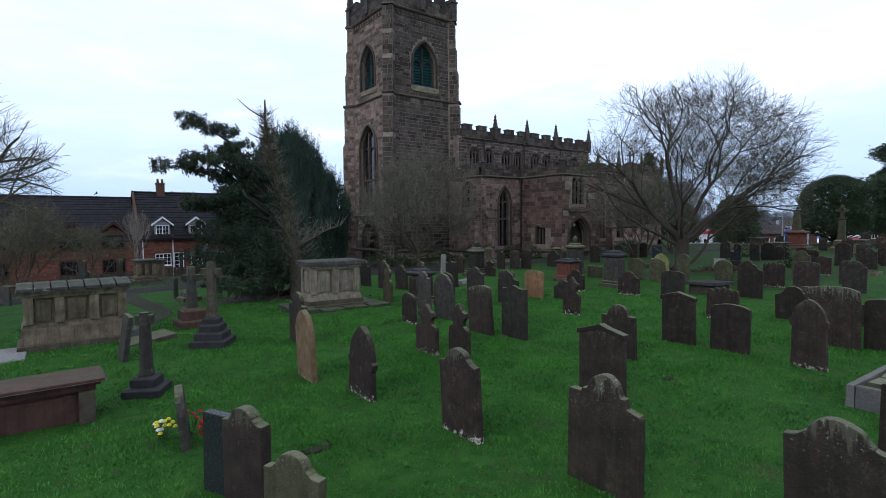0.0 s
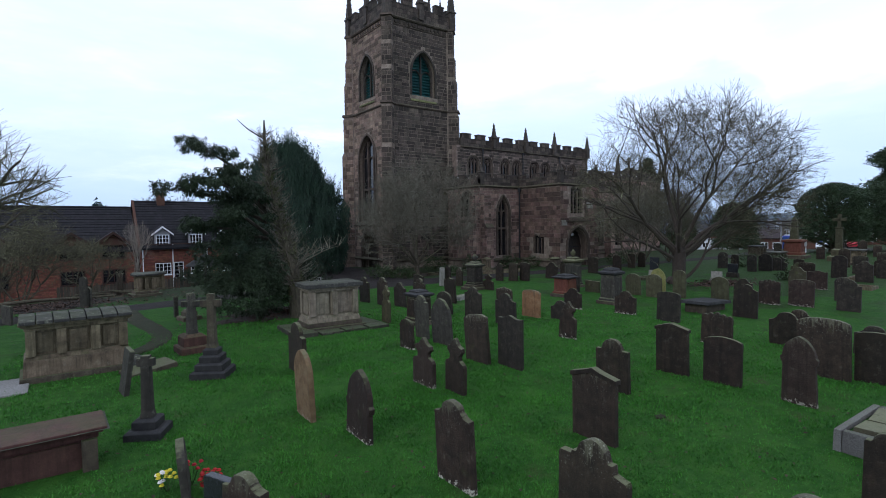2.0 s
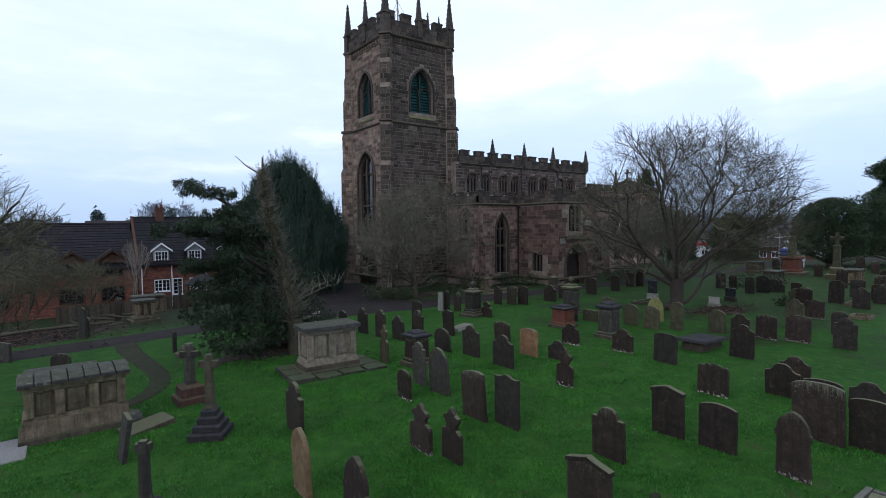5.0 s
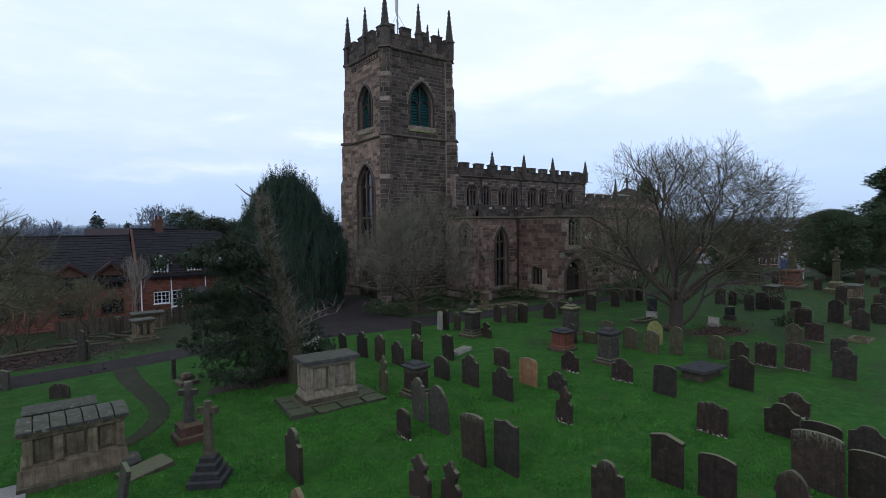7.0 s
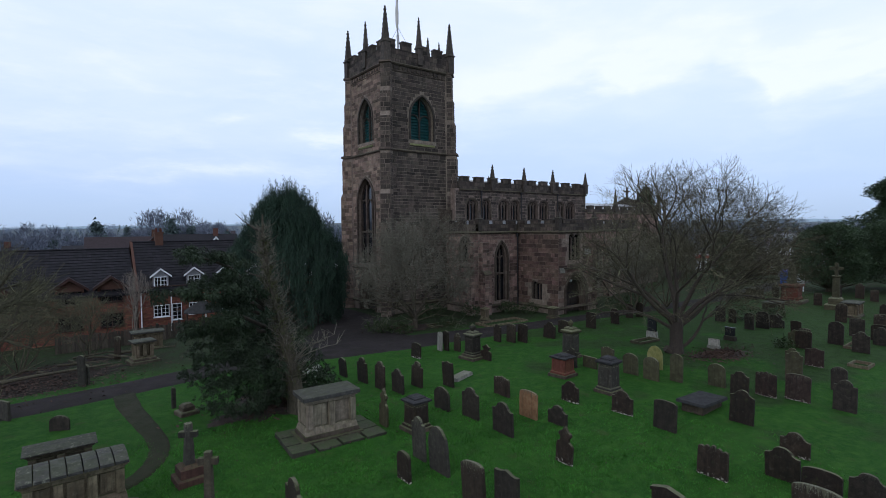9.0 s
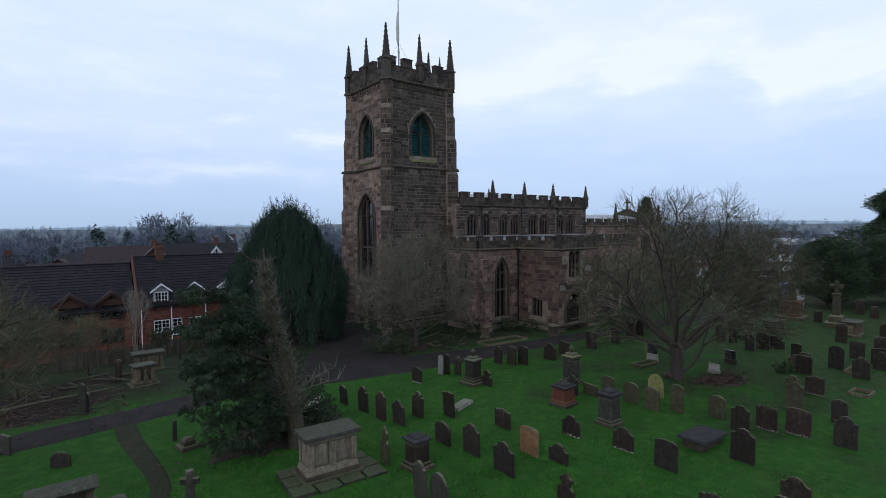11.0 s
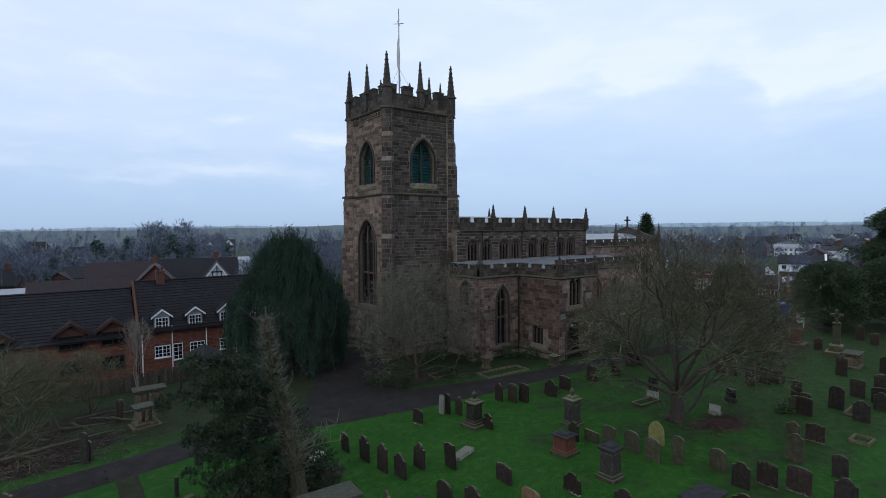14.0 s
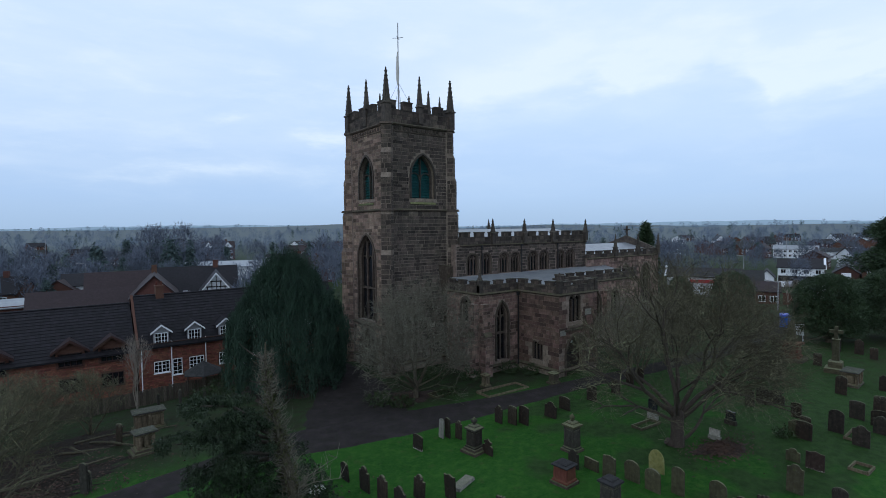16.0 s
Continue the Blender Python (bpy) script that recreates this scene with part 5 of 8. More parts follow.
headstone("segment", 43.44, 9.35, 0.84, 1.43, "dark")
headstone("gothic", 24.93, 14.44, 0.81, 1.23, "yellow")
headstone("round", 23.02, 13.53, 0.81, 1.11, "mossy")
headstone("round", 23.65, 12.61, 0.63, 1.32, "mossy")
headstone("round", 24.35, 11.04, 0.78, 1.06, "mossy")
headstone("crenel", 21.94, 15.25, 0.73, 1.49, "mossy")
headstone("round", 23.14, 14.71, 0.81, 1.07, "mossy")
headstone("flat", 22.58, 16.77, 0.90, 0.60, "mossy")
headstone("shoulder", 22.04, 17.52, 0.65, 1.01, "black")
headstone("bonnet", 26.79, 23.27, 0.99, 1.09, "dark")
headstone("segment", 28.76, 23.65, 0.96, 0.93, "dark")
headstone("segment", 31.72, 23.55, 0.86, 1.19, "dark")
headstone("shoulder", 23.47, 24.86, 0.68, 1.18, "dark")
headstone("segment", 23.98, 24.10, 0.76, 1.21, "dark")
headstone("segment", 24.54, 23.61, 0.85, 1.21, "dark")
headstone("cusped", 19.65, 21.73, 0.82, 0.89, "dark")
headstone("round", 19.08, 25.40, 0.45, 1.18, "pale")
headstone("round", 19.39, 25.13, 0.47, 1.25, "dark")
headstone("shoulder", 19.77, 24.53, 0.56, 1.13, "dark")
headstone("segment", 16.94, 24.89, 0.88, 0.88, "limed")
headstone("round", 40.87, 18.44, 0.74, 1.23, "black")
headstone("round", 39.12, 15.65, 0.61, 1.20, "black")
headstone("round", 40.27, 15.24, 0.87, 1.22, "black")
headstone("cusped", 41.31, 14.63, 0.82, 1.02, "grey")
headstone("bonnet", 35.74, 11.71, 0.73, 1.03, "mossy")
headstone("segment", 36.75, 11.55, 0.59, 1.01, "dark")
headstone("bonnet", 31.78, 10.53, 0.68, 0.74, "mossy")
headstone("segment", 41.41, 8.88, 1.08, 1.04, "dark")
headstone("flat", 1.12, 13.35, 0.62, 1.00, "grey", turn=4, back=8, note="leaning")
headstone("gothic", 1.34, 7.52, 0.60, 0.80, "grey", turn=-10, back=-7, note="with flowers")
headstone("flat", 1.40, 5.91, 0.45, 0.88, "polished", turn=24)
headstone("bonnet", 1.56, 5.50, 0.58, 1.02, "dark", turn=26, thick=0.13)
headstone("bonnet", 1.70, 4.55, 0.66, 0.84, "mossy", turn=28)
headstone("round", 0.08, 24.67, 0.70, 0.60, "black", turn=60)
headstone("flat", -1.73, 27.67, 0.70, 0.80, "grey", turn=30)
headstone("round", 1.02, 31.45, 0.45, 1.59, "grey", turn=35)
headstone("segment", 3.03, 37.55, 0.45, 1.42, "dark", turn=35)
headstone("round", 1.19, 31.75, 0.45, 1.03, "grey", turn=35)
headstone("round", 62.32, 16.97, 0.80, 1.42, "black")
headstone("bonnet", 62.41, 15.16, 0.72, 1.50, "dark")
headstone("segment", 61.08, 13.71, 0.63, 1.12, "dark")
headstone("round", 58.05, 20.88, 0.67, 1.27, "black")
headstone("round", 58.01, 20.11, 0.55, 1.25, "black")
headstone("segment", 54.75, 16.27, 0.65, 1.13, "dark")
headstone("bonnet", 50.38, 10.74, 0.51, 1.22, "dark")
headstone("round", 46.97, 12.47, 0.73, 1.41, "dark")
headstone("segment", 41.71, 15.82, 0.71, 0.85, "mossy")
headstone("round", 41.08, 14.84, 0.68, 0.94, "black")
headstone("segment", 39.11, 12.78, 0.61, 1.02, "dark")
headstone("round", 40.86, 17.54, 0.55, 1.08, "dark")
headstone("round", 34.36, 23.30, 0.71, 1.19, "dark")
headstone("segment", 37.43, 24.06, 0.64, 1.17, "dark")
headstone("round", 38.36, 23.73, 0.64, 1.22, "dark")


# small square stones with a plate
def tablet(x, y, w, h, turn, stone, base, label):
    t = thing("grave_tablet", label, "gravestone", on_ground(x, y, turn), "headstones in the churchyard")
    part("plinth", Geo().box(-0.14, 0.14, -w / 2 - 0.06, w / 2 + 0.06, -0.1, h * 0.35, 0.02), base, t, bevel=0.01)
    part("tablet", Geo().box(-0.06, 0.06, -w / 2, w / 2, h * 0.35, h), stone, t, bevel=0.01)


tablet(31.7, 18.65, 0.6, 1.3, 4, "polished", "pale", "black polished tablet on a pale stone plinth")
tablet(34.6, 14.97, 0.62, 0.85, -6, "polished", "black", "leaning black polished tablet on a dark base")
tablet(31.5, 14.54, 0.62, 0.62, 0, "pale", "pale", "small pale stone tablet among leaf litter")


# ---------------------------------------------------------------- tombs and monuments
def chest_tomb(x, y, turn, length, width, height, body, lid_stone, label, panels=3, steps=1, ridged=False, plinth=0.16, trim=None, band=0.0):
    t = thing("chest_tomb", label, "tomb", on_ground(x, y, turn))
    a, b = length / 2, width / 2
    z = -0.2
    for i in range(steps):
        e = plinth * (steps - i)
        part("step", Geo().box(-a - e, a + e, -b - e, b + e, z, 0.16 + 0.15 * i, 0.02), "tomb_dark", t, bevel=0.02)
        z = 0.16 + 0.15 * i
    top = height * (0.82 if ridged else 0.86)
    if band:
        part("plinth_band", Geo().box(-a - 0.08, a + 0.08, -b - 0.08, b + 0.08, z, z + band, 0.03), body, t, bevel=0.015)
        z += band
    part("plinth_moulding", Geo().box(-a - 0.05, a + 0.05, -b - 0.05, b + 0.05, z, z + 0.10, 0.05), body, t)
    e = 0.09 if panels else 0.02
    part("core", Geo().box(-a + e, a - e, -b + e, b - e, z + 0.05, top), body, t)
    for s in (-1, 1) if panels else ():
        for i in range(panels + 1):
            u = -a + 2 * a * i / panels
            u = min(max(u, -a + 0.10), a - 0.10)
            part("pilaster", Geo().box(u - 0.10, u + 0.10, s * b - 0.10, s * b + 0.10, z + 0.10, top - 0.08), body, t, bevel=0.012) if 0 < i < panels and trim is None else part("pilaster", Geo().box(u - 0.10, u + 0.10, s * b - 0.10, s * b + 0.10, z + 0.10, top - 0.08), trim or body, t, bevel=0.012)
        for i in range(panels):
            u0, u1 = -a + 2 * a * i / panels + 0.16, -a + 2 * a * (i + 1) / panels - 0.16
            part("panel", Geo().box(u0, u1, min(s * (b - 0.06), s * (b - 0.10)), max(s * (b - 0.06), s * (b - 0.10)), z + 0.16, top - 0.14), body, t, bevel=0.01)
        part("end_panel", Geo().box(s * a - 0.07, s * a - 0.03 + 0.02, -b + 0.18, b - 0.18, z + 0.16, top - 0.14) if s > 0 else Geo().box(s * a + 0.01, s * a + 0.07, -b + 0.18, b - 0.18, z + 0.16, top - 0.14), body, t, bevel=0.01)
    part("cornice", Geo().box(-a - 0.02, a + 0.02, -b - 0.02, b + 0.02, top - 0.08, top).box(-a - 0.08, a + 0.08, -b - 0.08, b + 0.08, top, top + 0.06).box(-a - 0.13, a + 0.13, -b - 0.13, b + 0.13, top + 0.055, top + 0.10), body, t, bevel=0.015)
    if ridged:
        lid = new("lid")
        lid.parent = t
        n = 7
        for i in range(n):
            u0, u1 = -a - 0.12 + (2 * a + 0.24) * i / n, -a - 0.12 + (2 * a + 0.24) * (i + 1) / n
            part("lid_stone", Geo().prism([(-b - 0.17, top + 0.09), (-b - 0.17, top + 0.17), (-b * 0.5, height - 0.03), (b * 0.5, height - 0.03), (b + 0.17, top + 0.17), (b + 0.17, top + 0.09)], lambda u, v, d: (d, u, v), u0 + 0.012, u1 - 0.012), lid_stone, lid, bevel=0.015)
    else:
        part("lid", Geo().box(-a - 0.16, a + 0.16, -b - 0.16, b + 0.16, top + 0.06, height - 0.03).box(-a - 0.14, a + 0.14, -b - 0.14, b + 0.14, height - 0.03, height, 0.12), lid_stone, t, "heavy overhanging lid", bevel=0.02)
    return t


chest_tomb(0.38, 16.35, 2, 2.12, 0.95, 1.66, "tomb", "lid", "stained limestone chest tomb with panelled sides and ridged grey lid", 3, 1, True, band=0.40)
chest_tomb(-0.45, 9.62, 1, 1.75, 0.62, 0.63, "redbrick", "lid", "low dull-red sandstone chest tomb with a lichened slab lid", 1, 0, trim="tomb_dark")
chest_tomb(7.95, 17.42, -3, 1.82, 0.90, 1.72, "tomb_pale", "lid", "pale panelled chest tomb on stepped stone base", 2, 2, False, 0.13, band=0.14)
platform = thing("tomb_platform", "sunken mossy paving slabs under a pale chest tomb", "platform", on_ground(8.0, 17.28, -3))
PAVE = random.Random(8)
for i in range(4):
    for k in range(3):
        x0, y0 = -1.8 + 0.9 * i, -1.22 + 0.81 * k
        e = PAVE.uniform(0.0, 0.10) if i in (0, 3) or k != 1 else 0.0
        part("paving_slab", Geo().box(x0 + 0.015 + (e if i == 0 else 0), x0 + 0.885 - (e if i == 3 else 0), y0 + 0.015 + (e if k == 0 else 0), y0 + 0.795 - (e if k == 2 else 0), -0.2, PAVE.uniform(0.09, 0.14), 0.03).moved(pose(0, 0, 0, PAVE.uniform(-0.8, 0.8), PAVE.uniform(-0.8, 0.8), PAVE.uniform(-1.5, 1.5))), "sunk_slab", platform, bevel=0.025)
solid("grave_slab", Geo().box(-0.62, 0.62, -0.36, 0.36, -0.15, 0.12, 0.03), "tomb_dark", "broken stone slab lying beside a chest tomb", "slab", on_ground(1.85, 15.25, 18) @ pose(0, 0, 0, 4, -5, 0), bevel=0.02)
solid("broken_stone", Geo().lathe([(0.26, -0.1), (0.34, 0.1), (0.26, 0.26), (0.10, 0.32)], 6), "lid", "lichened lump of broken stone in the grass", "stone", on_ground(1.55, 16.0, 25), bevel=0.03)
chest_tomb(4.15, 35.3, 8, 0.95, 0.75, 1.35, "tomb", "lid", "tall weathered chest tomb with a moulded cap near the path", 2, 2)
chest_tomb(5.0, 40.2, 0, 1.7, 0.9, 1.35, "tomb", "lid", "distant grey chest tomb with an overhanging lid by the boundary", 2, 1)
chest_tomb(0.1, 20.1, 0, 1.6, 0.75, 0.95, "tomb_dark", "lid", "dark low chest tomb with a rounded slab lid", 2, 1)
chest_tomb(50.5, 12.7, 3, 1.7, 0.9, 1.2, "tomb", "lid", "grey table-topped chest tomb on the lawn", 2, 1)
chest_tomb(56.0, 22.0, 0, 1.6, 0.9, 1.1, "tomb_dark", "slate", "dark chest tomb far across the lawn", 2, 1)
chest_tomb(47.5, 17.2, 0, 1.6, 0.9, 1.0, "tomb_dark", "lid", "low mossy chest tomb under bare branches", 2, 1)

ledger = thing("ledger_tomb", "low chest with a broad slate top slab, slightly tilted", "tomb", on_ground(21.0, 10.1, 2) @ pose(0, 0, 0, 0, 3, 0))
part("base", Geo().box(-0.85, 0.85, -0.42, 0.42, -0.2, 0.30), "tomb_dark", ledger, bevel=0.01)
part("top_slab", Geo().box(-1.05, 1.05, -0.58, 0.58, 0.30, 0.42, 0.02), "slate", ledger, "broad wet-looking slate slab", bevel=0.015)

planter = thing("kerbed_grave", "low speckled granite grave kerb with mossy slabs inside", "grave", on_ground(10.72, 2.12, -2))
for bx in ((-0.95, 0.95, 0.36, 0.48), (-0.95, 0.95, -0.48, -0.36), (-0.95, -0.80, -0.36, 0.36), (0.80, 0.95, -0.36, 0.36)):
    part("kerb", Geo().box(*bx, -0.1, 0.34, 0.01), "granite", planter, bevel=0.012)
part("infill", Geo().box(-0.81, 0.81, -0.37, 0.37, -0.1, 0.26), "turf", planter, "grass filling")
for k, (u, tilt) in enumerate(((-0.42, 5), (0.35, -4))):
    part("inner_slab", Geo().box(-0.36, 0.36, -0.30, 0.30, 0.27, 0.36, 0.02).moved(pose(u, 0.02 * k, 0, 0, tilt, 3)), "mossy", planter, "tilted green-stained slab", bevel=0.01)


def cross_monument(x, y, turn, h, steps, shaft, arms, label, base="black", stone="grey"):
    t = thing("cross_monument", label, "monument", on_ground(x, y, turn))
    z = -0.1
    for half, zz in steps:
        part("step", Geo().square([(half, z), (half, zz - 0.04), (half - 0.05, zz)]), base, t, bevel=0.01)
        z = zz
    part("shaft", Geo().square([(shaft * 1.25, z), (shaft, z + 0.12), (shaft * 0.8, h)]), stone, t, bevel=0.012)
    if arms:
        part("arm", Geo().box(-shaft * 0.7, shaft * 0.7, -arms, arms, h - arms * 1.35, h - arms * 1.35 + shaft * 1.7), stone, t, bevel=0.012)
    return t


cross_monument(1.22, 10.2, 62, 1.42, [(0.30, 0.16), (0.20, 0.33)], 0.085, 0.14, "small stone cross on a stepped black base", "black_base")
cross_monument(3.04, 13.5, 58, 2.06, [(0.42, 0.2), (0.33, 0.38), (0.25, 0.56), (0.18, 0.72)], 0.10, 0.24, "tall pale cross on a stepped dark base", "black_base", "tomb_dark")
pc = thing("pedestal_monument", "short grey stone cross on a reddish stepped pedestal", "monument", on_ground(3.2, 16.8, 5))
part("step", Geo().square([(0.42, -0.1), (0.42, 0.18), (0.38, 0.22)]), "redbrick", pc, bevel=0.01)
part("pedestal", Geo().square([(0.32, 0.22), (0.32, 0.48), (0.22, 0.56)]), "redbrick", pc, bevel=0.01)
part("column", Geo().square([(0.14, 0.56), (0.11, 1.25), (0.10, 1.78)]), "grey", pc, bevel=0.01)
part("cross_arm", Geo().box(-0.085, 0.085, -0.27, 0.27, 1.36, 1.54).moved(pose(0, 0, 0, 0, 0, 55)), "grey", pc, bevel=0.02)


def pedestal_tomb(x, y, turn, half, h, body, cap, label, dome=0.0, steps=1):
    t = thing("pedestal_tomb", label, "tomb", on_ground(x, y, turn))
    z = -0.1
    for i in range(steps):
        e = 0.13 * (steps - i)
        part("step", Geo().square([(half + e, z), (half + e, 0.14 * (i + 1)), (half + e - 0.03, 0.14 * (i + 1) + 0.02)]), "tomb_dark", t, bevel=0.01)
        z = 0.14 * (i + 1)
    part("die", Geo().square([(half + 0.05, z), (half + 0.05, z + 0.1), (half, z + 0.15), (half * 0.96, h * 0.8)]), body, t, bevel=0.012)
    for s in (-1, 1):
        part("panel", Geo().box(s * half - 0.012, s * half + 0.012, -half * 0.7, half * 0.7, z + 0.22, h * 0.74), body, t)
        part("panel", Geo().box(-half * 0.7, half * 0.7, s * half - 0.012, s * half + 0.012, z + 0.22, h * 0.74), body, t)
    part("cap", Geo().square([(half, h * 0.8), (half + 0.09, h * 0.84), (half + 0.09, h * 0.89), (half * 0.8, h * 0.93), (half * 0.8, h * 0.96), (half * 0.55, h)]), cap, t, bevel=0.01)
    if dome:
        part("urn", Geo().lathe([(0.10, h), (0.08, h + 0.06), (dome, h + 0.18), (dome * 0.9, h + 0.28), (0.05, h + 0.36), (0.02, h + 0.42)], 10), cap, t, smooth=True)
    return t


pedestal_tomb(20.35, 16.75, 4, 0.40, 1.12, "terracotta", "black_base", "square red stone pedestal tomb with a dark cap", steps=1)
pedestal_tomb(19.9, 13.75, 0, 0.34, 1.62, "grey", "black_base", "square grey pedestal tomb with a dark stepped cap", steps=1)
pedestal_tomb(23.7, 18.95, 0, 0.34, 1.75, "grey", "mossy", "tall grey pedestal tomb with a mossy domed cap", 0.16, 1)
pedestal_tomb(19.3, 22.5, 6, 0.33, 1.62, "black", "grey", "dark pedestal tomb with a domed cap on steps", 0.2, 2)
pedestal_tomb(10.75, 15.7, 3, 0.33, 1.3, "dark", "black_base", "square dark pedestal tomb with a moulded cap", steps=1)
pedestal_tomb(28.1, 31.3, 0, 0.24, 1.15, "tomb", "tomb", "pale stone pedestal with a spreading cap by the aisle", 0.0, 1)
pedestal_tomb(33.0, 28.3, 0, 0.3, 1.0, "tomb_dark", "mossy", "small square pedestal tomb beside the porch", 0.0, 1)

ob = thing("obelisk_monument", "mossy obelisk on a stepped red sandstone pedestal", "monument", on_ground(55.2, 18.5, 5))
part("step", Geo().square([(1.1, -0.1), (1.1, 0.25), (1.05, 0.3)]), "tomb_dark", ob, bevel=0.02)
part("pedestal", Geo().square([(0.75, 0.3), (0.75, 0.5), (0.65, 0.55), (0.65, 1.45), (0.85, 1.55), (0.85, 1.7), (0.4, 1.8)]), "terracotta", ob, bevel=0.02)
part("shaft", Geo().square([(0.34, 1.8), (0.20, 3.5), (0.03, 3.85)]), "mossy", ob, bevel=0.01)
bc = thing("cross_monument", "tall mossy stone cross on a square plinth", "monument", on_ground(53.5, 14.6, 10))
part("plinth", Geo().square([(0.75, -0.1), (0.75, 0.4), (0.5, 0.45), (0.5, 0.95), (0.34, 1.05)]), "mossy", bc, bevel=0.02)
part("shaft", Geo().square([(0.27, 1.05), (0.24, 2.75), (0.30, 2.8), (0.30, 2.9)]), "mossy", bc, bevel=0.01)
part("cross_head", Geo().box(-0.12, 0.12, -0.13, 0.13, 2.9, 4.0).box(-0.12, 0.12, -0.48, 0.48, 3.4, 3.66), "mossy", bc, bevel=0.02)


def kerb_grave(x, y, turn, l, w, stone, label):
    t = thing("kerbed_grave", label, "grave", on_ground(x, y, turn))
    for bx in ((-l / 2, l / 2, w / 2 - 0.1, w / 2), (-l / 2, l / 2, -w / 2, -w / 2 + 0.1), (-l / 2, -l / 2 + 0.1, -w / 2 + 0.1, w / 2 - 0.1), (l / 2 - 0.1, l / 2, -w / 2 + 0.1, w / 2 - 0.1)):
        part("kerb", Geo().box(*bx, -0.1, 0.16, 0.01), stone, t, bevel=0.01)
    return t


kerb_grave(30.3, 18.3, -4, 2.0, 0.8, "mossy", "sunken mossy stone kerb round a grassy grave")
kerb_grave(28.5, 29.7, -3, 4.2, 1.6, "tomb", "long pale kerb of a grave plot below the aisle")
kerb_grave(24.3, 32.2, 4, 2.2, 1.1, "mossy", "mossy kerb round a grave near the bare tree")
kerb_grave(33.6, 8.0, 0, 1.2, 0.9, "tomb", "small pale kerb round a grave")
kerb_grave(38.4, 9.4, 2, 1.9, 0.9, "tomb", "grey stone kerb round a gravelled grave")
solid("fallen_slab", Geo().box(-0.75, 0.75, -0.28, 0.28, -0.1, 0.16, 0.02), "pale", "pale lichened slab lying flat behind a headstone", "slab", on_ground(16.3, 19.9, 20), bevel=0.015)
solid("gravel_bed", Geo().box(-1.0, 1.0, -0.8, 0.8, -0.2, 0.05, 0.02), "gravel", "pale gravelled grave plot with a stone edge", "grave", on_ground(-1.6, 15.6, 0), bevel=0.02)

post = solid("stone_post", Geo().square([(0.08, -0.2), (0.08, 0.85), (0.05, 0.92)]), "grey", "short grey stone post standing in the grass", "post", on_ground(4.05, 24.6, 8), bevel=0.01)
rb = thing("ruined_monument", "broken stepped base of a small monument", "monument", on_ground(4.35, 23.4, 12))
part("step", Geo().square([(0.38, -0.1), (0.38, 0.14), (0.34, 0.18)]), "tomb_dark", rb, bevel=0.02)
part("stump", Geo().square([(0.24, 0.18), (0.24, 0.34), (0.14, 0.46)]), "tomb_dark", rb, bevel=0.02)

# flowers left at a grave
FL = random.Random(3)


def bunch(x, y, tone, n, size, label):
    b = thing("flower_bunch", label, "flowers", on_ground(x, y))
    g, s = Geo(), Geo()
    for i in range(n):
        px, py, pz = FL.gauss(0, size * 0.4), FL.gauss(0, size * 0.4), 0.12 + FL.random() * size
        s.tube((0, 0, 0), (px, py, pz), 0.004, 0.004, 3)
        g.lathe([(0.008, pz - 0.012), (0.035, pz), (0.022, pz + 0.025), (0.004, pz + 0.03)], 6, px, py)
    part("petals", g, tone, b)
    part("stems", s, "holly_leaf", b)


bunch(1.14, 7.78, "petal_yellow", 10, 0.16, "bunch of yellow flowers at a leaning headstone")
bunch(1.08, 7.86, "petal_white", 6, 0.16, "bunch of white flowers at a leaning headstone")
bunch(1.60, 7.42, "petal_red", 26, 0.17, "bunch of red flowers at a leaning headstone")
bunch(1.45, 7.75, "petal_red", 6, 0.25, "few red flowers behind a leaning headstone")

# ---------------------------------------------------------------- trees
TREE = random.Random(21)


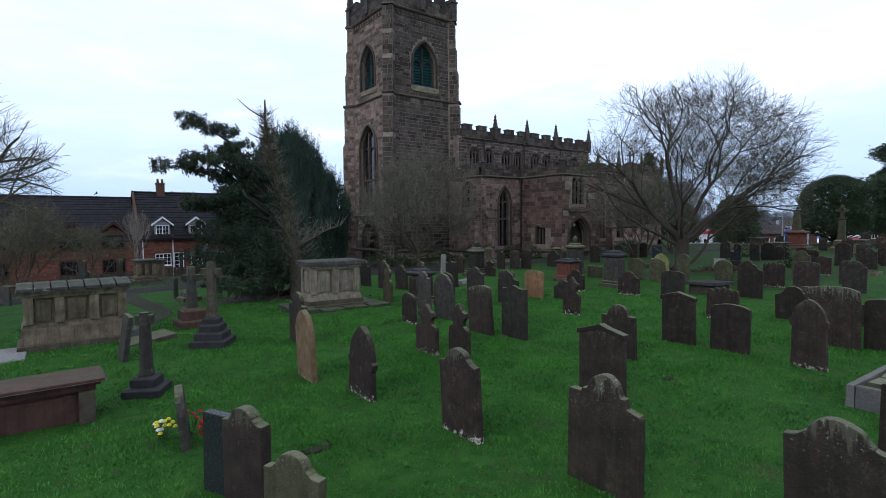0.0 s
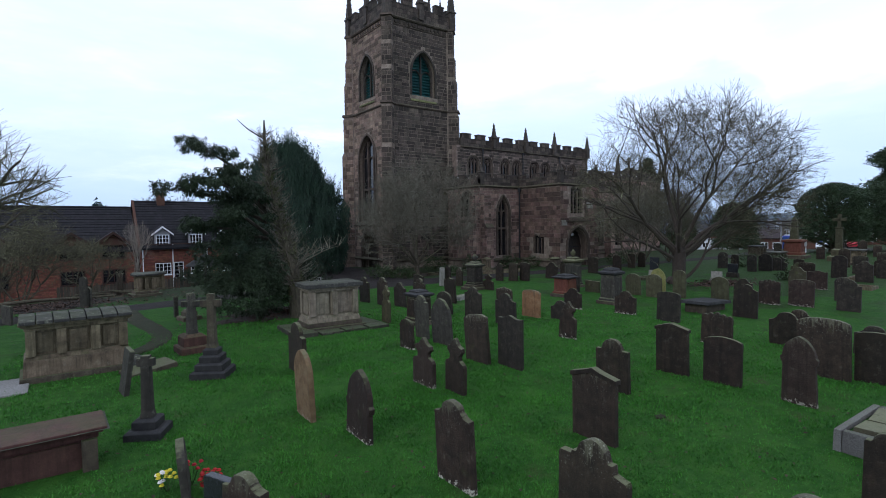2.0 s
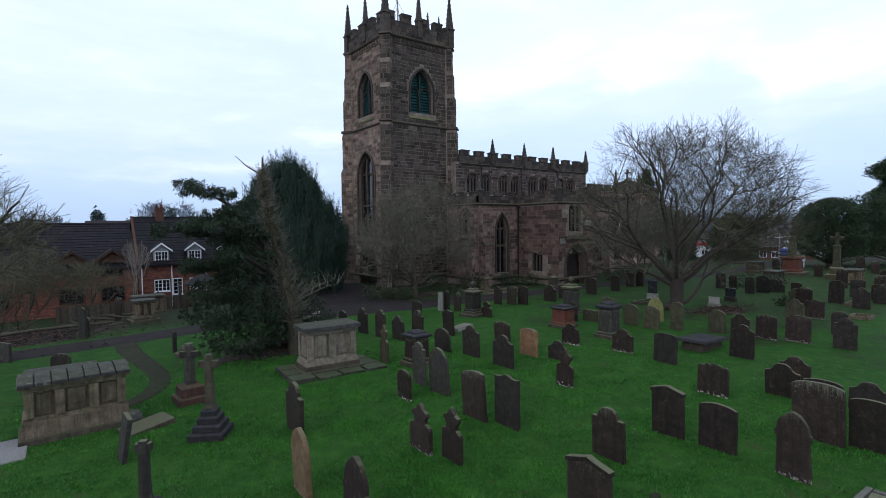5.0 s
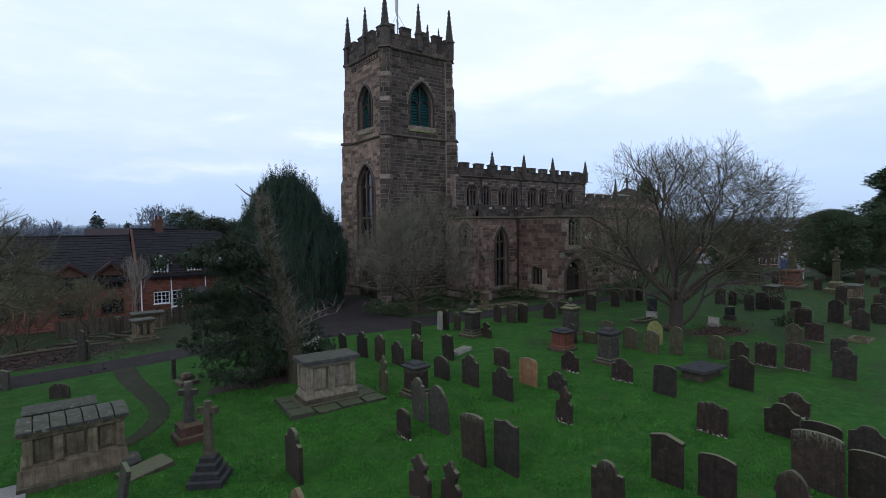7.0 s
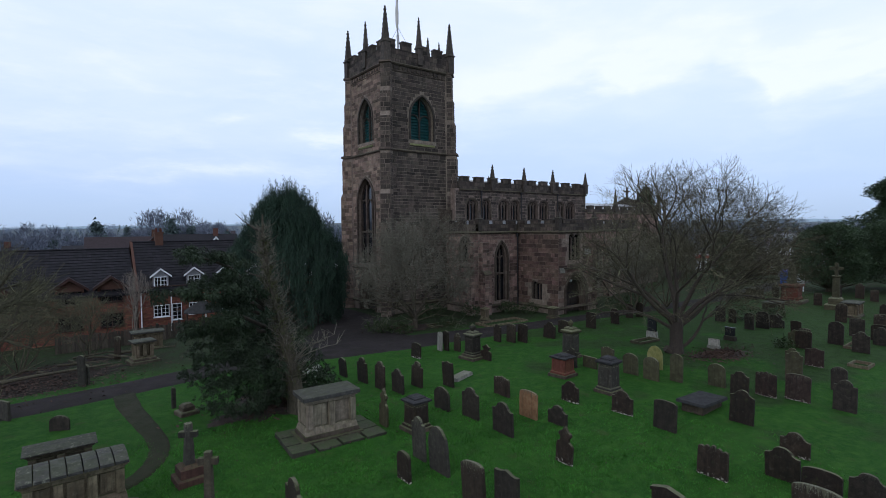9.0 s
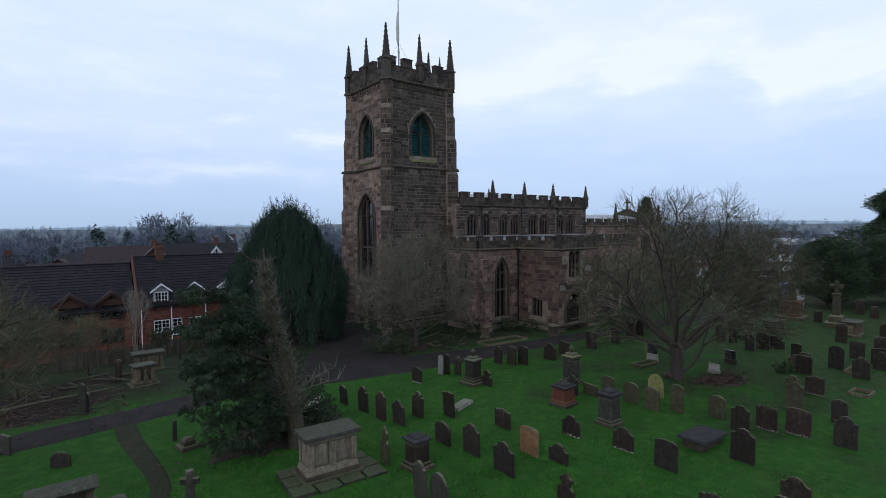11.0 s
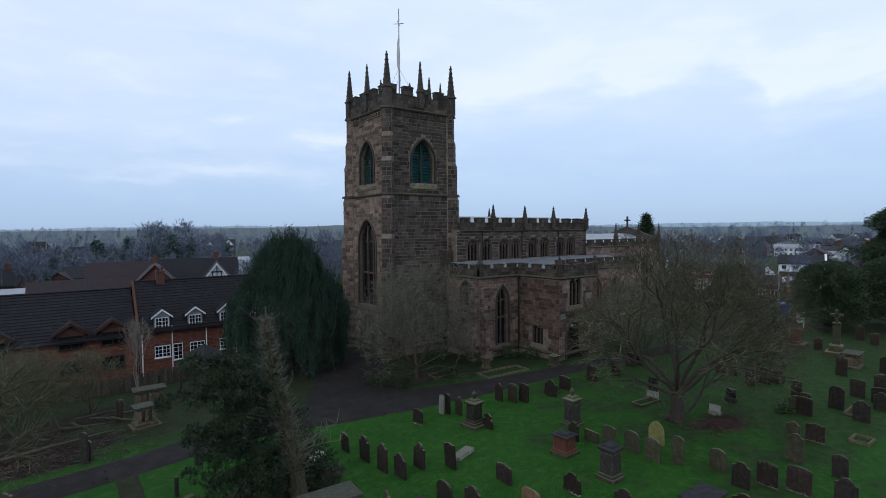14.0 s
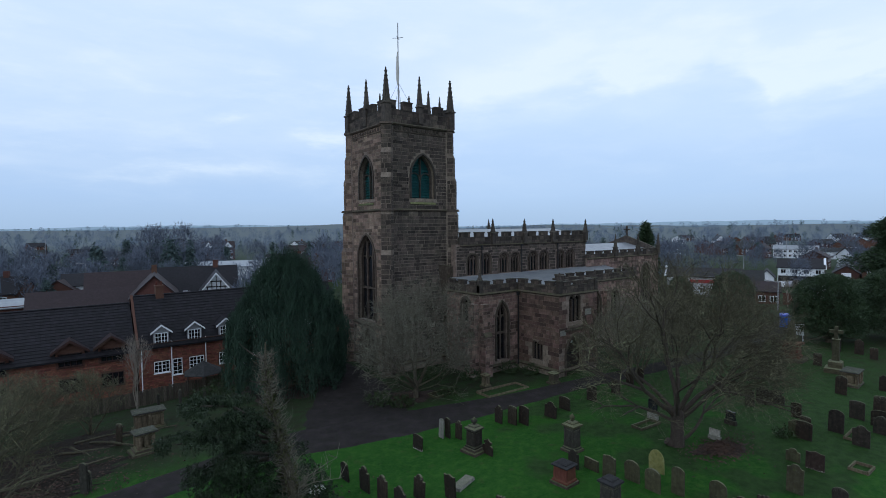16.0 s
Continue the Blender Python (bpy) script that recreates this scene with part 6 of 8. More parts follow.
class Wood:
    """A leafless crown: limbs that can be told apart, and the mass of fine twigs."""

    def __init__(self, inside, levels, rng, up, spread, side, shrink, tip=0.0055, thin=0.68, wild=0.0):
        self.inside, self.levels, self.rng, self.up, self.spread, self.side, self.shrink, self.tip = inside, levels, rng, up, spread, side, shrink, tip
        self.thin, self.wild = thin, wild
        self.limbs, self.v, self.f = [], [], []

    def stick(self, p, q, r0, r1):
        d = q - p
        a = d.cross(Vector((0.31, 0.87, 0.39))).normalized()
        b = d.cross(a).normalized()
        k = len(self.v)
        for c, r in ((p, r0), (q, r1)):
            self.v += [tuple(c + a * r), tuple(c - a * (0.5 * r) + b * (0.87 * r)), tuple(c - a * (0.5 * r) - b * (0.87 * r))]
        self.f += [(k, k + 1, k + 4, k + 3), (k + 1, k + 2, k + 5, k + 4), (k + 2, k, k + 3, k + 5)]

    def grow(self, p, d, length, r, level, geo=None):
        rng = self.rng
        if level <= 2:
            geo = Geo()
            self.limbs.append(geo)
        n = 4 if level < 3 else 3 if level < 6 else 2
        seg = length / n
        q, d = Vector(p), Vector(d).normalized()
        for i in range(n):
            w = 0.09 + 0.03 * level + self.wild
            d = (d + Vector((rng.gauss(0, w), rng.gauss(0, w), rng.gauss(0, w * 0.7) + self.up))).normalized()
            e = q + d * seg
            r0, r1 = max(self.tip, r * (1 - 0.36 * i / n)), max(self.tip * 0.8, r * (1 - 0.36 * (i + 1) / n))
            if geo is not None:
                geo.tube(q, e, r0, r1, 8 if level == 0 else 6)
            else:
                self.stick(q, e, r0, r1)
            q = e
            if not self.inside(q):
                if level < self.levels - 1:
                    for _ in range(3):
                        self.grow(q, d + Vector((rng.gauss(0, 0.45), rng.gauss(0, 0.45), rng.gauss(0.1, 0.4))), rng.uniform(0.9, 1.6), min(r1 * 0.4, 0.012), self.levels - 1)
                return
            if 1 <= level < self.levels and rng.random() < self.side:
                a = d.cross(Vector((rng.gauss(0, 1), rng.gauss(0, 1), rng.gauss(0, 1)))).normalized()
                self.grow(q, d * 0.8 + a * 0.65, length * rng.uniform(0.45, 0.7), r1 * 0.45, max(level + 2, 3))
        if level >= self.levels:
            return
        k = rng.randint(2, 3)
        turn = rng.uniform(0, 6.28)
        a = d.orthogonal().normalized()
        b = d.cross(a)
        for i in range(k):
            ang, t = radians(rng.uniform(*self.spread)), turn + 6.28 * i / k + rng.uniform(-0.4, 0.4)
            nd = d * math.cos(ang) + (a * math.cos(t) + b * math.sin(t)) * math.sin(ang)
            self.grow(q, nd, length * rng.uniform(*self.shrink), r * self.thin * rng.uniform(0.85, 1.05), level + 1)


def bare_tree(x, y, seed, stems, crown, levels, label, bark="bark", twig="twig", up=0.10, spread=(16, 40), side=0.55, shrink=(0.7, 0.88), name="bare_tree", trunk=0.0, tip=0.0055, rough=0.25, fork=1.15, thin=0.68, wild=0.0):
    """A leafless tree; stems: (lean east, lean north, length, radius, foot) of its limbs; crown: centre and radii of the ellipsoid that bounds it."""
    rng = random.Random(seed)
    t = thing(name, label, "tree", on_ground(x, y, 0, 0.1))
    cx, cy, cz, rx, ry, rz = crown

    def inside(p):
        s = ((p.x - cx) / rx) ** 2 + ((p.y - cy) / ry) ** 2 + ((p.z - cz) / rz) ** 2
        return p.z > 0.05 and s < 1.0 + rough * noise.noise((p.x * 0.6 + seed, p.y * 0.6, p.z * 0.6))

    w = Wood(inside, levels, rng, up, spread, side, shrink, tip, thin, wild)
    for sx, sy, length, rad, z0 in stems:
        w.grow((sx * 0.08, sy * 0.08, z0), (sx, sy, 1.0), length, rad, 0)
    if trunk:
        part("trunk", Geo().lathe([(trunk * 1.5, -0.3), (trunk * 1.15, 0.25), (trunk, 0.8), (trunk * 1.05, fork), (trunk * 0.55, fork + 0.4)], 11), bark, t)
    for g in w.limbs:
        part("limb", g, bark, t)
    g = Geo()
    g.v, g.f = w.v, w.f
    tagged(part("twig_mass", g, twig, t), kind="stuff")
    return t


class Leaves:
    """Leaf blades, each its own small triangle pair."""

    def __init__(self):
        self.v, self.f = [], []

    def spray(self, c, axis, n, size, loose, rng, width=0.32):
        for _ in range(n):
            d = Vector((axis[0] + rng.gauss(0, loose), axis[1] + rng.gauss(0, loose), axis[2] + rng.gauss(0, loose)))
            if d.length < 1e-3:
                continue
            d.normalize()
            s = size * rng.uniform(0.6, 1.3)
            o = Vector(c) + Vector((rng.gauss(0, 1), rng.gauss(0, 1), rng.gauss(0, 1))) * size * 0.55
            side = d.cross(Vector((rng.gauss(0, 1), rng.gauss(0, 1), rng.gauss(0, 1)))).normalized() * (s * width)
            k = len(self.v)
            self.v += [tuple(o - side * 0.5), tuple(o + side * 0.5), tuple(o + d * s)]
            self.f.append((k, k + 1, k + 2))

    def geo(self):
        g = Geo()
        g.v, g.f = self.v, self.f
        return g


def conifer(x, y, seed, h, radius_at, clumps, per, size, droop, leaf, label, trunk=0.35, skirt=0.3, name="yew_tree", inner=0.55, up=0.0, lumps=0.35, squash=(1, 1)):
    """A dense evergreen: clumps of needle sprays on an uneven outline, round a trunk."""
    rng = random.Random(seed)
    t = thing(name, label, "tree", on_ground(x, y, 0, 0.05))
    part("trunk", Geo().lathe([(trunk * 1.3, -0.2), (trunk, 0.6), (trunk * 0.7, h * 0.5), (trunk * 0.15, h * 0.92)], 9), "bark", t)
    lv, limbs = Leaves(), Geo()
    for i in range(clumps):
        f = rng.random() ** 0.85
        z = skirt + (h - skirt) * f
        a = rng.uniform(0, 2 * math.pi)
        R = radius_at(f) * (1 + lumps * noise.noise((math.cos(a) * 1.7 + seed, math.sin(a) * 1.7, z * 0.55)) + 0.4 * lumps * noise.noise((math.cos(a) * 5 + seed, math.sin(a) * 5, z * 1.6)))
        R *= 1 - (1 - inner) * rng.random() ** 2.2
        c = (R * math.cos(a) * squash[0], R * math.sin(a) * squash[1], z)
        out = (math.cos(a) * 0.8, math.sin(a) * 0.8, up - droop)
        lv.spray(c, out, per, size, 0.45, rng)
        if i % 14 == 0:
            limbs.tube((0, 0, max(0.3, z - 0.6 - R * 0.3)), c, 0.05, 0.012, 4)
    tagged(part("bough_work", limbs, "bark", t), kind="stuff")
    tagged(part("crown", lv.geo(), leaf, t), kind="stuff")
    return t


def leaf_mass(parent, leaf, lumps, per, size, rng, width=0.32, loose=0.5, down=0.2, name="foliage"):
    """Clumps of leaves filling the given lumps (x, y, z, rx, ry, rz, clumps)."""
    lv = Leaves()
    for x, y, z, rx, ry, rz, n in lumps:
        for _ in range(n):
            d = Vector((rng.gauss(0, 1), rng.gauss(0, 1), rng.gauss(0, 1))).normalized()
            k = rng.uniform(0.45, 1.0) ** 0.5 * (1 + 0.3 * noise.noise((d.x * 3 + x, d.y * 3 + y, d.z * 3 + z)))
            lv.spray((x + d.x * rx * k, y + d.y * ry * k, z + d.z * rz * k), (d.x * 0.7, d.y * 0.7, d.z * 0.5 - down), per, size, loose, rng, width)
    return tagged(part(name, lv.geo(), leaf, parent), kind="stuff")

# the broad bare tree among the graves: a short trunk that parts into many rising limbs
bare_tree(28.95, 15.5, 5, [(-0.75, 0.55, 3.0, 0.17, 1.7), (-0.20, 0.75, 2.9, 0.13, 2.0), (-0.1, -0.45, 3.2, 0.15, 2.1), (0.22, 0.18, 3.3, 0.17, 2.1), (0.80, -0.55, 3.3, 0.16, 1.9), (0.75, 0.45, 2.9, 0.13, 2.0), (1.5, -1.15, 2.8, 0.11, 1.6), (-1.5, 1.0, 2.7, 0.11, 1.5), (0.5, -1.1, 2.8, 0.11, 1.8), (-0.9, -0.5, 2.7, 0.11, 1.8), (1.9, -1.5, 2.2, 0.11, 0.35), (-0.85, 0.62, 2.6, 0.24, 0.0)], (0.30, -0.2, 5.5, 5.9, 5.9, 5.2), 8,
          "broad leafless tree with many rising limbs among headstones", bark="twig", twig="twig_light", up=0.022, spread=(14, 36), side=0.46, shrink=(0.70, 0.86), trunk=0.36, tip=0.0050, rough=0.45, fork=2.0, thin=0.585, wild=0.03)
# the bushy bare tree before the tower
bare_tree(22.2, 32.8, 8, [(0.05, 0.0, 2.2, 0.15, 1.0), (-0.55, 0.35, 2.2, 0.10, 1.0), (0.6, -0.3, 2.2, 0.10, 1.1), (0.3, 0.6, 2.2, 0.09, 1.0), (-0.3, -0.6, 2.2, 0.09, 0.9), (-1.5, -0.5, 1.9, 0.07, 0.9), (1.6, 0.3, 1.9, 0.07, 0.9), (-1.3, 1.2, 1.9, 0.07, 1.0), (1.3, -1.3, 1.9, 0.07, 1.0), (2.6, -1.8, 1.5, 0.05, 0.7), (-2.6, 1.8, 1.5, 0.05, 0.7), (-1.8, -2.0, 1.5, 0.05, 0.7)], (0.2, 0, 5.2, 4.3, 4.3, 5.7), 7,
          "dense twiggy leafless tree before the church tower", twig="twig_olive", up=0.045, spread=(15, 40), side=0.46, shrink=(0.68, 0.86), tip=0.0085, rough=0.9, trunk=0.19, fork=1.1, thin=0.60, wild=0.04)
# twiggy shrubs by the south aisle
for x, y, s, h in ((37.5, 24.0, 31, 7.4), (41.0, 25.2, 32, 7.6), (44.5, 24.8, 33, 7.0)):
    bare_tree(x, y, s, [(0.2, 0.1, 2.2, 0.09, 0.0), (-0.4, 0.3, 2.0, 0.07, 0.2), (0.5, -0.3, 2.0, 0.07, 0.2), (0.0, -0.6, 1.9, 0.06, 0.2), (-0.2, 0.7, 1.9, 0.06, 0.2)], (0, 0, h * 0.52, 3.1, 3.1, h * 0.5), 6, "twiggy leafless shrub-like tree by the church", twig="twig_olive", up=0.07, spread=(14, 36), side=0.62, shrink=(0.66, 0.84), tip=0.008)
# bare trees and thicket by the boundary in the west
bare_tree(-4.6, 24.5, 41, [(0.2, 0.0, 3.2, 0.22, 0.0), (0.5, 0.2, 3.0, 0.13, 1.4), (-0.5, 0.3, 2.8, 0.13, 1.4), (0.9, -0.4, 2.6, 0.10, 1.6), (0.8, 0.5, 2.6, 0.10, 1.8)], (-0.2, 0, 4.5, 4.6, 4.6, 3.9), 7, "spreading leafless tree beside the path", bark="bark", twig="twig_light", up=0.02, spread=(16, 40), side=0.6, shrink=(0.68, 0.86), tip=0.0055, thin=0.62)
for x, y, s, h, rx in ((-6, 38, 42, 6.5, 3.6), (-1.8, 38.8, 43, 5.4, 3.4), (1.8, 44.0, 44, 4.4, 2.8), (-9, 43, 45, 8, 4.4), (-3.5, 45.5, 47, 6.0, 3.6)):
    bare_tree(x, y, s, [(0.2, 0.1, 1.7, 0.08, 0.0), (-0.6, 0.2, 1.6, 0.06, 0.1), (0.7, -0.2, 1.6, 0.06, 0.1), (0.1, 0.7, 1.5, 0.05, 0.1), (0.0, -0.8, 1.5, 0.05, 0.1)], (0, 0, h * 0.48, rx, rx, h * 0.55), 6, "tangled leafless bush on the rough bank", twig="twig_light", up=0.04, spread=(18, 42), side=0.52, shrink=(0.68, 0.86), name="bare_bush", tip=0.007)
bare_tree(5.2, 49.0, 46, [(0.05, 0, 2.0, 0.09, 0), (0.2, 0.1, 1.7, 0.05, 0.6), (-0.2, 0.1, 1.7, 0.05, 0.6)], (0, 0, 3.4, 1.4, 1.4, 3.2), 5, "slender pale-barked young tree before the houses", bark="birch", twig="birch", up=0.15, spread=(10, 26), side=0.4, tip=0.006)
bare_tree(102.7, 35.0, 48, [(0.05, 0, 1.6, 0.12, 0), (0.5, 0.2, 1.6, 0.08, 0.9), (-0.5, 0.1, 1.6, 0.08, 0.9), (0.1, -0.5, 1.6, 0.07, 0.9)], (0, 0, 3.0, 2.6, 2.6, 2.6), 5, "pale-barked young bare tree by the brick wall", bark="birch", twig="birch", up=0.08, spread=(14, 34), side=0.5, tip=0.014)
# a long dead limb lying on the rough bank
solid("fallen_limb", Geo().tube((-5.5, 33.2, 0.3), (-1.0, 34.0, 0.45), 0.11, 0.09, 7).tube((-1.0, 34.0, 0.45), (2.6, 35.4, 0.25), 0.09, 0.05, 7).tube((-2.5, 33.7, 0.4), (-0.5, 35.6, 0.9), 0.05, 0.02, 5).moved(pose(0, 0, -0.5)), "bark", "long fallen grey limb lying on the rough bank", "branch")

# a heap of cut branches on the rough ground
LOG = random.Random(5)
for k in range(9):
    x, y, a = 0.6 + LOG.gauss(0, 1.3), 38.2 + LOG.gauss(0, 0.8), radians(-25 + LOG.gauss(0, 22))
    p, g = Vector((x, y, ground(x, y) + 0.10 + 0.035 * k)), Geo()
    for i in range(4):
        q = p + Vector((0.8 * math.cos(a) + LOG.gauss(0, 0.06), 0.8 * math.sin(a) + LOG.gauss(0, 0.06), LOG.gauss(0.01, 0.05)))
        g.tube(p, q, 0.085 - 0.014 * i, 0.073 - 0.014 * i, 6)
        g.tube(q, q + Vector((LOG.gauss(0, 0.3), LOG.gauss(0, 0.3), LOG.uniform(0.05, 0.4))), 0.018, 0.006, 4)
        p = q
    solid("cut_branch", g, "bark", "grey cut branch lying in a heap on rough ground", "branch", group="heap of cut branches")

# the great yew beside the tower: columns of hanging sprays that end in spiky tops
YEW_X, YEW_Y = 15.85, 42.75


YEW_FORM = ((0.0, 4.4), (0.18, 4.75), (0.5, 4.6), (0.62, 4.1), (0.69, 3.3), (0.80, 2.9), (0.91, 2.1), (1.0, 0.7))


def yew_radius(f):
    f = min(max(f, 0.0), 1.0)
    for (a, r), (b, q) in zip(YEW_FORM, YEW_FORM[1:]):
        if f <= b:
            return r + (q - r) * (f - a) / (b - a)
    return 0.5


yew = conifer(YEW_X, YEW_Y, 61, 10.7, lambda f: 0.80 * yew_radius(f), 3600, 9, 0.24, 2.6, "fir_leaf", "great dark yew with hanging curtains of sprays beside the tower", 0.5, 0.3, inner=0.8, lumps=0.3)
YR = random.Random(77)
strands = Leaves()
for i in range(230):
    a0, top = YR.uniform(0, 6.28), YR.random() ** 0.75
    off, drop = YR.uniform(-0.14, 0.10), YR.uniform(1.6, 3.6)
    for _ in range(6):
        a = a0 + YR.gauss(0, 0.045)
        z0 = 1.4 + 9.2 * top + YR.gauss(0, 0.18)
        k = 1.0 + off + YR.gauss(0, 0.02)
        n = int(drop * YR.uniform(0.6, 1.1) / 0.13)
        for j in range(n):
            z = z0 - 0.13 * j
            if z < 0.15:
                break
            r = k * yew_radius((z0 - 0.35 * 0.13 * j) / 10.8) + 0.03 * math.sin(j)
            strands.spray((r * math.cos(a), r * math.sin(a), z), (0.10 * math.cos(a), 0.10 * math.sin(a), -1), 4, 0.22, 0.16, YR, 0.22)
        r = k * yew_radius(z0 / 10.8)
        for j in range(5):
            strands.spray((r * math.cos(a), r * math.sin(a), z0 + 0.12 * j - 0.1), (0.12 * math.cos(a), 0.12 * math.sin(a), 1), 4, 0.25 - 0.03 * j, 0.16, YR, 0.22)
tagged(part("hanging_growth", strands.geo(), "fir_leaf", yew), kind="stuff")
shoots = Leaves()
for _ in range(260):
    a, rr = YR.uniform(0, 6.28), 0.2 + 3.9 * YR.random()
    z = 10.8 * next((f / 50 for f in range(50, 20, -1) if yew_radius(f / 50) > rr), 0.4) + YR.gauss(0, 0.15)
    lean, rise = YR.uniform(0.0, 0.5), YR.uniform(0.9, 2.1)
    n = int(rise / 0.11)
    for k in range(n):
        f = k / n
        shoots.spray((rr * math.cos(a) + lean * f * math.cos(a), rr * math.sin(a) + lean * f * math.sin(a), z - 0.5 + rise * f), (0.35 * math.cos(a), 0.35 * math.sin(a), 1), 6, 0.26 * (1.1 - 0.7 * f), 0.22, YR, 0.25)
tagged(part("top_growth", shoots.geo(), "fir_leaf", yew), kind="stuff")

# the evergreen with an ivied dead stem among the tombs
ev = thing("evergreen_tree", "dark spreading evergreen with an ivy-clad dead top", "tree", on_ground(7.2, 21.9))
ER = random.Random(63)
STEM = [(0.85, -1.35, -0.2, 0.42), (0.75, -1.2, 1.5, 0.30), (0.45, -0.7, 3.5, 0.24), (0.12, -0.15, 5.6, 0.15), (0, 0, 7.4, 0.07), (0, 0, 8.3, 0.03)]
stem = Geo()
for p, q in zip(STEM, STEM[1:]):
    stem.tube(p[:3], q[:3], p[3], q[3], 9)
part("trunk", stem, "bark", ev)


def on_stem(z):
    for p, q in zip(STEM, STEM[1:]):
        if p[2] <= z <= q[2]:
            k = (z - p[2]) / (q[2] - p[2])
            return p[0] + (q[0] - p[0]) * k, p[1] + (q[1] - p[1]) * k
    return 0.0, 0.0


for z, a, l, up in ((7.5, 2.6, 1.1, 0.75), (7.0, 0.4, 0.8, 0.5), (6.6, 3.4, 0.8, 0.3), (6.1, 5.6, 0.9, 0.35), (5.6, 2.2, 1.0, 0.3), (5.2, 0.2, 1.1, 0.3)):
    part("dead_branch", Geo().tube((0, 0, z), (l * 0.6 * math.cos(a), l * 0.6 * math.sin(a), z + l * up * 0.5), 0.04, 0.025, 5).tube((l * 0.6 * math.cos(a), l * 0.6 * math.sin(a), z + l * up * 0.5), (l * math.cos(a), l * math.sin(a), z + l * up), 0.025, 0.01, 5), "twig", ev)
leaf_mass(ev, "ivy_leaf", [(*on_stem(z), z, w, w, 0.5, n) for z, w, n in ((0.8, 0.33, 42), (1.5, 0.32, 42), (2.2, 0.33, 49), (2.9, 0.33, 49), (3.6, 0.33, 49), (4.3, 0.30, 49), (5.0, 0.28, 42), (5.7, 0.24, 38), (6.4, 0.20, 35), (7.0, 0.16, 28))], 8, 0.10, ER, 0.7, 0.8, 0.1, "ivy")
leaf_mass(ev, "evergreen_leaf", [(-1.7, 0.3, 1.9, 1.5, 1.4, 0.75, 300), (-1.2, -0.8, 1.1, 1.7, 1.4, 0.9, 360), (0.2, 0.5, 0.9, 1.5, 1.3, 0.9, 260), (1.6, 0.4, 1.4, 1.5, 1.3, 1.0, 300), (-0.6, 0.8, 3.0, 1.4, 1.3, 1.2, 300), (0.7, 0.6, 2.8, 1.4, 1.3, 1.0, 240), (-2.2, -0.3, 2.9, 0.9, 0.9, 0.45, 110), (-0.5, -1.3, 2.2, 0.9, 0.9, 0.7, 140), (2.0, -0.9, 0.8, 0.9, 0.9, 0.6, 110)], 26, 0.095, ER, 0.42, 0.6, 0.45)
for (x1, y1, z1), zs in (((-3.0, -1.9, 6.75), 4.6), ((-3.7, -1.1, 5.25), 4.0), ((-2.3, -1.8, 4.5), 3.5), ((-2.1, -1.2, 5.7), 4.4), ((-3.1, -1.2, 3.9), 3.3), ((-2.5, -2.0, 5.5), 4.2)):
    mid = (x1 * 0.55, y1 * 0.55, zs + (z1 - zs) * 0.75)
    part("limb", Geo().tube((0, 0, zs), mid, 0.09, 0.06, 6).tube(mid, (x1, y1, z1), 0.06, 0.02, 5), "twig", ev)
    lumps = []
    for k in range(16):
        f = 0.35 + 0.75 * k / 15
        lumps.append((x1 * f + ER.gauss(0, 0.33), y1 * f + ER.gauss(0, 0.33), zs + (z1 - zs) * min(1, f * 1.25) + ER.gauss(0.02, 0.16), 0.30, 0.30, 0.13, 26))
    leaf_mass(ev, "evergreen_leaf", lumps, 12, 0.10, ER, 0.45, 0.5, 0.8)
for a, l in ((5.3, 2.3), (5.7, 1.7), (6.1, 2.1), (4.9, 1.5)):
    w = Geo()
    p = Vector((0.7, -1.0, 2.0))
    for k in range(5):
        q = p + Vector((math.cos(a) * l / 5 + ER.gauss(0, 0.06), math.sin(a) * l / 5 + ER.gauss(0, 0.06), 0.30 - 0.05 * k))
        w.tube(p, q, 0.032 - 0.005 * k, 0.027 - 0.005 * k, 5)
        for _ in range(3):
            w.tube(q, q + Vector((ER.gauss(0, 0.3), ER.gauss(0, 0.3), ER.uniform(0.1, 0.5))), 0.012, 0.005, 3)
        p = q
    part("dead_branch", w, "twig_olive", ev)
snag = Geo()
for _ in range(760):
    z = 1.2 + 6.6 * ER.random()
    a, l = ER.uniform(0, 6.28), ER.uniform(0.25, 0.75) * (1.25 - z / 9)
    ox, oy = on_stem(z)
    p = Vector((ox + 0.1 * math.cos(a), oy + 0.1 * math.sin(a), z))
    q = p + Vector((l * math.cos(a), l * math.sin(a), l * ER.uniform(0.1, 1.0)))
    e = q + Vector((ER.gauss(0, 0.15), ER.gauss(0, 0.15), ER.uniform(0.05, 0.35)))
    snag.tube(p, q, 0.014, 0.008, 3).tube(q, e, 0.008, 0.004, 3)
tagged(part("dead_twig_mass", snag, "twig_olive", ev), kind="stuff")
shrub = thing("flowering_shrub", "dark evergreen shrub dotted with pale flower clusters", "shrub", on_ground(9.3, 22.4))
leaf_mass(shrub, "holly_leaf", [(0, 0, 0.8, 0.9, 0.9, 0.8, 150)], 8, 0.13, ER, 0.6, 0.7, 0.1)
for _ in range(22):
    fx, fy, fz = ER.gauss(-0.1, 0.32), -0.45 + ER.gauss(0, 0.22), 1.2 + ER.gauss(0, 0.22)
    leaf_mass(shrub, "petal_white", [(fx, fy, fz, 0.05, 0.05, 0.04, 4)], 5, 0.05, ER, 0.9, 0.9, 0.0, "flower_cluster")

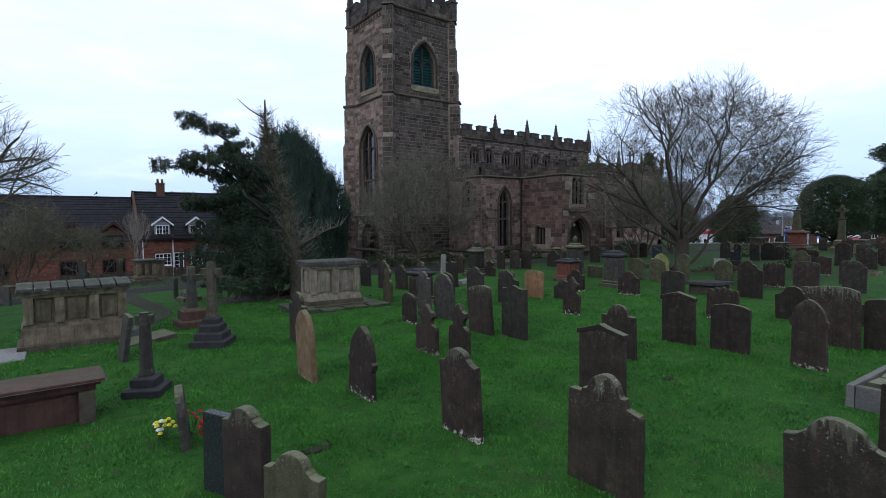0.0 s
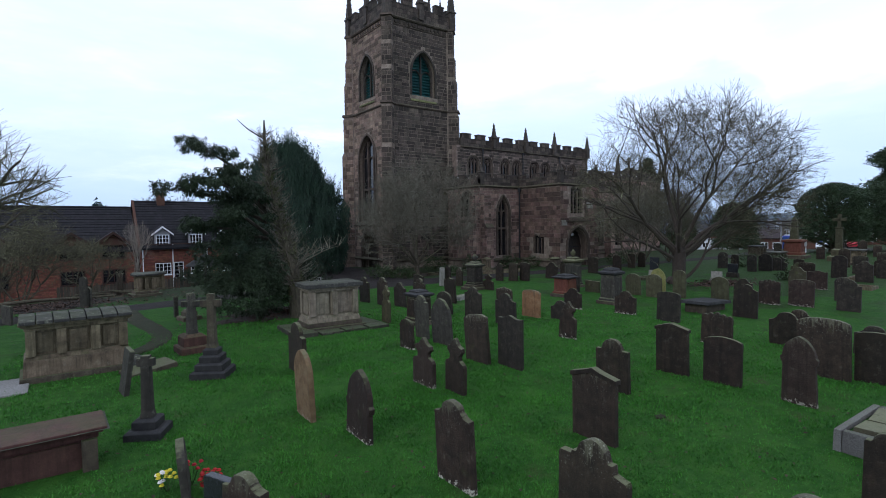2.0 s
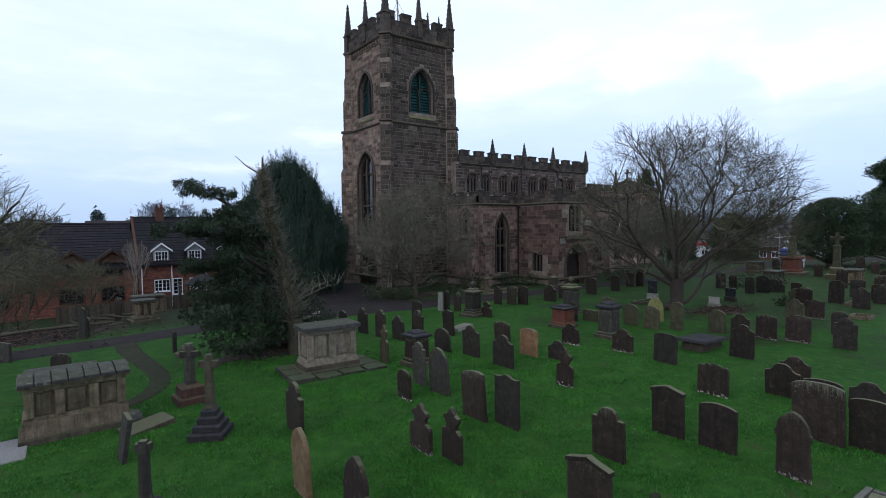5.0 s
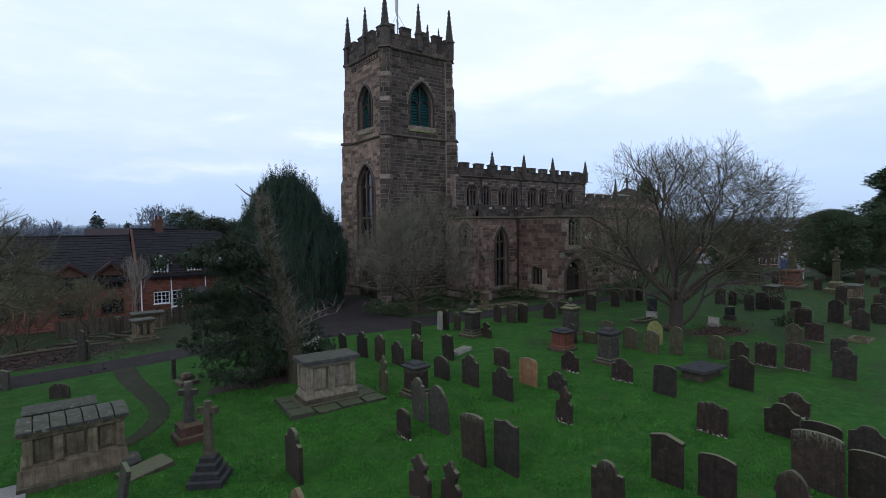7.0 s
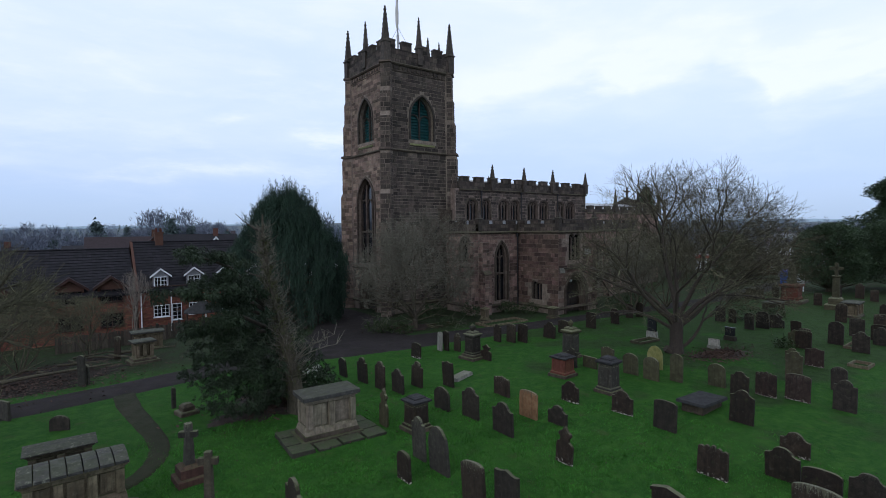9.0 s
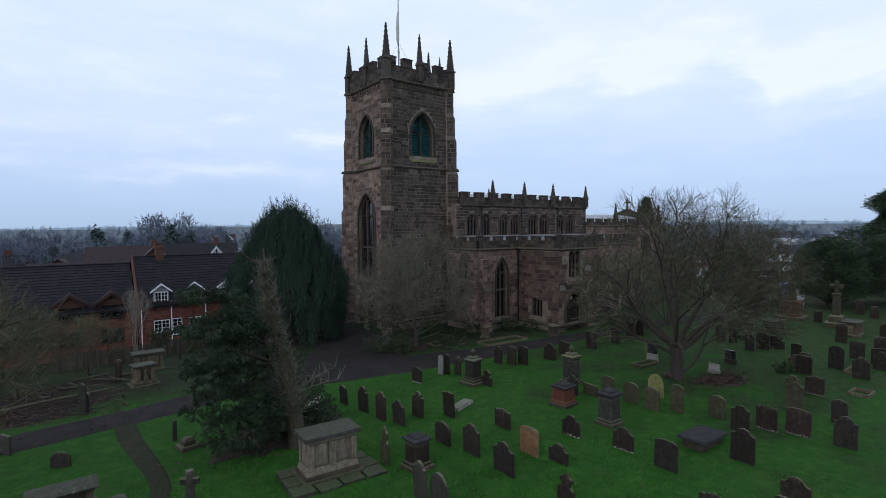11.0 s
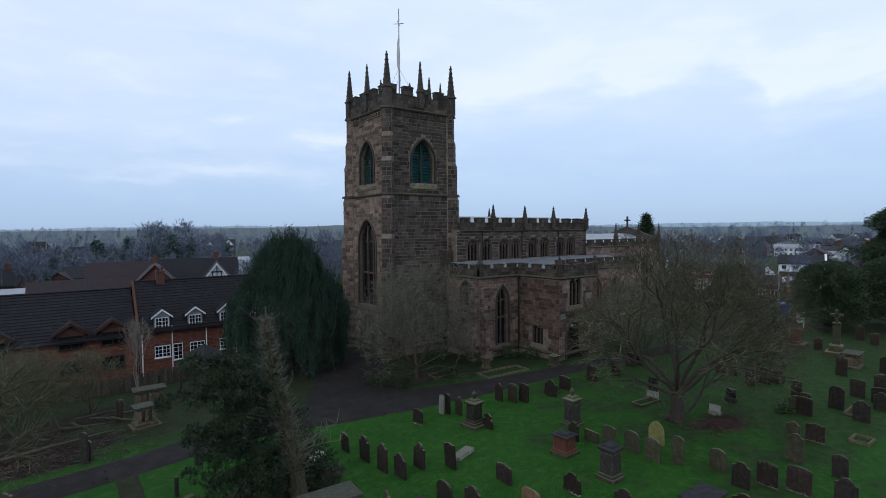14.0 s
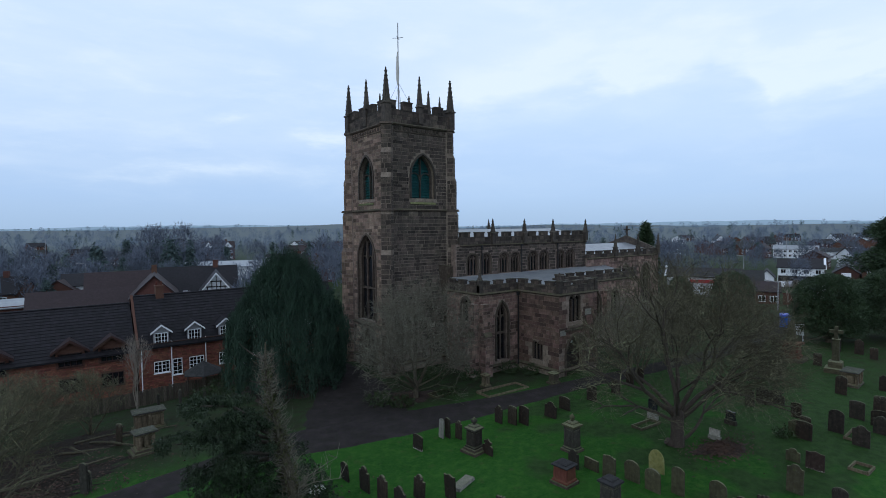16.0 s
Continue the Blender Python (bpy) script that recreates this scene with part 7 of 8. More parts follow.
# great evergreens on the east lawn
conifer(66.3, 18.6, 64, 7.3, lambda f: 3.5 * (0.9 + 0.1 * f) * (1 - f ** 3) ** 0.5, 5200, 14, 0.19, 0.2, "yew_leaf", "broad dark yew standing on the far lawn", 0.4, 1.2, inner=0.6, lumps=0.4)
conifer(73.0, 14.4, 65, 7.8, lambda f: 4.0 * (1 - f ** 3) ** 0.5, 5200, 14, 0.20, 0.2, "yew_leaf", "broad dark yew standing on the far lawn", 0.4, 1.2, inner=0.6, lumps=0.4)
conifer(91.2, 17.6, 66, 15.0, lambda f: 5.4 * (1 - f ** 2) ** 0.6 * (0.75 + 0.25 * math.sin(f * 17)), 5200, 9, 0.42, 0.1, "yew_leaf", "tall dark pine with layered boughs", 0.5, 3.0, name="pine_tree", inner=0.5, lumps=0.6)
for x, y, s, h, r in ((76.0, 33.0, 67, 6.4, 2.8), (72.5, 38.5, 68, 5.6, 1.8), (84, 36, 71, 6.0, 2.8)):
    conifer(x, y, s, h, lambda f, r=r: r * (1 - f ** 3) ** 0.5, 2400, 8, 0.32, 0.2, "yew_leaf", "rounded dark yew beyond the church", 0.3, 0.3, inner=0.6)
conifer(72.5, 44.0, 69, 13.6, lambda f: 1.9 * (1 - f ** 2.5), 1300, 8, 0.45, -0.3, "yew_leaf", "tall narrow dark conifer behind the chancel", 0.3, 0.5, name="conifer_tree", inner=0.5)
# low evergreen shrubs by the church walls and the yard's edge
SH = random.Random(70)
for x, y, r, h in ((19.3, 33.4, 1.1, 0.9), (20.3, 31.9, 0.9, 0.8), (24.5, 31.6, 0.8, 0.6), (26.2, 36.0, 1.0, 1.2), (28.2, 33.3, 0.8, 1.3), (32.3, 32.9, 0.9, 1.1), (33.4, 31.3, 0.7, 1.0), (9.5, 42.5, 1.6, 1.6), (12.0, 46.2, 1.8, 1.8), (17.0, 45.0, 1.6, 1.6), (35.0, 12.0, 0.5, 0.5), (43.0, 17.5, 1.2, 1.0), (45.0, 16.4, 1.0, 0.9), (41.0, 27.8, 1.0, 1.0), (44.0, 28.4, 1.2, 1.2)):
    s = thing("shrub", "low dark green evergreen shrub", "shrub", on_ground(x, y))
    leaf_mass(s, "holly_leaf", [(0, 0, h * 0.45, r, r, h * 0.55, int(90 * r))], 8, 0.16, SH, 0.5, 0.7, 0.1)

# ---------------------------------------------------------------- houses
HOUSE = random.Random(9)


def sash(parent, put, u, v, w, h, tone="white", panes=(2, 3)):
    win = new("window")
    win.parent = parent
    part("pane", Geo().prism([(u - w / 2, v), (u + w / 2, v), (u + w / 2, v + h), (u - w / 2, v + h)], put, 0.0, 0.015), "glass", win)
    fr = Geo()
    for a, b, c, d in ((u - w / 2, u - w / 2 + 0.055, v, v + h), (u + w / 2 - 0.055, u + w / 2, v, v + h), (u - w / 2 + 0.07, u + w / 2 - 0.07, v, v + 0.08), (u - w / 2 + 0.07, u + w / 2 - 0.07, v + h - 0.07, v + h)):
        fr.prism([(a, c), (b, c), (b, d), (a, d)], put, -0.02, 0.07)
    part("frame", fr, tone, win)
    bars = Geo()
    nx, nz = panes
    for i in range(1, nx * 2):
        a = u - w / 2 + w * i / (nx * 2)
        t = 0.035 if i % 2 == 0 else 0.017
        bars.prism([(a - t, v + 0.05), (a + t, v + 0.05), (a + t, v + h - 0.05), (a - t, v + h - 0.05)], put, 0.0, 0.05)
    for j in range(1, nz):
        z = v + h * j / nz
        bars.prism([(u - w / 2 + 0.05, z - 0.016), (u + w / 2 - 0.05, z - 0.016), (u + w / 2 - 0.05, z + 0.016), (u - w / 2 + 0.05, z + 0.016)], put, 0.0, 0.045)
    part("glazing_bar", bars, tone, win)
    part("sill", Geo().prism([(u - w / 2 - 0.06, v - 0.07), (u + w / 2 + 0.06, v - 0.07), (u + w / 2 + 0.06, v), (u - w / 2 - 0.06, v)], put, 0, 0.12), tone, win)


def tiles(geo, p0, p1, up, length, rows, cols):
    """Courses of roof tiles on a slope: p0 to p1 along the eaves, up the unit slope vector."""
    p0, p1, up = Vector(p0), Vector(p1), Vector(up)
    along = p1 - p0
    n = along.cross(up).normalized()
    if n.z < 0:
        n = -n
    h = length / rows
    for j in range(rows):
        for i in range(cols):
            a = p0 + along * (i / cols) + up * (h * j)
            b = p0 + along * ((i + 0.96) / cols) + up * (h * j)
            e = up * (h * 1.08)
            t0, t1 = n * (0.045 + HOUSE.uniform(0, 0.012)), n * 0.012
            geo.add([tuple(a + t0), tuple(b + t0), tuple(b + e + t1), tuple(a + e + t1), tuple(a), tuple(b)], [(0, 1, 2, 3), (4, 5, 1, 0)])


def gabled(name, label, x0, x1, y0, y1, zb, ze, zr, roof="tile", walls="brick_joint", rows=14, cols=26, chimney=None, gable_brick=True):
    """A house with its ridge along x."""
    h = thing(name, label, "house")
    ym = (y0 + y1) / 2
    part("wall", Geo().box(x0, x1, y0, y1, zb, ze), walls, h)
    for x, s in ((x0, -1), (x1, 1)):
        part("gable", Geo().prism([(y0, ze), (y1, ze), (ym, zr - 0.05)], east(x) if s > 0 else west(x), 0, -0.3), "brick_joint", h)
    o = 0.35
    sl = Vector((0, ym - y0 + o, (zr - ze) * (1 + o / (ym - y0)))).normalized()
    L = math.hypot(ym - y0 + o, (zr - ze) * (1 + o / (ym - y0)))
    z_e = zr - sl.z * L
    for s, ya in ((1, y0 - o), (-1, y1 + o)):
        g = Geo()
        up = (0, sl.y * s, sl.z)
        tiles(g, (x0 - 0.12, ya, z_e), (x1 + 0.12, ya, z_e), up, L, rows, cols)
        base = [Vector((x0 - 0.12, ya, z_e)), Vector((x1 + 0.12, ya, z_e)), Vector((x1 + 0.12, ym, zr)), Vector((x0 - 0.12, ym, zr))]
        g.add([tuple(v) for v in base] + [tuple(v - Vector((0, 0, 0.12))) for v in base], [(0, 1, 2, 3), (7, 6, 5, 4), (0, 4, 5, 1), (1, 5, 6, 2), (3, 7, 4, 0)])
        part("roof", g, roof, h)
    part("ridge", Geo().tube((x0 - 0.12, ym, zr + 0.02), (x1 + 0.12, ym, zr + 0.02), 0.11, 0.11, 6), roof, h)
    if chimney:
        cx, top = chimney
        c = part("chimney", Geo().box(cx - 0.36, cx + 0.36, ym - 0.35, ym + 0.35, zr - 0.8, top - 0.25).box(cx - 0.42, cx + 0.42, ym - 0.42, ym + 0.42, top - 0.25, top - 0.1), "brick_joint", h)
        for k in (-0.2, 0.2):
            part("chimney_pot", Geo().lathe([(0.12, top - 0.1), (0.1, top + 0.3)], 8, cx + k, ym), "terracotta", c)
    return h


def brick_face(parent, put, u0, u1, v0, v1, openings):
    g = blocks(Geo(), put, u0, u1, v0, v1, HOUSE, course=(0.15, 0.151), length=(0.42, 0.45), proud=(0.006, 0.016), openings=openings, gap=0.02, grow=0.02)
    tagged(part("brickwork", g, "brick", parent), kind="stuff")


# the long brick house with white windows
HX0, HX1, HY, HZ, HE, HR = 6.2, 27.0, 55.9, -2.45, 2.15, 6.35
hs = gabled("brick_house", "red brick terrace house with dark tiled roof, white dormers and windows", HX0, HX1, HY, HY + 7.2, HZ, HE, HR, rows=18, cols=60, chimney=(8.6, 7.45))
hput = south(HY)
lower, upper = [], []
for i in range(7):
    u = 8.15 + 2.95 * i
    upper.append(u)
    lower.append((u + (0.15 if i % 2 else 0.0), -0.85, 1.35, 1.15))
ops = [(u - w / 2, u + w / 2, v, v + h, v + h + 0.01) for u, v, w, h in lower]
brick_face(hs, hput, HX0, HX1, HZ, HE - 0.05, ops)
for u, v, w, h in lower:
    sash(hs, south(HY), u, v, w, h)
for x in (9.5, 9.5 + 5.9, 9.5 + 11.8):
    sash(hs, south(HY), x, -1.25, 0.85, 1.6, panes=(1, 4))
for u in upper:
    d = new("dormer")
    d.parent = hs
    dput = south(HY - 0.02)
    part("face", Geo().prism([(u - 0.68, HE - 0.35), (u + 0.68, HE - 0.35), (u + 0.68, HE + 0.95), (u, HE + 1.5), (u - 0.68, HE + 0.95)], dput, 0, -0.25), "pole", d)
    for s in (-1, 1):
        part("cheek", Geo().add([(u + s * 0.68, HY, HE - 0.1), (u + s * 0.68, HY, HE + 0.95), (u + s * 0.68, HY + 1.5, HE + 0.95)], [(0, 1, 2)]), "tile", d)
        part("roof", Geo().add([(u, HY - 0.25, HE + 1.68), (u + s * 0.92, HY - 0.25, HE + 0.92), (u + s * 0.92, HY + 1.6, HE + 0.92), (u, HY + 2.6, HE + 1.68), (u, HY - 0.25, HE + 1.78), (u + s * 0.92, HY - 0.25, HE + 1.02), (u + s * 0.92, HY + 1.6, HE + 1.02), (u, HY + 2.6, HE + 1.78)],
                                [(3, 2, 1, 0), (4, 5, 6, 7), (0, 1, 5, 4), (1, 2, 6, 5), (2, 3, 7, 6), (3, 0, 4, 7)]), "tile", d)
        part("bargeboard", Geo().prism([(u, HE + 1.55), (u + s * 0.95, HE + 0.80), (u + s * 0.95, HE + 0.98), (u, HE + 1.74)], south(HY - 0.26), 0, 0.04), "white", d)
    sash(d, south(HY - 0.05), u, HE - 0.25, 1.12, 1.15)
part("gutter", Geo().tube((HX0, HY - 0.4, HE - 0.02), (HX1, HY - 0.4, HE - 0.02), 0.05, 0.05, 6), "brown_wood", hs)
for s in (0, 1):
    part("gable_verge", Geo().prism([(HY - 0.45, HE - 0.35), (HY + 3.6, HR + 0.02), (HY + 3.6, HR + 0.16), (HY - 0.45, HE - 0.19)] if not s else [(HY + 3.6, HR + 0.02), (HY + 7.65, HE - 0.35), (HY + 7.65, HE - 0.19), (HY + 3.6, HR + 0.16)], east(HX0 - 0.16), 0, 0.22), "brick_joint", hs)
for x in (HX0 + 0.25, 9.0, 12.1, 15.0, 20.5):
    part("downpipe", Geo().tube((x, HY - 0.10, HZ), (x, HY - 0.10, HE), 0.05, 0.05, 6), "white", hs)

# its lower neighbour with brown gabled bays
nb = gabled("brick_house", "red brick house with brown gabled window bays and tiled roof", -10.0, HX0 - 0.35, HY - 0.1, HY + 7.2, HZ, 2.0, 5.75, rows=17, cols=46)
nops = [(u - 0.9, u + 0.9, v, v + 1.3, v + 1.31) for u in (1.0, 4.1, -4.2) for v in (-1.3, 1.0)]
brick_face(nb, south(HY - 0.1), -10, HX0 - 0.35, HZ, 2.0, nops)
for u in (1.0, 4.1, -4.2):
    sash(nb, south(HY - 0.1), u, -1.3, 1.75, 1.25, "brown_wood", (2, 2))
    b = new("bay")
    b.parent = nb
    part("face", Geo().prism([(u - 1.05, 0.85), (u + 1.05, 0.85), (u + 1.05, 2.35), (u, 3.1), (u - 1.05, 2.35)], south(HY - 0.12), 0, -0.2), "brick_joint", b)
    for s in (-1, 1):
        part("roof", Geo().add([(u, HY - 0.5, 3.32), (u + s * 1.4, HY - 0.5, 2.3), (u + s * 1.4, HY + 1.2, 2.3), (u, HY + 2.6, 3.32), (u, HY - 0.5, 3.42), (u + s * 1.4, HY - 0.5, 2.4), (u + s * 1.4, HY + 1.2, 2.4), (u, HY + 2.6, 3.42)],
                                [(3, 2, 1, 0), (4, 5, 6, 7), (0, 1, 5, 4), (1, 2, 6, 5), (2, 3, 7, 6), (3, 0, 4, 7)]), "tile_brown", b)
        part("bargeboard", Geo().prism([(u, 3.16), (u + s * 1.42, 2.12), (u + s * 1.42, 2.34), (u, 3.40)], south(HY - 0.5), 0, 0.05), "brown_wood", b)
    sash(b, south(HY - 0.13), u, 1.0, 1.75, 1.2, "brown_wood", (2, 2))

# ---------------------------------------------------------------- beyond the yard
FAR = random.Random(17)


def afar(bearing, dist):
    """A place so many degrees east of north from the camera's foot."""
    return dist * math.sin(radians(bearing)), dist * math.cos(radians(bearing))


def far_house(bearing, dist, w, d, eave, ridge, turn, walls, roof, label, windows=(3, 2), chimney=True, trim="white", name="house"):
    """A plain gabled house, ridge along its width."""
    x, y = afar(bearing, dist)
    h = thing(name, label, "house", pose(x, y, ground(x, y) - 0.3, 0, 0, turn))
    a, b = w / 2, d / 2
    part("wall", Geo().box(-a, a, -b, b, 0, eave).prism([(-b, eave), (b, eave), (0, ridge - 0.1)], lambda u, v, k: (k, u, v), -a, -a + 0.3).prism([(-b, eave), (b, eave), (0, ridge - 0.1)], lambda u, v, k: (k, u, v), a - 0.3, a), walls, h)
    for s in (-1, 1):
        part("roof", Geo().add([(-a - 0.3, s * (b + 0.4), eave - 0.3), (a + 0.3, s * (b + 0.4), eave - 0.3), (a + 0.3, 0, ridge), (-a - 0.3, 0, ridge), (-a - 0.3, s * (b + 0.4), eave - 0.15), (a + 0.3, s * (b + 0.4), eave - 0.15), (a + 0.3, 0, ridge + 0.15), (-a - 0.3, 0, ridge + 0.15)],
                                [(0, 1, 2, 3), (4, 7, 6, 5), (0, 4, 5, 1), (1, 5, 6, 2), (3, 2, 6, 7), (0, 3, 7, 4)]), roof, h)
    nx, nz = windows
    for j in range(nz):
        for i in range(nx):
            u, v = -a + w * (i + 0.5) / nx, 0.9 + (eave - 0.6) * j / max(nz, 1)
            win = part("window", Geo().box(u - 0.6, u + 0.6, -b - 0.04, -b + 0.02, v, v + 1.15), trim, h)
            part("pane", Geo().box(u - 0.5, u - 0.04, -b - 0.06, -b, v + 0.1, v + 1.05).box(u + 0.04, u + 0.5, -b - 0.06, -b, v + 0.1, v + 1.05), "glass", win)
    if chimney:
        part("chimney", Geo().box(a * 0.5 - 0.4, a * 0.5 + 0.4, -0.35, 0.35, ridge - 0.6, ridge + 1.1), "brick_joint", h)
    return h


# roofs behind the brick terrace
far_house(-3.4, 98, 13, 9, 5.3, 5.8, 3, "brick_joint", "lead", "low flat-roofed building with a pale edge", (4, 1), False)
far_house(2.6, 90, 14, 8, 4.6, 7.2, -2, "brick_joint", "tile_brown", "long low brick house with a brown roof", (6, 1), False)
far_house(7.8, 87, 11, 5.6, 6.4, 9.3, 82, "brick_joint", "tile_brown", "brick house with its gable towards the churchyard", (2, 2))
far_house(4.9, 95, 8.4, 8, 6.2, 9.2, -5, "brick_joint", "tile_brown", "brick wing with a brown roof behind the terrace", (3, 2), False)
far_house(11.4, 96, 12.5, 8, 5.4, 9.4, -11, "brick_joint", "tile", "long brick building with a dark roof", (6, 1))
ht = far_house(13.3, 88, 8, 4.2, 6.3, 9.1, 77, "render_white", "tile", "white gabled house with black timber framing", (1, 1), False)
for v0, half in ((6.25, 2.1), (7.05, 1.45), (7.85, 0.85)):
    part("beam", Geo().box(-4.09, -4.02, -half, half, v0, v0 + 0.16), "timber", ht)
for u in (-1.8, -1.2, -0.6, 0, 0.6, 1.2, 1.8):
    part("post", Geo().box(-4.09, -4.02, u - 0.06, u + 0.06, 4.2, 8.8 - abs(u) * 1.3), "timber", ht)
for s_ in (-1, 1):
    part("bargeboard", Geo().prism([(0, 9.0), (s_ * 2.5, 5.85), (s_ * 2.5, 6.1), (0, 9.25)], lambda u, v, k: (k, u, v), -4.45, -4.35), "white", ht)
far_house(2.0, 122, 6, 7, 5.6, 7.4, -2, "render_white", "tile", "pale-gabled bungalow with a grey roof", (2, 1), False)
far_house(0.6, 120, 5, 6, 4.6, 6.6, 70, "brick_joint", "tile_brown", "small brick house with a pale gable edge", (1, 1), False)
far_house(-4.5, 125, 12, 8, 4.8, 7.4, -20, "brick_joint", "tile", "brick house behind the trees", (3, 2))
tw = far_house(13.5, 284, 15, 9, 6.4, 9.4, -13, "brick_joint", "tile_brown", "far brick house with white twin gables", (5, 2))
for u in (-4.5, 4.5):
    part("gable", Geo().prism([(u - 2.2, 6.6), (u + 2.2, 6.6), (u, 9.2)], lambda a, b, k: (a, k, b), -5.6, -3.0), "white", tw)
far_house(14.5, 175, 24, 20, 4.6, 5.6, -14, "render_white", "lead", "long low pale-roofed shed", (6, 1), False, name="shed")
far_house(20.3, 190, 14, 9, 4.0, 6.5, -10, "render_white", "tile", "pale house beyond the yew", (4, 2))
far_house(22.5, 150, 11, 9, 4.6, 7.4, 14, "brick_joint", "tile_brown", "brick house beyond the tower", (3, 2))
# the street to the east
shop = far_house(64.1, 132, 14.6, 9, 4.5, 5.9, -64, "render_white", "tile", "white shop building with a red fascia and dark roof", (5, 1), False)
part("fascia", Geo().box(-2.6, 6.2, -4.75, -4.5, 3.0, 3.7), "red_sign", shop)
part("gable_coping", Geo().prism([(-4.8, 4.4), (4.8, 4.4), (0, 6.5)], lambda u, v, k: (k, u, v), -7.9, -7.5), "white", shop)
far_house(68.0, 137, 5.6, 9, 3.5, 5.2, -68, "brick_joint", "slate", "low house with a grey hipped-looking roof", (3, 1), False)
far_house(69.1, 116, 5.6, 7, 3.0, 4.3, -69, "brick_joint", "tile_brown", "low brown-roofed brick building with small lit-looking windows", (3, 1), False)
wg = far_house(69.5, 148, 8, 3.0, 3.1, 4.8, 20, "render_white", "tile", "small white-gabled shop on the street", (2, 1), False)
main = far_house(72.1, 166, 9.9, 9, 4.6, 6.4, -72, "render_white", "tile", "large white building with a dark roof in the town", (4, 2), False)
part("gable_coping", Geo().prism([(-4.9, 4.2), (4.9, 4.2), (0, 6.9)], lambda u, v, k: (k, u, v), 4.9, 5.4), "white", main)
part("shopfront", Geo().box(-4.8, 4.8, -4.62, -4.5, 0.6, 2.3), "timber", main)
part("fascia", Geo().box(-4.9, 4.9, -4.75, -4.5, 2.35, 2.8), "white", main)
rh = far_house(75.4, 158, 8, 4.8, 3.9, 5.6, 15, "redbrick", "tile", "red gabled house with white windows at the crossing", (2, 2), False)
part("bay_window", Geo().box(-4.5, -4.0, -0.9, 0.9, 2.3, 3.9), "white", rh)
part("fascia", Geo().box(-4.7, -4.0, -2.8, 2.8, 1.4, 2.0), "white", rh)
far_house(77.6, 165, 9, 8, 4.4, 7.0, -60, "brick_joint", "tile", "brick corner house with pale gable", (3, 2))
far_house(71.7, 291, 17.2, 9, 4.6, 6.0, -72, "render_white", "lead", "long white flat-looking building far in the town", (9, 2), False)
far_house(74.4, 289, 14, 9, 3.8, 5.2, -74, "render_white", "slate", "long pale building far in the town", (7, 1), False)
far_house(73.2, 225, 10, 8, 4.4, 6.6, 10, "redbrick", "tile_brown", "red brick house in the town", (3, 2))
far_house(76.2, 235, 9, 8, 4.8, 7.2, -40, "render_white", "tile", "white house in the town", (3, 2))
for i in range(46):
    br, ds = FAR.uniform(60, 80) if i % 3 else FAR.uniform(-8, 26), FAR.uniform(250, 620)
    far_house(br, ds, FAR.uniform(8, 13), FAR.uniform(7, 9), FAR.uniform(3.2, 4.8), FAR.uniform(5.8, 7.6), FAR.uniform(-50, 50), FAR.choice(["render_white", "brick_joint", "redbrick", "brick_joint"]), FAR.choice(["tile", "tile_brown", "slate"]), "distant house among trees", (4, 2), FAR.random() < 0.6)


def street_lamp(bearing, dist, h):
    x, y = afar(bearing, dist)
    l = thing("street_lamp", "tall grey street lamp with a bent arm", "street lamp", pose(x, y, ground(x, y), 0, 0, FAR.uniform(0, 180)), "street lamps")
    part("post", Geo().lathe([(0.14, 0), (0.12, 1.5), (0.07, h)], 7), "pole", l)
    part("arm", Geo().tube((0, 0, h), (1.5, 0, h + 0.25), 0.05, 0.04, 5), "pole", l)
    part("lantern", Geo().box(1.3, 2.0, -0.12, 0.12, h + 0.15, h + 0.32, 0.04), "pole", l)


for br, ds, h in ((67.6, 160, 7.2), (75.8, 158, 7.2), (-3.5, 260, 12.5), (-0.6, 270, 13), (2.3, 150, 7.5), (11.6, 84, 6.2), (71.0, 260, 10), (70.4, 100, 4.6)):
    street_lamp(br, ds, h)


def parked_car(bearing, dist, turn, tone, label):
    x, y = afar(bearing, dist)
    c = thing("parked_car", label, "car", pose(x, y, ground(x, y) + 0.02, 0, 0, turn), "parked cars")
    part("body", Geo().prism([(-2.1, 0.3), (2.1, 0.3), (2.1, 0.75), (1.3, 0.9), (0.75, 1.42), (-1.2, 1.45), (-1.9, 0.95), (-2.1, 0.9)], lambda u, v, d: (u, d, v), -0.85, 0.85), tone, c, bevel=0.05)
    part("side_window", Geo().prism([(-1.45, 0.95), (0.95, 0.95), (0.6, 1.34), (-1.1, 1.36)], lambda u, v, d: (u, d, v), -0.87, 0.87), "glass", c)
    part("windscreen", Geo().add([(1.28, -0.7, 0.93), (1.28, 0.7, 0.93), (0.80, 0.62, 1.38), (0.80, -0.62, 1.38)], [(0, 1, 2, 3)]), "glass", c)
    for u in (-1.3, 1.3):
        for s in (-0.8, 0.8):
            part("wheel", Geo().lathe([(0.30, -0.1), (0.32, -0.06), (0.32, 0.06), (0.30, 0.1)], 12).moved(pose(u, s, 0.32, 90)), "timber", c)


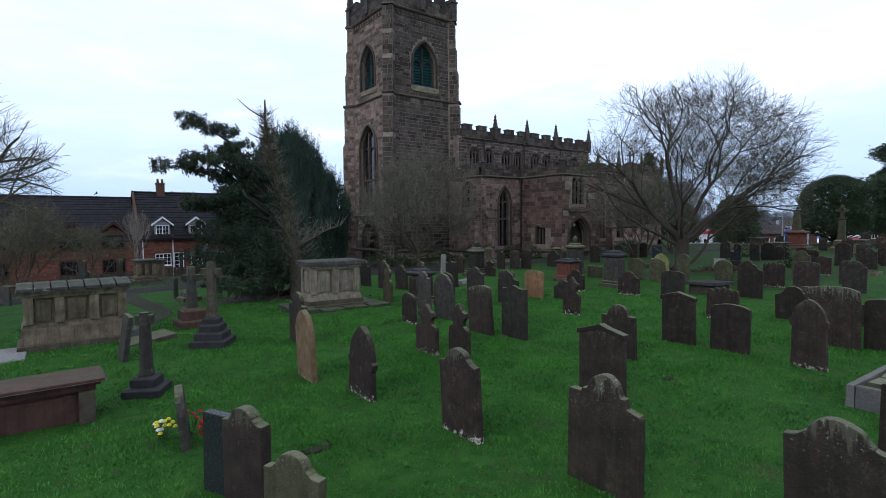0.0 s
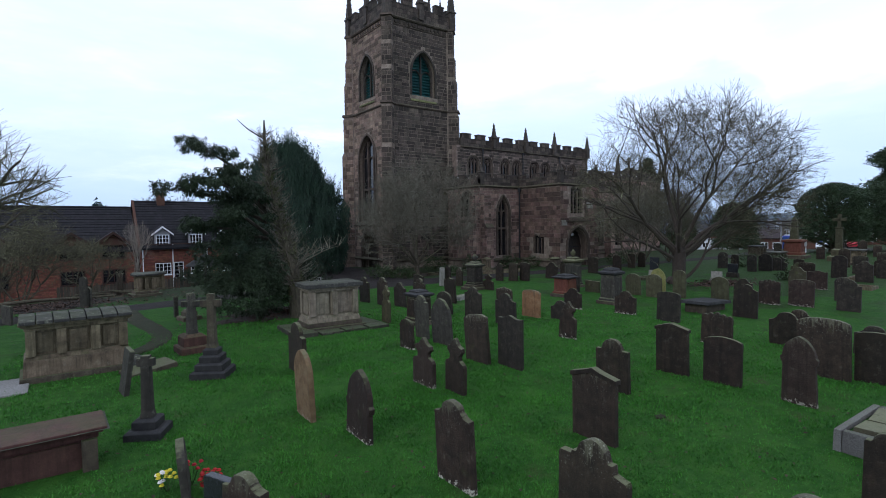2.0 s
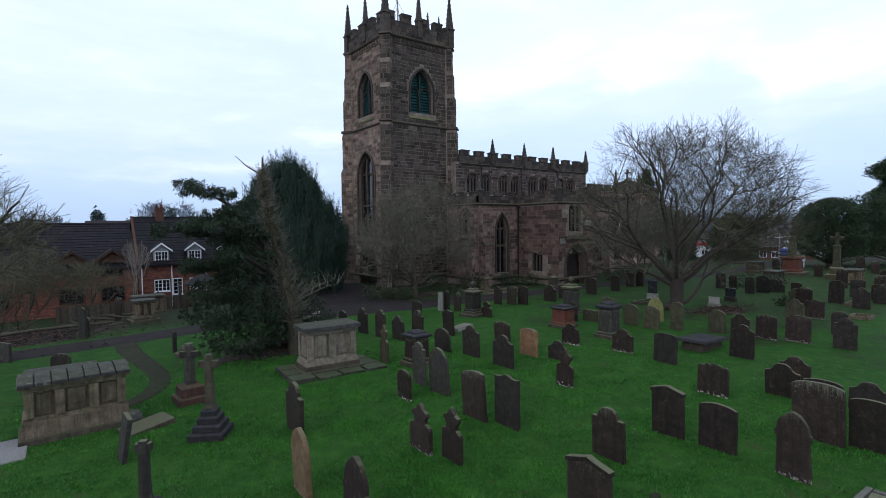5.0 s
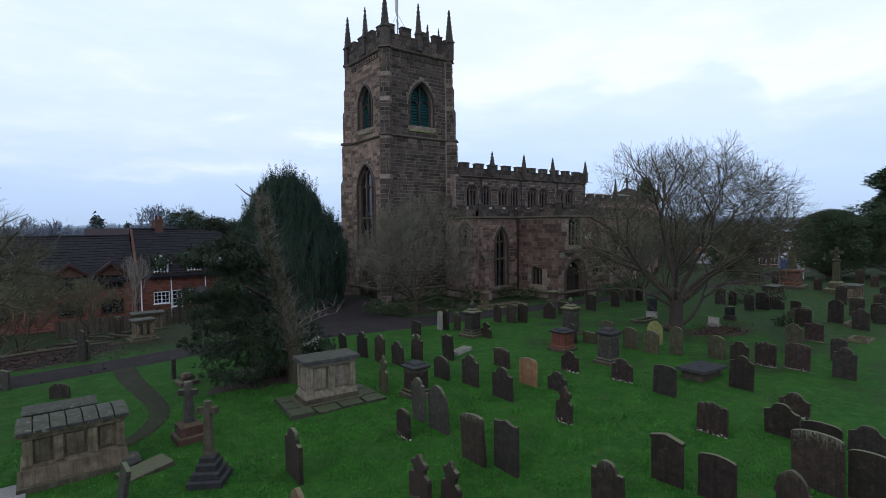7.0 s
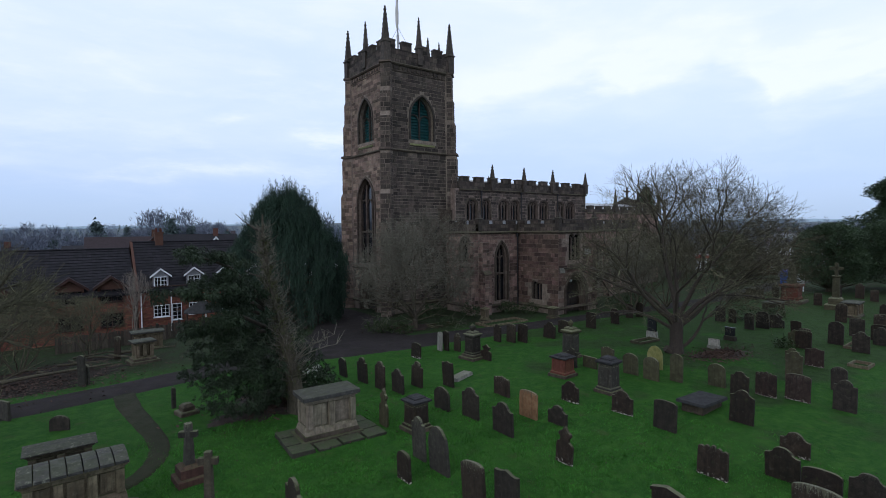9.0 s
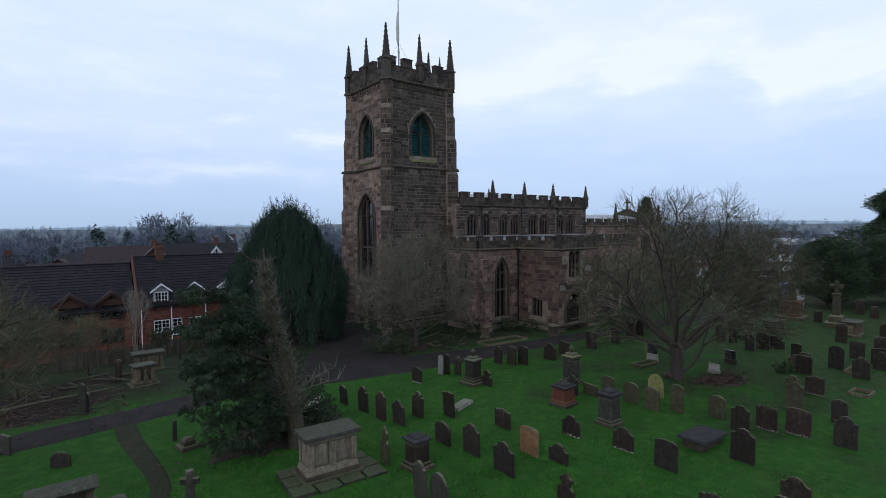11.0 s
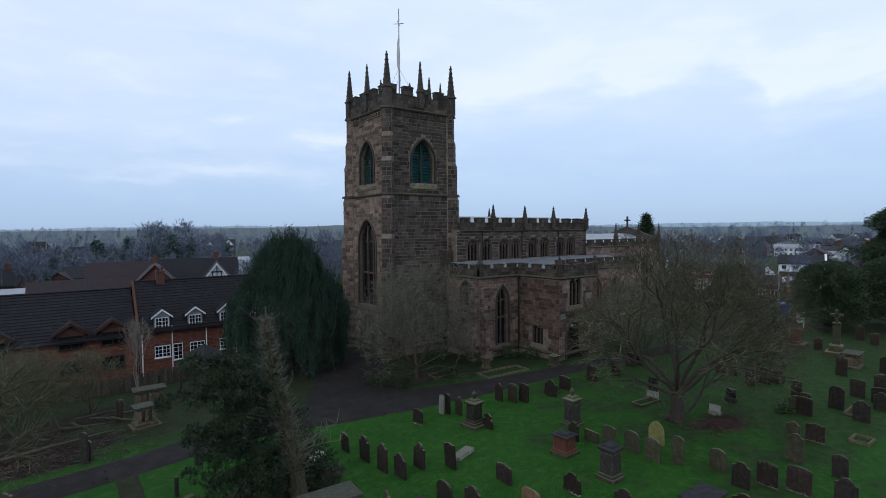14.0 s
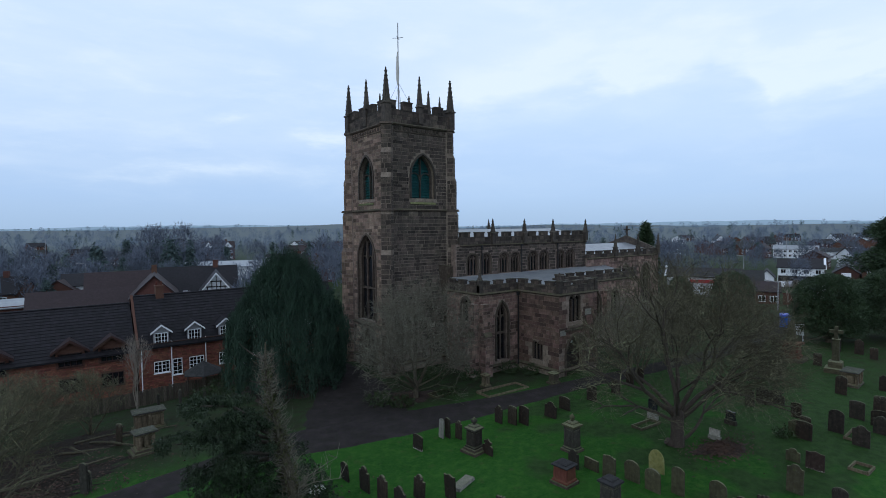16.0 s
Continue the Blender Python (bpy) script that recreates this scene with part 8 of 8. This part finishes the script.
for br, ds, turn, tone, label in ((72.3, 148, 15, "white", "white car parked on the far street"), (73.1, 140, 20, "blue_plastic", "blue car parked on the far street"), (74.1, 144, 10, "white", "white car parked on the far street"), (73.7, 157, 80, "white", "tall white van on the far street"), (74.4, 136, 25, "pole", "silver car parked on the far street"), (72.0, 158, 12, "timber", "black car parked on the far street"),
                                  (72.9, 152, 15, "pole", "silver car parked on the far street"), (70.6, 150, 14, "white", "white car before the shops"), (71.2, 152, 14, "pole", "grey car before the shops"), (70.0, 152, 14, "timber", "dark car before the shops"), (66.0, 122, 26, "white", "white car parked before the long shop"), (64.8, 122, 26, "pole", "grey car parked before the long shop"),
                                  (74.9, 149, 70, "white", "white car at the crossing"), (75.6, 140, 15, "red_sign", "red car at the crossing"), (73.4, 128, 18, "white", "white car by the brick wall"), (0.3, 250, 88, "white", "white van-like car on the raised road")):
    parked_car(br, ds, turn, tone, label)
way("road", [(110, 22, 7), (150, 45, 8), (230, 72, 9), (420, 130, 10)], "asphalt", "grey street running through the town", 0.06)
way("road", [(-260, 236, 9), (-120, 240, 9), (-10, 245, 9), (30, 262, 9), (60, 300, 9)], "asphalt", "raised main road at the edge of the town", 2.4)
cw = thing("brick_wall", "low red brick wall at the street's edge", "wall", pose(*afar(71.9, 113), ground(*afar(71.9, 113)), 0, 0, -68))
part("wall_body", Geo().box(-2.2, 2.2, -0.2, 0.2, 0, 2.0), "brick_joint", cw)
part("coping", Geo().box(-2.3, 2.3, -0.28, 0.28, 2.0, 2.15), "terracotta", cw)
skip = thing("waste_container", "blue plastic waste container by the path", "container", on_ground(72.3, 24.9, 20))
part("tub", Geo().box(-0.9, 0.9, -0.6, 0.6, 0.15, 1.5).box(-0.95, 0.95, -0.65, 0.65, 1.5, 1.6), "blue_plastic", skip, bevel=0.04)
part("lid", Geo().box(-0.95, 0.95, -0.65, 0.65, 1.6, 1.75, 0.15), "blue_plastic", skip)
sg = thing("notice_sign", "white notice board on two posts", "sign", on_ground(64.4, 20.9, -50))
part("board", Geo().box(-0.5, 0.5, -0.03, 0.03, 0.7, 1.9), "white", sg)
for u in (-0.4, 0.4):
    part("post", Geo().box(u - 0.04, u + 0.04, -0.03, 0.05, -0.2, 0.7), "white", sg)

# the yard's north-west edge: board fence, shelter and posts
for i in range(17):
    x = 0.5 + 1.35 * i
    y = 51.2 - 0.10 * i
    f = thing("fence_panel", "weathered dark board fence panel", "fence", pose(x, y, ground(x, y), 0, 0, -4), "fence along the houses")
    for k in range(6):
        part("board", Geo().box(-0.66 + 0.22 * k, -0.46 + 0.22 * k, -0.02, 0.02, 0.0, 1.35 + 0.03 * math.sin(k + i)), "fence_wood", f)
    part("rail", Geo().box(-0.67, 0.67, 0.02, 0.07, 0.95, 1.05), "fence_wood", f)
    part("post", Geo().box(0.62, 0.72, -0.05, 0.05, -0.2, 1.5), "fence_wood", f)
sh = thing("garden_shelter", "small open shelter with a grey pyramid roof", "shelter", on_ground(10.4, 49.0, 20))
part("roof", Geo().lathe([(1.75, 2.0), (1.7, 2.08), (0.1, 3.0), (0.02, 3.15)], 6), "slate", sh)
for a in range(6):
    t = radians(60 * a)
    part("post", Geo().lathe([(0.06, -0.1), (0.06, 2.05)], 6, 1.45 * math.cos(t), 1.45 * math.sin(t)), "fence_wood", sh)
for x, y in ((7.6, 43.8), (9.1, 42.6), (6.2, 44.5)):
    solid("stone_post", Geo().square([(0.09, -0.2), (0.09, 1.55), (0.05, 1.65)]), "grey", "tall weathered gatepost at the yard's edge", "post", on_ground(x, y, 5), bevel=0.01)

# woods and hedgerow trees as far as the hills
woods, near_woods, firs = Leaves(), Leaves(), Leaves()


def far_tree(x, y, h, evergreen):
    z = ground(x, y)
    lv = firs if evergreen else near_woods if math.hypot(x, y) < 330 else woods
    n = 200 if math.hypot(x, y) < 260 else 64
    for _ in range(n):
        f = FAR.random() ** 0.7
        if evergreen:
            r, up = h * 0.24 * (1.05 - f), -0.3
        else:
            r, up = h * 0.36 * math.sin(math.pi * (0.12 + 0.86 * f)) ** 0.6, 0.9
        a, k = FAR.uniform(0, 6.28), math.sqrt(FAR.random())
        c = (x + r * k * math.cos(a), y + r * k * math.sin(a), z + h * (0.12 + 0.84 * f))
        lv.spray(c, (0.5 * math.cos(a), 0.5 * math.sin(a), up), 3 if evergreen else 4, h * (0.075 if evergreen else 0.105), 0.4, FAR, 0.5 if evergreen else 0.17)
    if not evergreen:
        lv.spray((x, y, z), (0, 0, 1), 3, h * 0.45, 0.03, FAR, 0.06)


for i in range(900):
    br = FAR.uniform(-14, 92)
    ds = FAR.choice([FAR.uniform(115, 260), FAR.uniform(200, 480), FAR.uniform(300, 900)])
    if 62 < br < 79 and ds < 260 and FAR.random() < 0.85:
        continue
    if 13 < br < 22 and ds < 230 and FAR.random() < 0.6:
        continue
    far_tree(*afar(br, ds), FAR.uniform(6, 10) if FAR.random() < 0.85 else FAR.uniform(10, 13), FAR.random() < 0.22)
for br, ds, h, e in ((3.2, 135, 12, True), (9.2, 150, 14, True), (11.0, 150, 11, True), (7.4, 210, 16, False), (10.3, 230, 17, False), (8.0, 205, 16, False), (16.5, 78, 8.5, False), (18.0, 82, 10, False), (17.2, 74, 7, True), (15.2, 84, 6, True), (21.0, 70, 8, True), (22.5, 74, 8, False), (64, 185, 11, False), (66, 200, 11, False), (62, 170, 11, False), (68.5, 260, 13, False), (60.5, 160, 11, False),  (-1.5, 120, 9, False), (-3.0, 130, 9, False), (1.0, 128, 8, False)):
    far_tree(*afar(br, ds), h, e)
for i in range(700):
    br, ds = FAR.uniform(-14, 92), FAR.uniform(500, 1500)
    far_tree(*afar(br, ds), FAR.uniform(8, 15), FAR.random() < 0.15)
# farther trees take the paler haze tint, nearer ones the darker
solid("woodland", woods.geo(), "wood_far", "bare winter woods and hedgerow trees, paled by painted haze", "trees", kind="stuff")
solid("woodland", near_woods.geo(), "wood_near", "bare hedgerow trees round the town, tinted with blue haze", "trees", kind="stuff")
solid("woodland", firs.geo(), "wood_far_green", "scattered distant evergreens with haze in their colour", "trees", kind="stuff")

# hills that close the view, their mist painted in as a glow


def hills(dist, base, swell, glow, seed, label):
    """A far ridge that emits its misty colour: the haze is painted as glow."""
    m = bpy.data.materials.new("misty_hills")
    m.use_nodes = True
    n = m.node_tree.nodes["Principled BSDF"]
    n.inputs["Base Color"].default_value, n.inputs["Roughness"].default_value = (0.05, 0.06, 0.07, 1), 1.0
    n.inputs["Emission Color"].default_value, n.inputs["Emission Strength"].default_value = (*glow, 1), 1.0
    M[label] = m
    hv, hf = [], []
    for i in range(481):
        a = radians(-60 + 220 * i / 480)
        top = base + swell * noise.noise((a * 2.2, seed, 0)) + 0.3 * swell * noise.noise((a * 11, seed + 4, 0)) + 0.16 * swell * noise.noise((a * 60, seed + 9, 0))
        hv += [(dist * math.sin(a), dist * math.cos(a), -60), (dist * math.sin(a), dist * math.cos(a), top), ((dist + 60) * math.sin(a), (dist + 60) * math.cos(a), top - 4)]
        if i:
            k = 3 * i
            hf += [(k - 3, k, k + 1, k - 2), (k - 2, k + 1, k + 2, k - 1)]
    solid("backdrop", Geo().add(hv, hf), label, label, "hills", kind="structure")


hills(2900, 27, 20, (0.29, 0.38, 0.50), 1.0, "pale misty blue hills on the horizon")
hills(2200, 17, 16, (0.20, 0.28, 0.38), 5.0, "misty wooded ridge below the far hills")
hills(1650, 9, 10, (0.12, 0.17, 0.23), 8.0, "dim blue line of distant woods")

# ---------------------------------------------------------------- lawn details
LAWN = random.Random(29)


def patch(name, x, y, rx, ry, material, label, lift=0.03, turn=0.0):
    """An uneven bare patch lying on the ground."""
    g = Geo()
    verts, n, m = [], 90, 7
    for j in range(m + 1):
        for i in range(n):
            a = 2 * math.pi * i / n
            k = j / m * (1 + 0.40 * noise.noise((2 * math.cos(a) + x, 2 * math.sin(a) + y, 0)) + 0.30 * noise.noise((6 * math.cos(a) + x, 6 * math.sin(a) + y, 0)) + 0.2 * noise.noise((17 * math.cos(a) + x, 17 * math.sin(a) + y, 0)))
            u, v = rx * k * math.cos(a), ry * k * math.sin(a)
            c, s = math.cos(radians(turn)), math.sin(radians(turn))
            px, py = x + u * c - v * s, y + u * s + v * c
            verts.append((px, py, ground(px, py) + (lift + 0.02 * noise.noise((px * 3, py * 3, 0)) if j < m else -0.03)))
    faces = [(j * n + i, j * n + (i + 1) % n, (j + 1) * n + (i + 1) % n, (j + 1) * n + i) for j in range(m) for i in range(n)]
    return solid(name, g.add(verts, faces), material, label, "ground", kind="structure", smooth=True)


patch("soil", 30.4, 13.7, 1.7, 0.9, "soil", "brown leaf litter under the bare tree", turn=-20)
patch("soil", 2.64, 6.24, 0.20, 0.10, "trodden", "small bare scrape in the lawn", 0.02)
patch("soil", 8.93, 5.05, 0.14, 0.08, "trodden", "small bare scrape in the lawn", 0.02)
patch("soil", 8.0, 22.2, 3.0, 2.2, "soil", "bare dark soil under the evergreen")
patch("soil", 15.5, 43.0, 4.6, 4.2, "soil", "bare dark soil under the great yew")
patch("soil", -5.5, 33.4, 8.0, 3.4, "bank", "rough bank with dead leaves and brambles", turn=5)
patch("soil", -4.0, 40.0, 9.0, 5.0, "bank", "rough ground under the thicket", turn=5)
patch("soil", 21.5, 33.5, 2.4, 1.8, "soil", "worn soil round the twiggy tree")

# dead leaves and broken twigs lying on the bare patches
lt = Geo()
for cx, cy, rx, ry, n in ((30.4, 13.7, 2.2, 1.2, 1700), (8.0, 22.2, 3.0, 2.2, 700), (15.5, 43.0, 4.6, 4.2, 900), (-4.5, 33.3, 8.5, 3.6, 5000), (-4.0, 40.0, 9.0, 5.0, 1500), (21.5, 33.5, 2.4, 1.8, 500)):
    for _ in range(n):
        a, k = LAWN.uniform(0, 6.28), abs(LAWN.gauss(0, 0.62))
        x, y = cx + rx * k * math.cos(a), cy + ry * k * math.sin(a)
        z, s, t = ground(x, y) + 0.06, LAWN.uniform(0.04, 0.10), LAWN.uniform(0, 6.28)
        lt.add([(x - s * math.cos(t), y - s * math.sin(t), z), (x + s * 0.6 * math.sin(t), y - s * 0.6 * math.cos(t), z + LAWN.uniform(0, 0.08)), (x + s * math.cos(t), y + s * math.sin(t), z + LAWN.uniform(0, 0.08)), (x - s * 0.6 * math.sin(t), y + s * 0.6 * math.cos(t), z + 0.02)], [(0, 1, 2, 3)])
solid("leaf_litter", lt, "litter", "brown dead leaves lying on bare soil", "leaves", kind="stuff")

# blades of grass over the nearest lawn
bv, bf = [], []
for _ in range(380000):
    r, a = 15.0 * LAWN.random() ** 0.75, LAWN.uniform(0, 2 * math.pi)
    x, y = 5.8 + r * math.cos(a), 7.6 + r * math.sin(a)
    d = math.hypot(x, y)
    thickness = noise.noise((x * 0.9, y * 0.9, 2.0)) + 0.5 * noise.noise((x * 3.1, y * 3.1, 6.0))
    if LAWN.random() > 0.75 + 0.5 * thickness - (r / 15.0) ** 5:
        continue
    h = (0.020 + 0.022 * LAWN.random()) * (1.0 + 0.6 * thickness) * (1 + 0.035 * d)
    t = LAWN.uniform(0, 6.28)
    w = 0.0032 + 0.0006 * d
    z = ground(x, y) + 0.025 * noise.noise((x * 0.7, y * 0.7, 0)) - 0.006
    lx, ly = LAWN.gauss(0, 0.5) * h, LAWN.gauss(0, 0.5) * h
    k = len(bv)
    bv += [(x - w * math.cos(t), y - w * math.sin(t), z), (x + w * math.cos(t), y + w * math.sin(t), z), (x + lx, y + ly, z + h)]
    bf.append((k, k + 1, k + 2))
# coarser tufts and rosettes standing out of the mown grass
for _ in range(750):
    d, a = 3.0 + 17 * LAWN.random() ** 1.3, radians(37 + LAWN.uniform(-46, 46))
    x0, y0 = d * math.sin(a), d * math.cos(a)
    size = LAWN.uniform(0.05, 0.16)
    for _ in range(16):
        t, k = LAWN.uniform(0, 6.28), size * math.sqrt(LAWN.random())
        x, y, h = x0 + k * math.cos(t), y0 + k * math.sin(t), LAWN.uniform(0.02, 0.05)
        z = ground(x, y) + 0.025 * noise.noise((x * 0.7, y * 0.7, 0)) - 0.006
        w, n = 0.004 + 0.0006 * d, len(bv)
        bv += [(x - w * math.sin(t), y + w * math.cos(t), z), (x + w * math.sin(t), y - w * math.cos(t), z), (x + h * math.cos(t), y + h * math.sin(t), z + h)]
        bf.append((n, n + 1, n + 2))
solid("grass", Geo().add(bv, []), "blade", "short green lawn grass between the graves", "grass", kind="stuff").data.clear_geometry()
lawn = bpy.data.objects["grass"].data
lawn.from_pydata(bv, [], bf)
lawn.update()

# fallen leaves and small white clover heads on the lawn
lf = Geo()
for _ in range(900):
    d, a = 3.2 + 20 * LAWN.random(), radians(37 + LAWN.uniform(-45, 45))
    x, y = d * math.sin(a), d * math.cos(a)
    z, s, t = ground(x, y) + 0.05, LAWN.uniform(0.02, 0.045), LAWN.uniform(0, 6.28)
    lf.add([(x - s * math.cos(t), y - s * math.sin(t), z), (x + s * 0.6 * math.sin(t), y - s * 0.6 * math.cos(t), z + 0.015), (x + s * math.cos(t), y + s * math.sin(t), z + 0.01), (x - s * 0.6 * math.sin(t), y + s * 0.6 * math.cos(t), z + 0.02)], [(0, 1, 2, 3)])
solid("fallen_leaves", lf, "litter", "scattered dead leaves lying on the grass", "leaves", kind="stuff")

# masonry of the porch, stone by stone
PORCH = random.Random(13)
stone_meshes = {}


def stone_mesh(l, h):
    """A dressed block of that length and course height, its face worn round the edges."""
    key = (round(l, 2), round(h, 2))
    if key not in stone_meshes:
        a, b, s, d = l / 2 - 0.009, h / 2 - 0.009, 0.014, 0.03
        g = Geo().add([(-a, 0, -b), (a, 0, -b), (a, 0, b), (-a, 0, b), (-a, d - s, -b), (a, d - s, -b), (a, d - s, b), (-a, d - s, b), (-a + s, d, -b + s), (a - s, d, -b + s), (a - s, d, b - s), (-a + s, d, b - s)],
                      [(8, 9, 10, 11), (4, 5, 9, 8), (5, 6, 10, 9), (6, 7, 11, 10), (7, 4, 8, 11), (0, 1, 5, 4), (1, 2, 6, 5), (2, 3, 7, 6), (3, 0, 4, 7)])
        me = g.mesh("stone_block", "block_single")
        stone_meshes[key] = me
    return stone_meshes[key]


M["block_single"] = surface("porch_sandstone_block", [(0.05, 0.032, 0.025), (0.10, 0.065, 0.052), (0.165, 0.11, 0.088)], 1.6, fine=14, vary=0.5, streak=0.3, bump=0.6)
for put, u0, u1, openings, turn, holder in ((pW, PY, AY, [pw_win], 90, "porch_wall"), (pS, PX0, PX1, [ps_door, ps_win], 180, "porch_wall")):
    host = [o for o in church.children if o.name.startswith(holder)][0 if turn == 90 else 1]
    v = 0.6
    while v < 6.9:
        h = PORCH.choice([0.30, 0.36, 0.42])
        h = min(h, 6.92 - v)
        if h < 0.15:
            break
        u = u0
        while u < u1 - 0.05:
            l = PORCH.choice([0.4, 0.55, 0.7, 0.9])
            if u + l > u1:
                l = max(0.2, round((u1 - u) / 0.1) * 0.1)
            m = u + l / 2
            if not any(in_arch(u + l * i / 4, v + h * j / 2, o, 0.10) for o in openings for i in range(5) for j in range(3)):
                ob = new("stone_block", stone_mesh(l, h))
                ob.parent = host
                ob.matrix_basis = Matrix.Translation(put(m, v + h / 2, PORCH.uniform(-0.008, 0.012))) @ pose(0, 0, 0, 0, 0, turn)
            u += l
        v += h
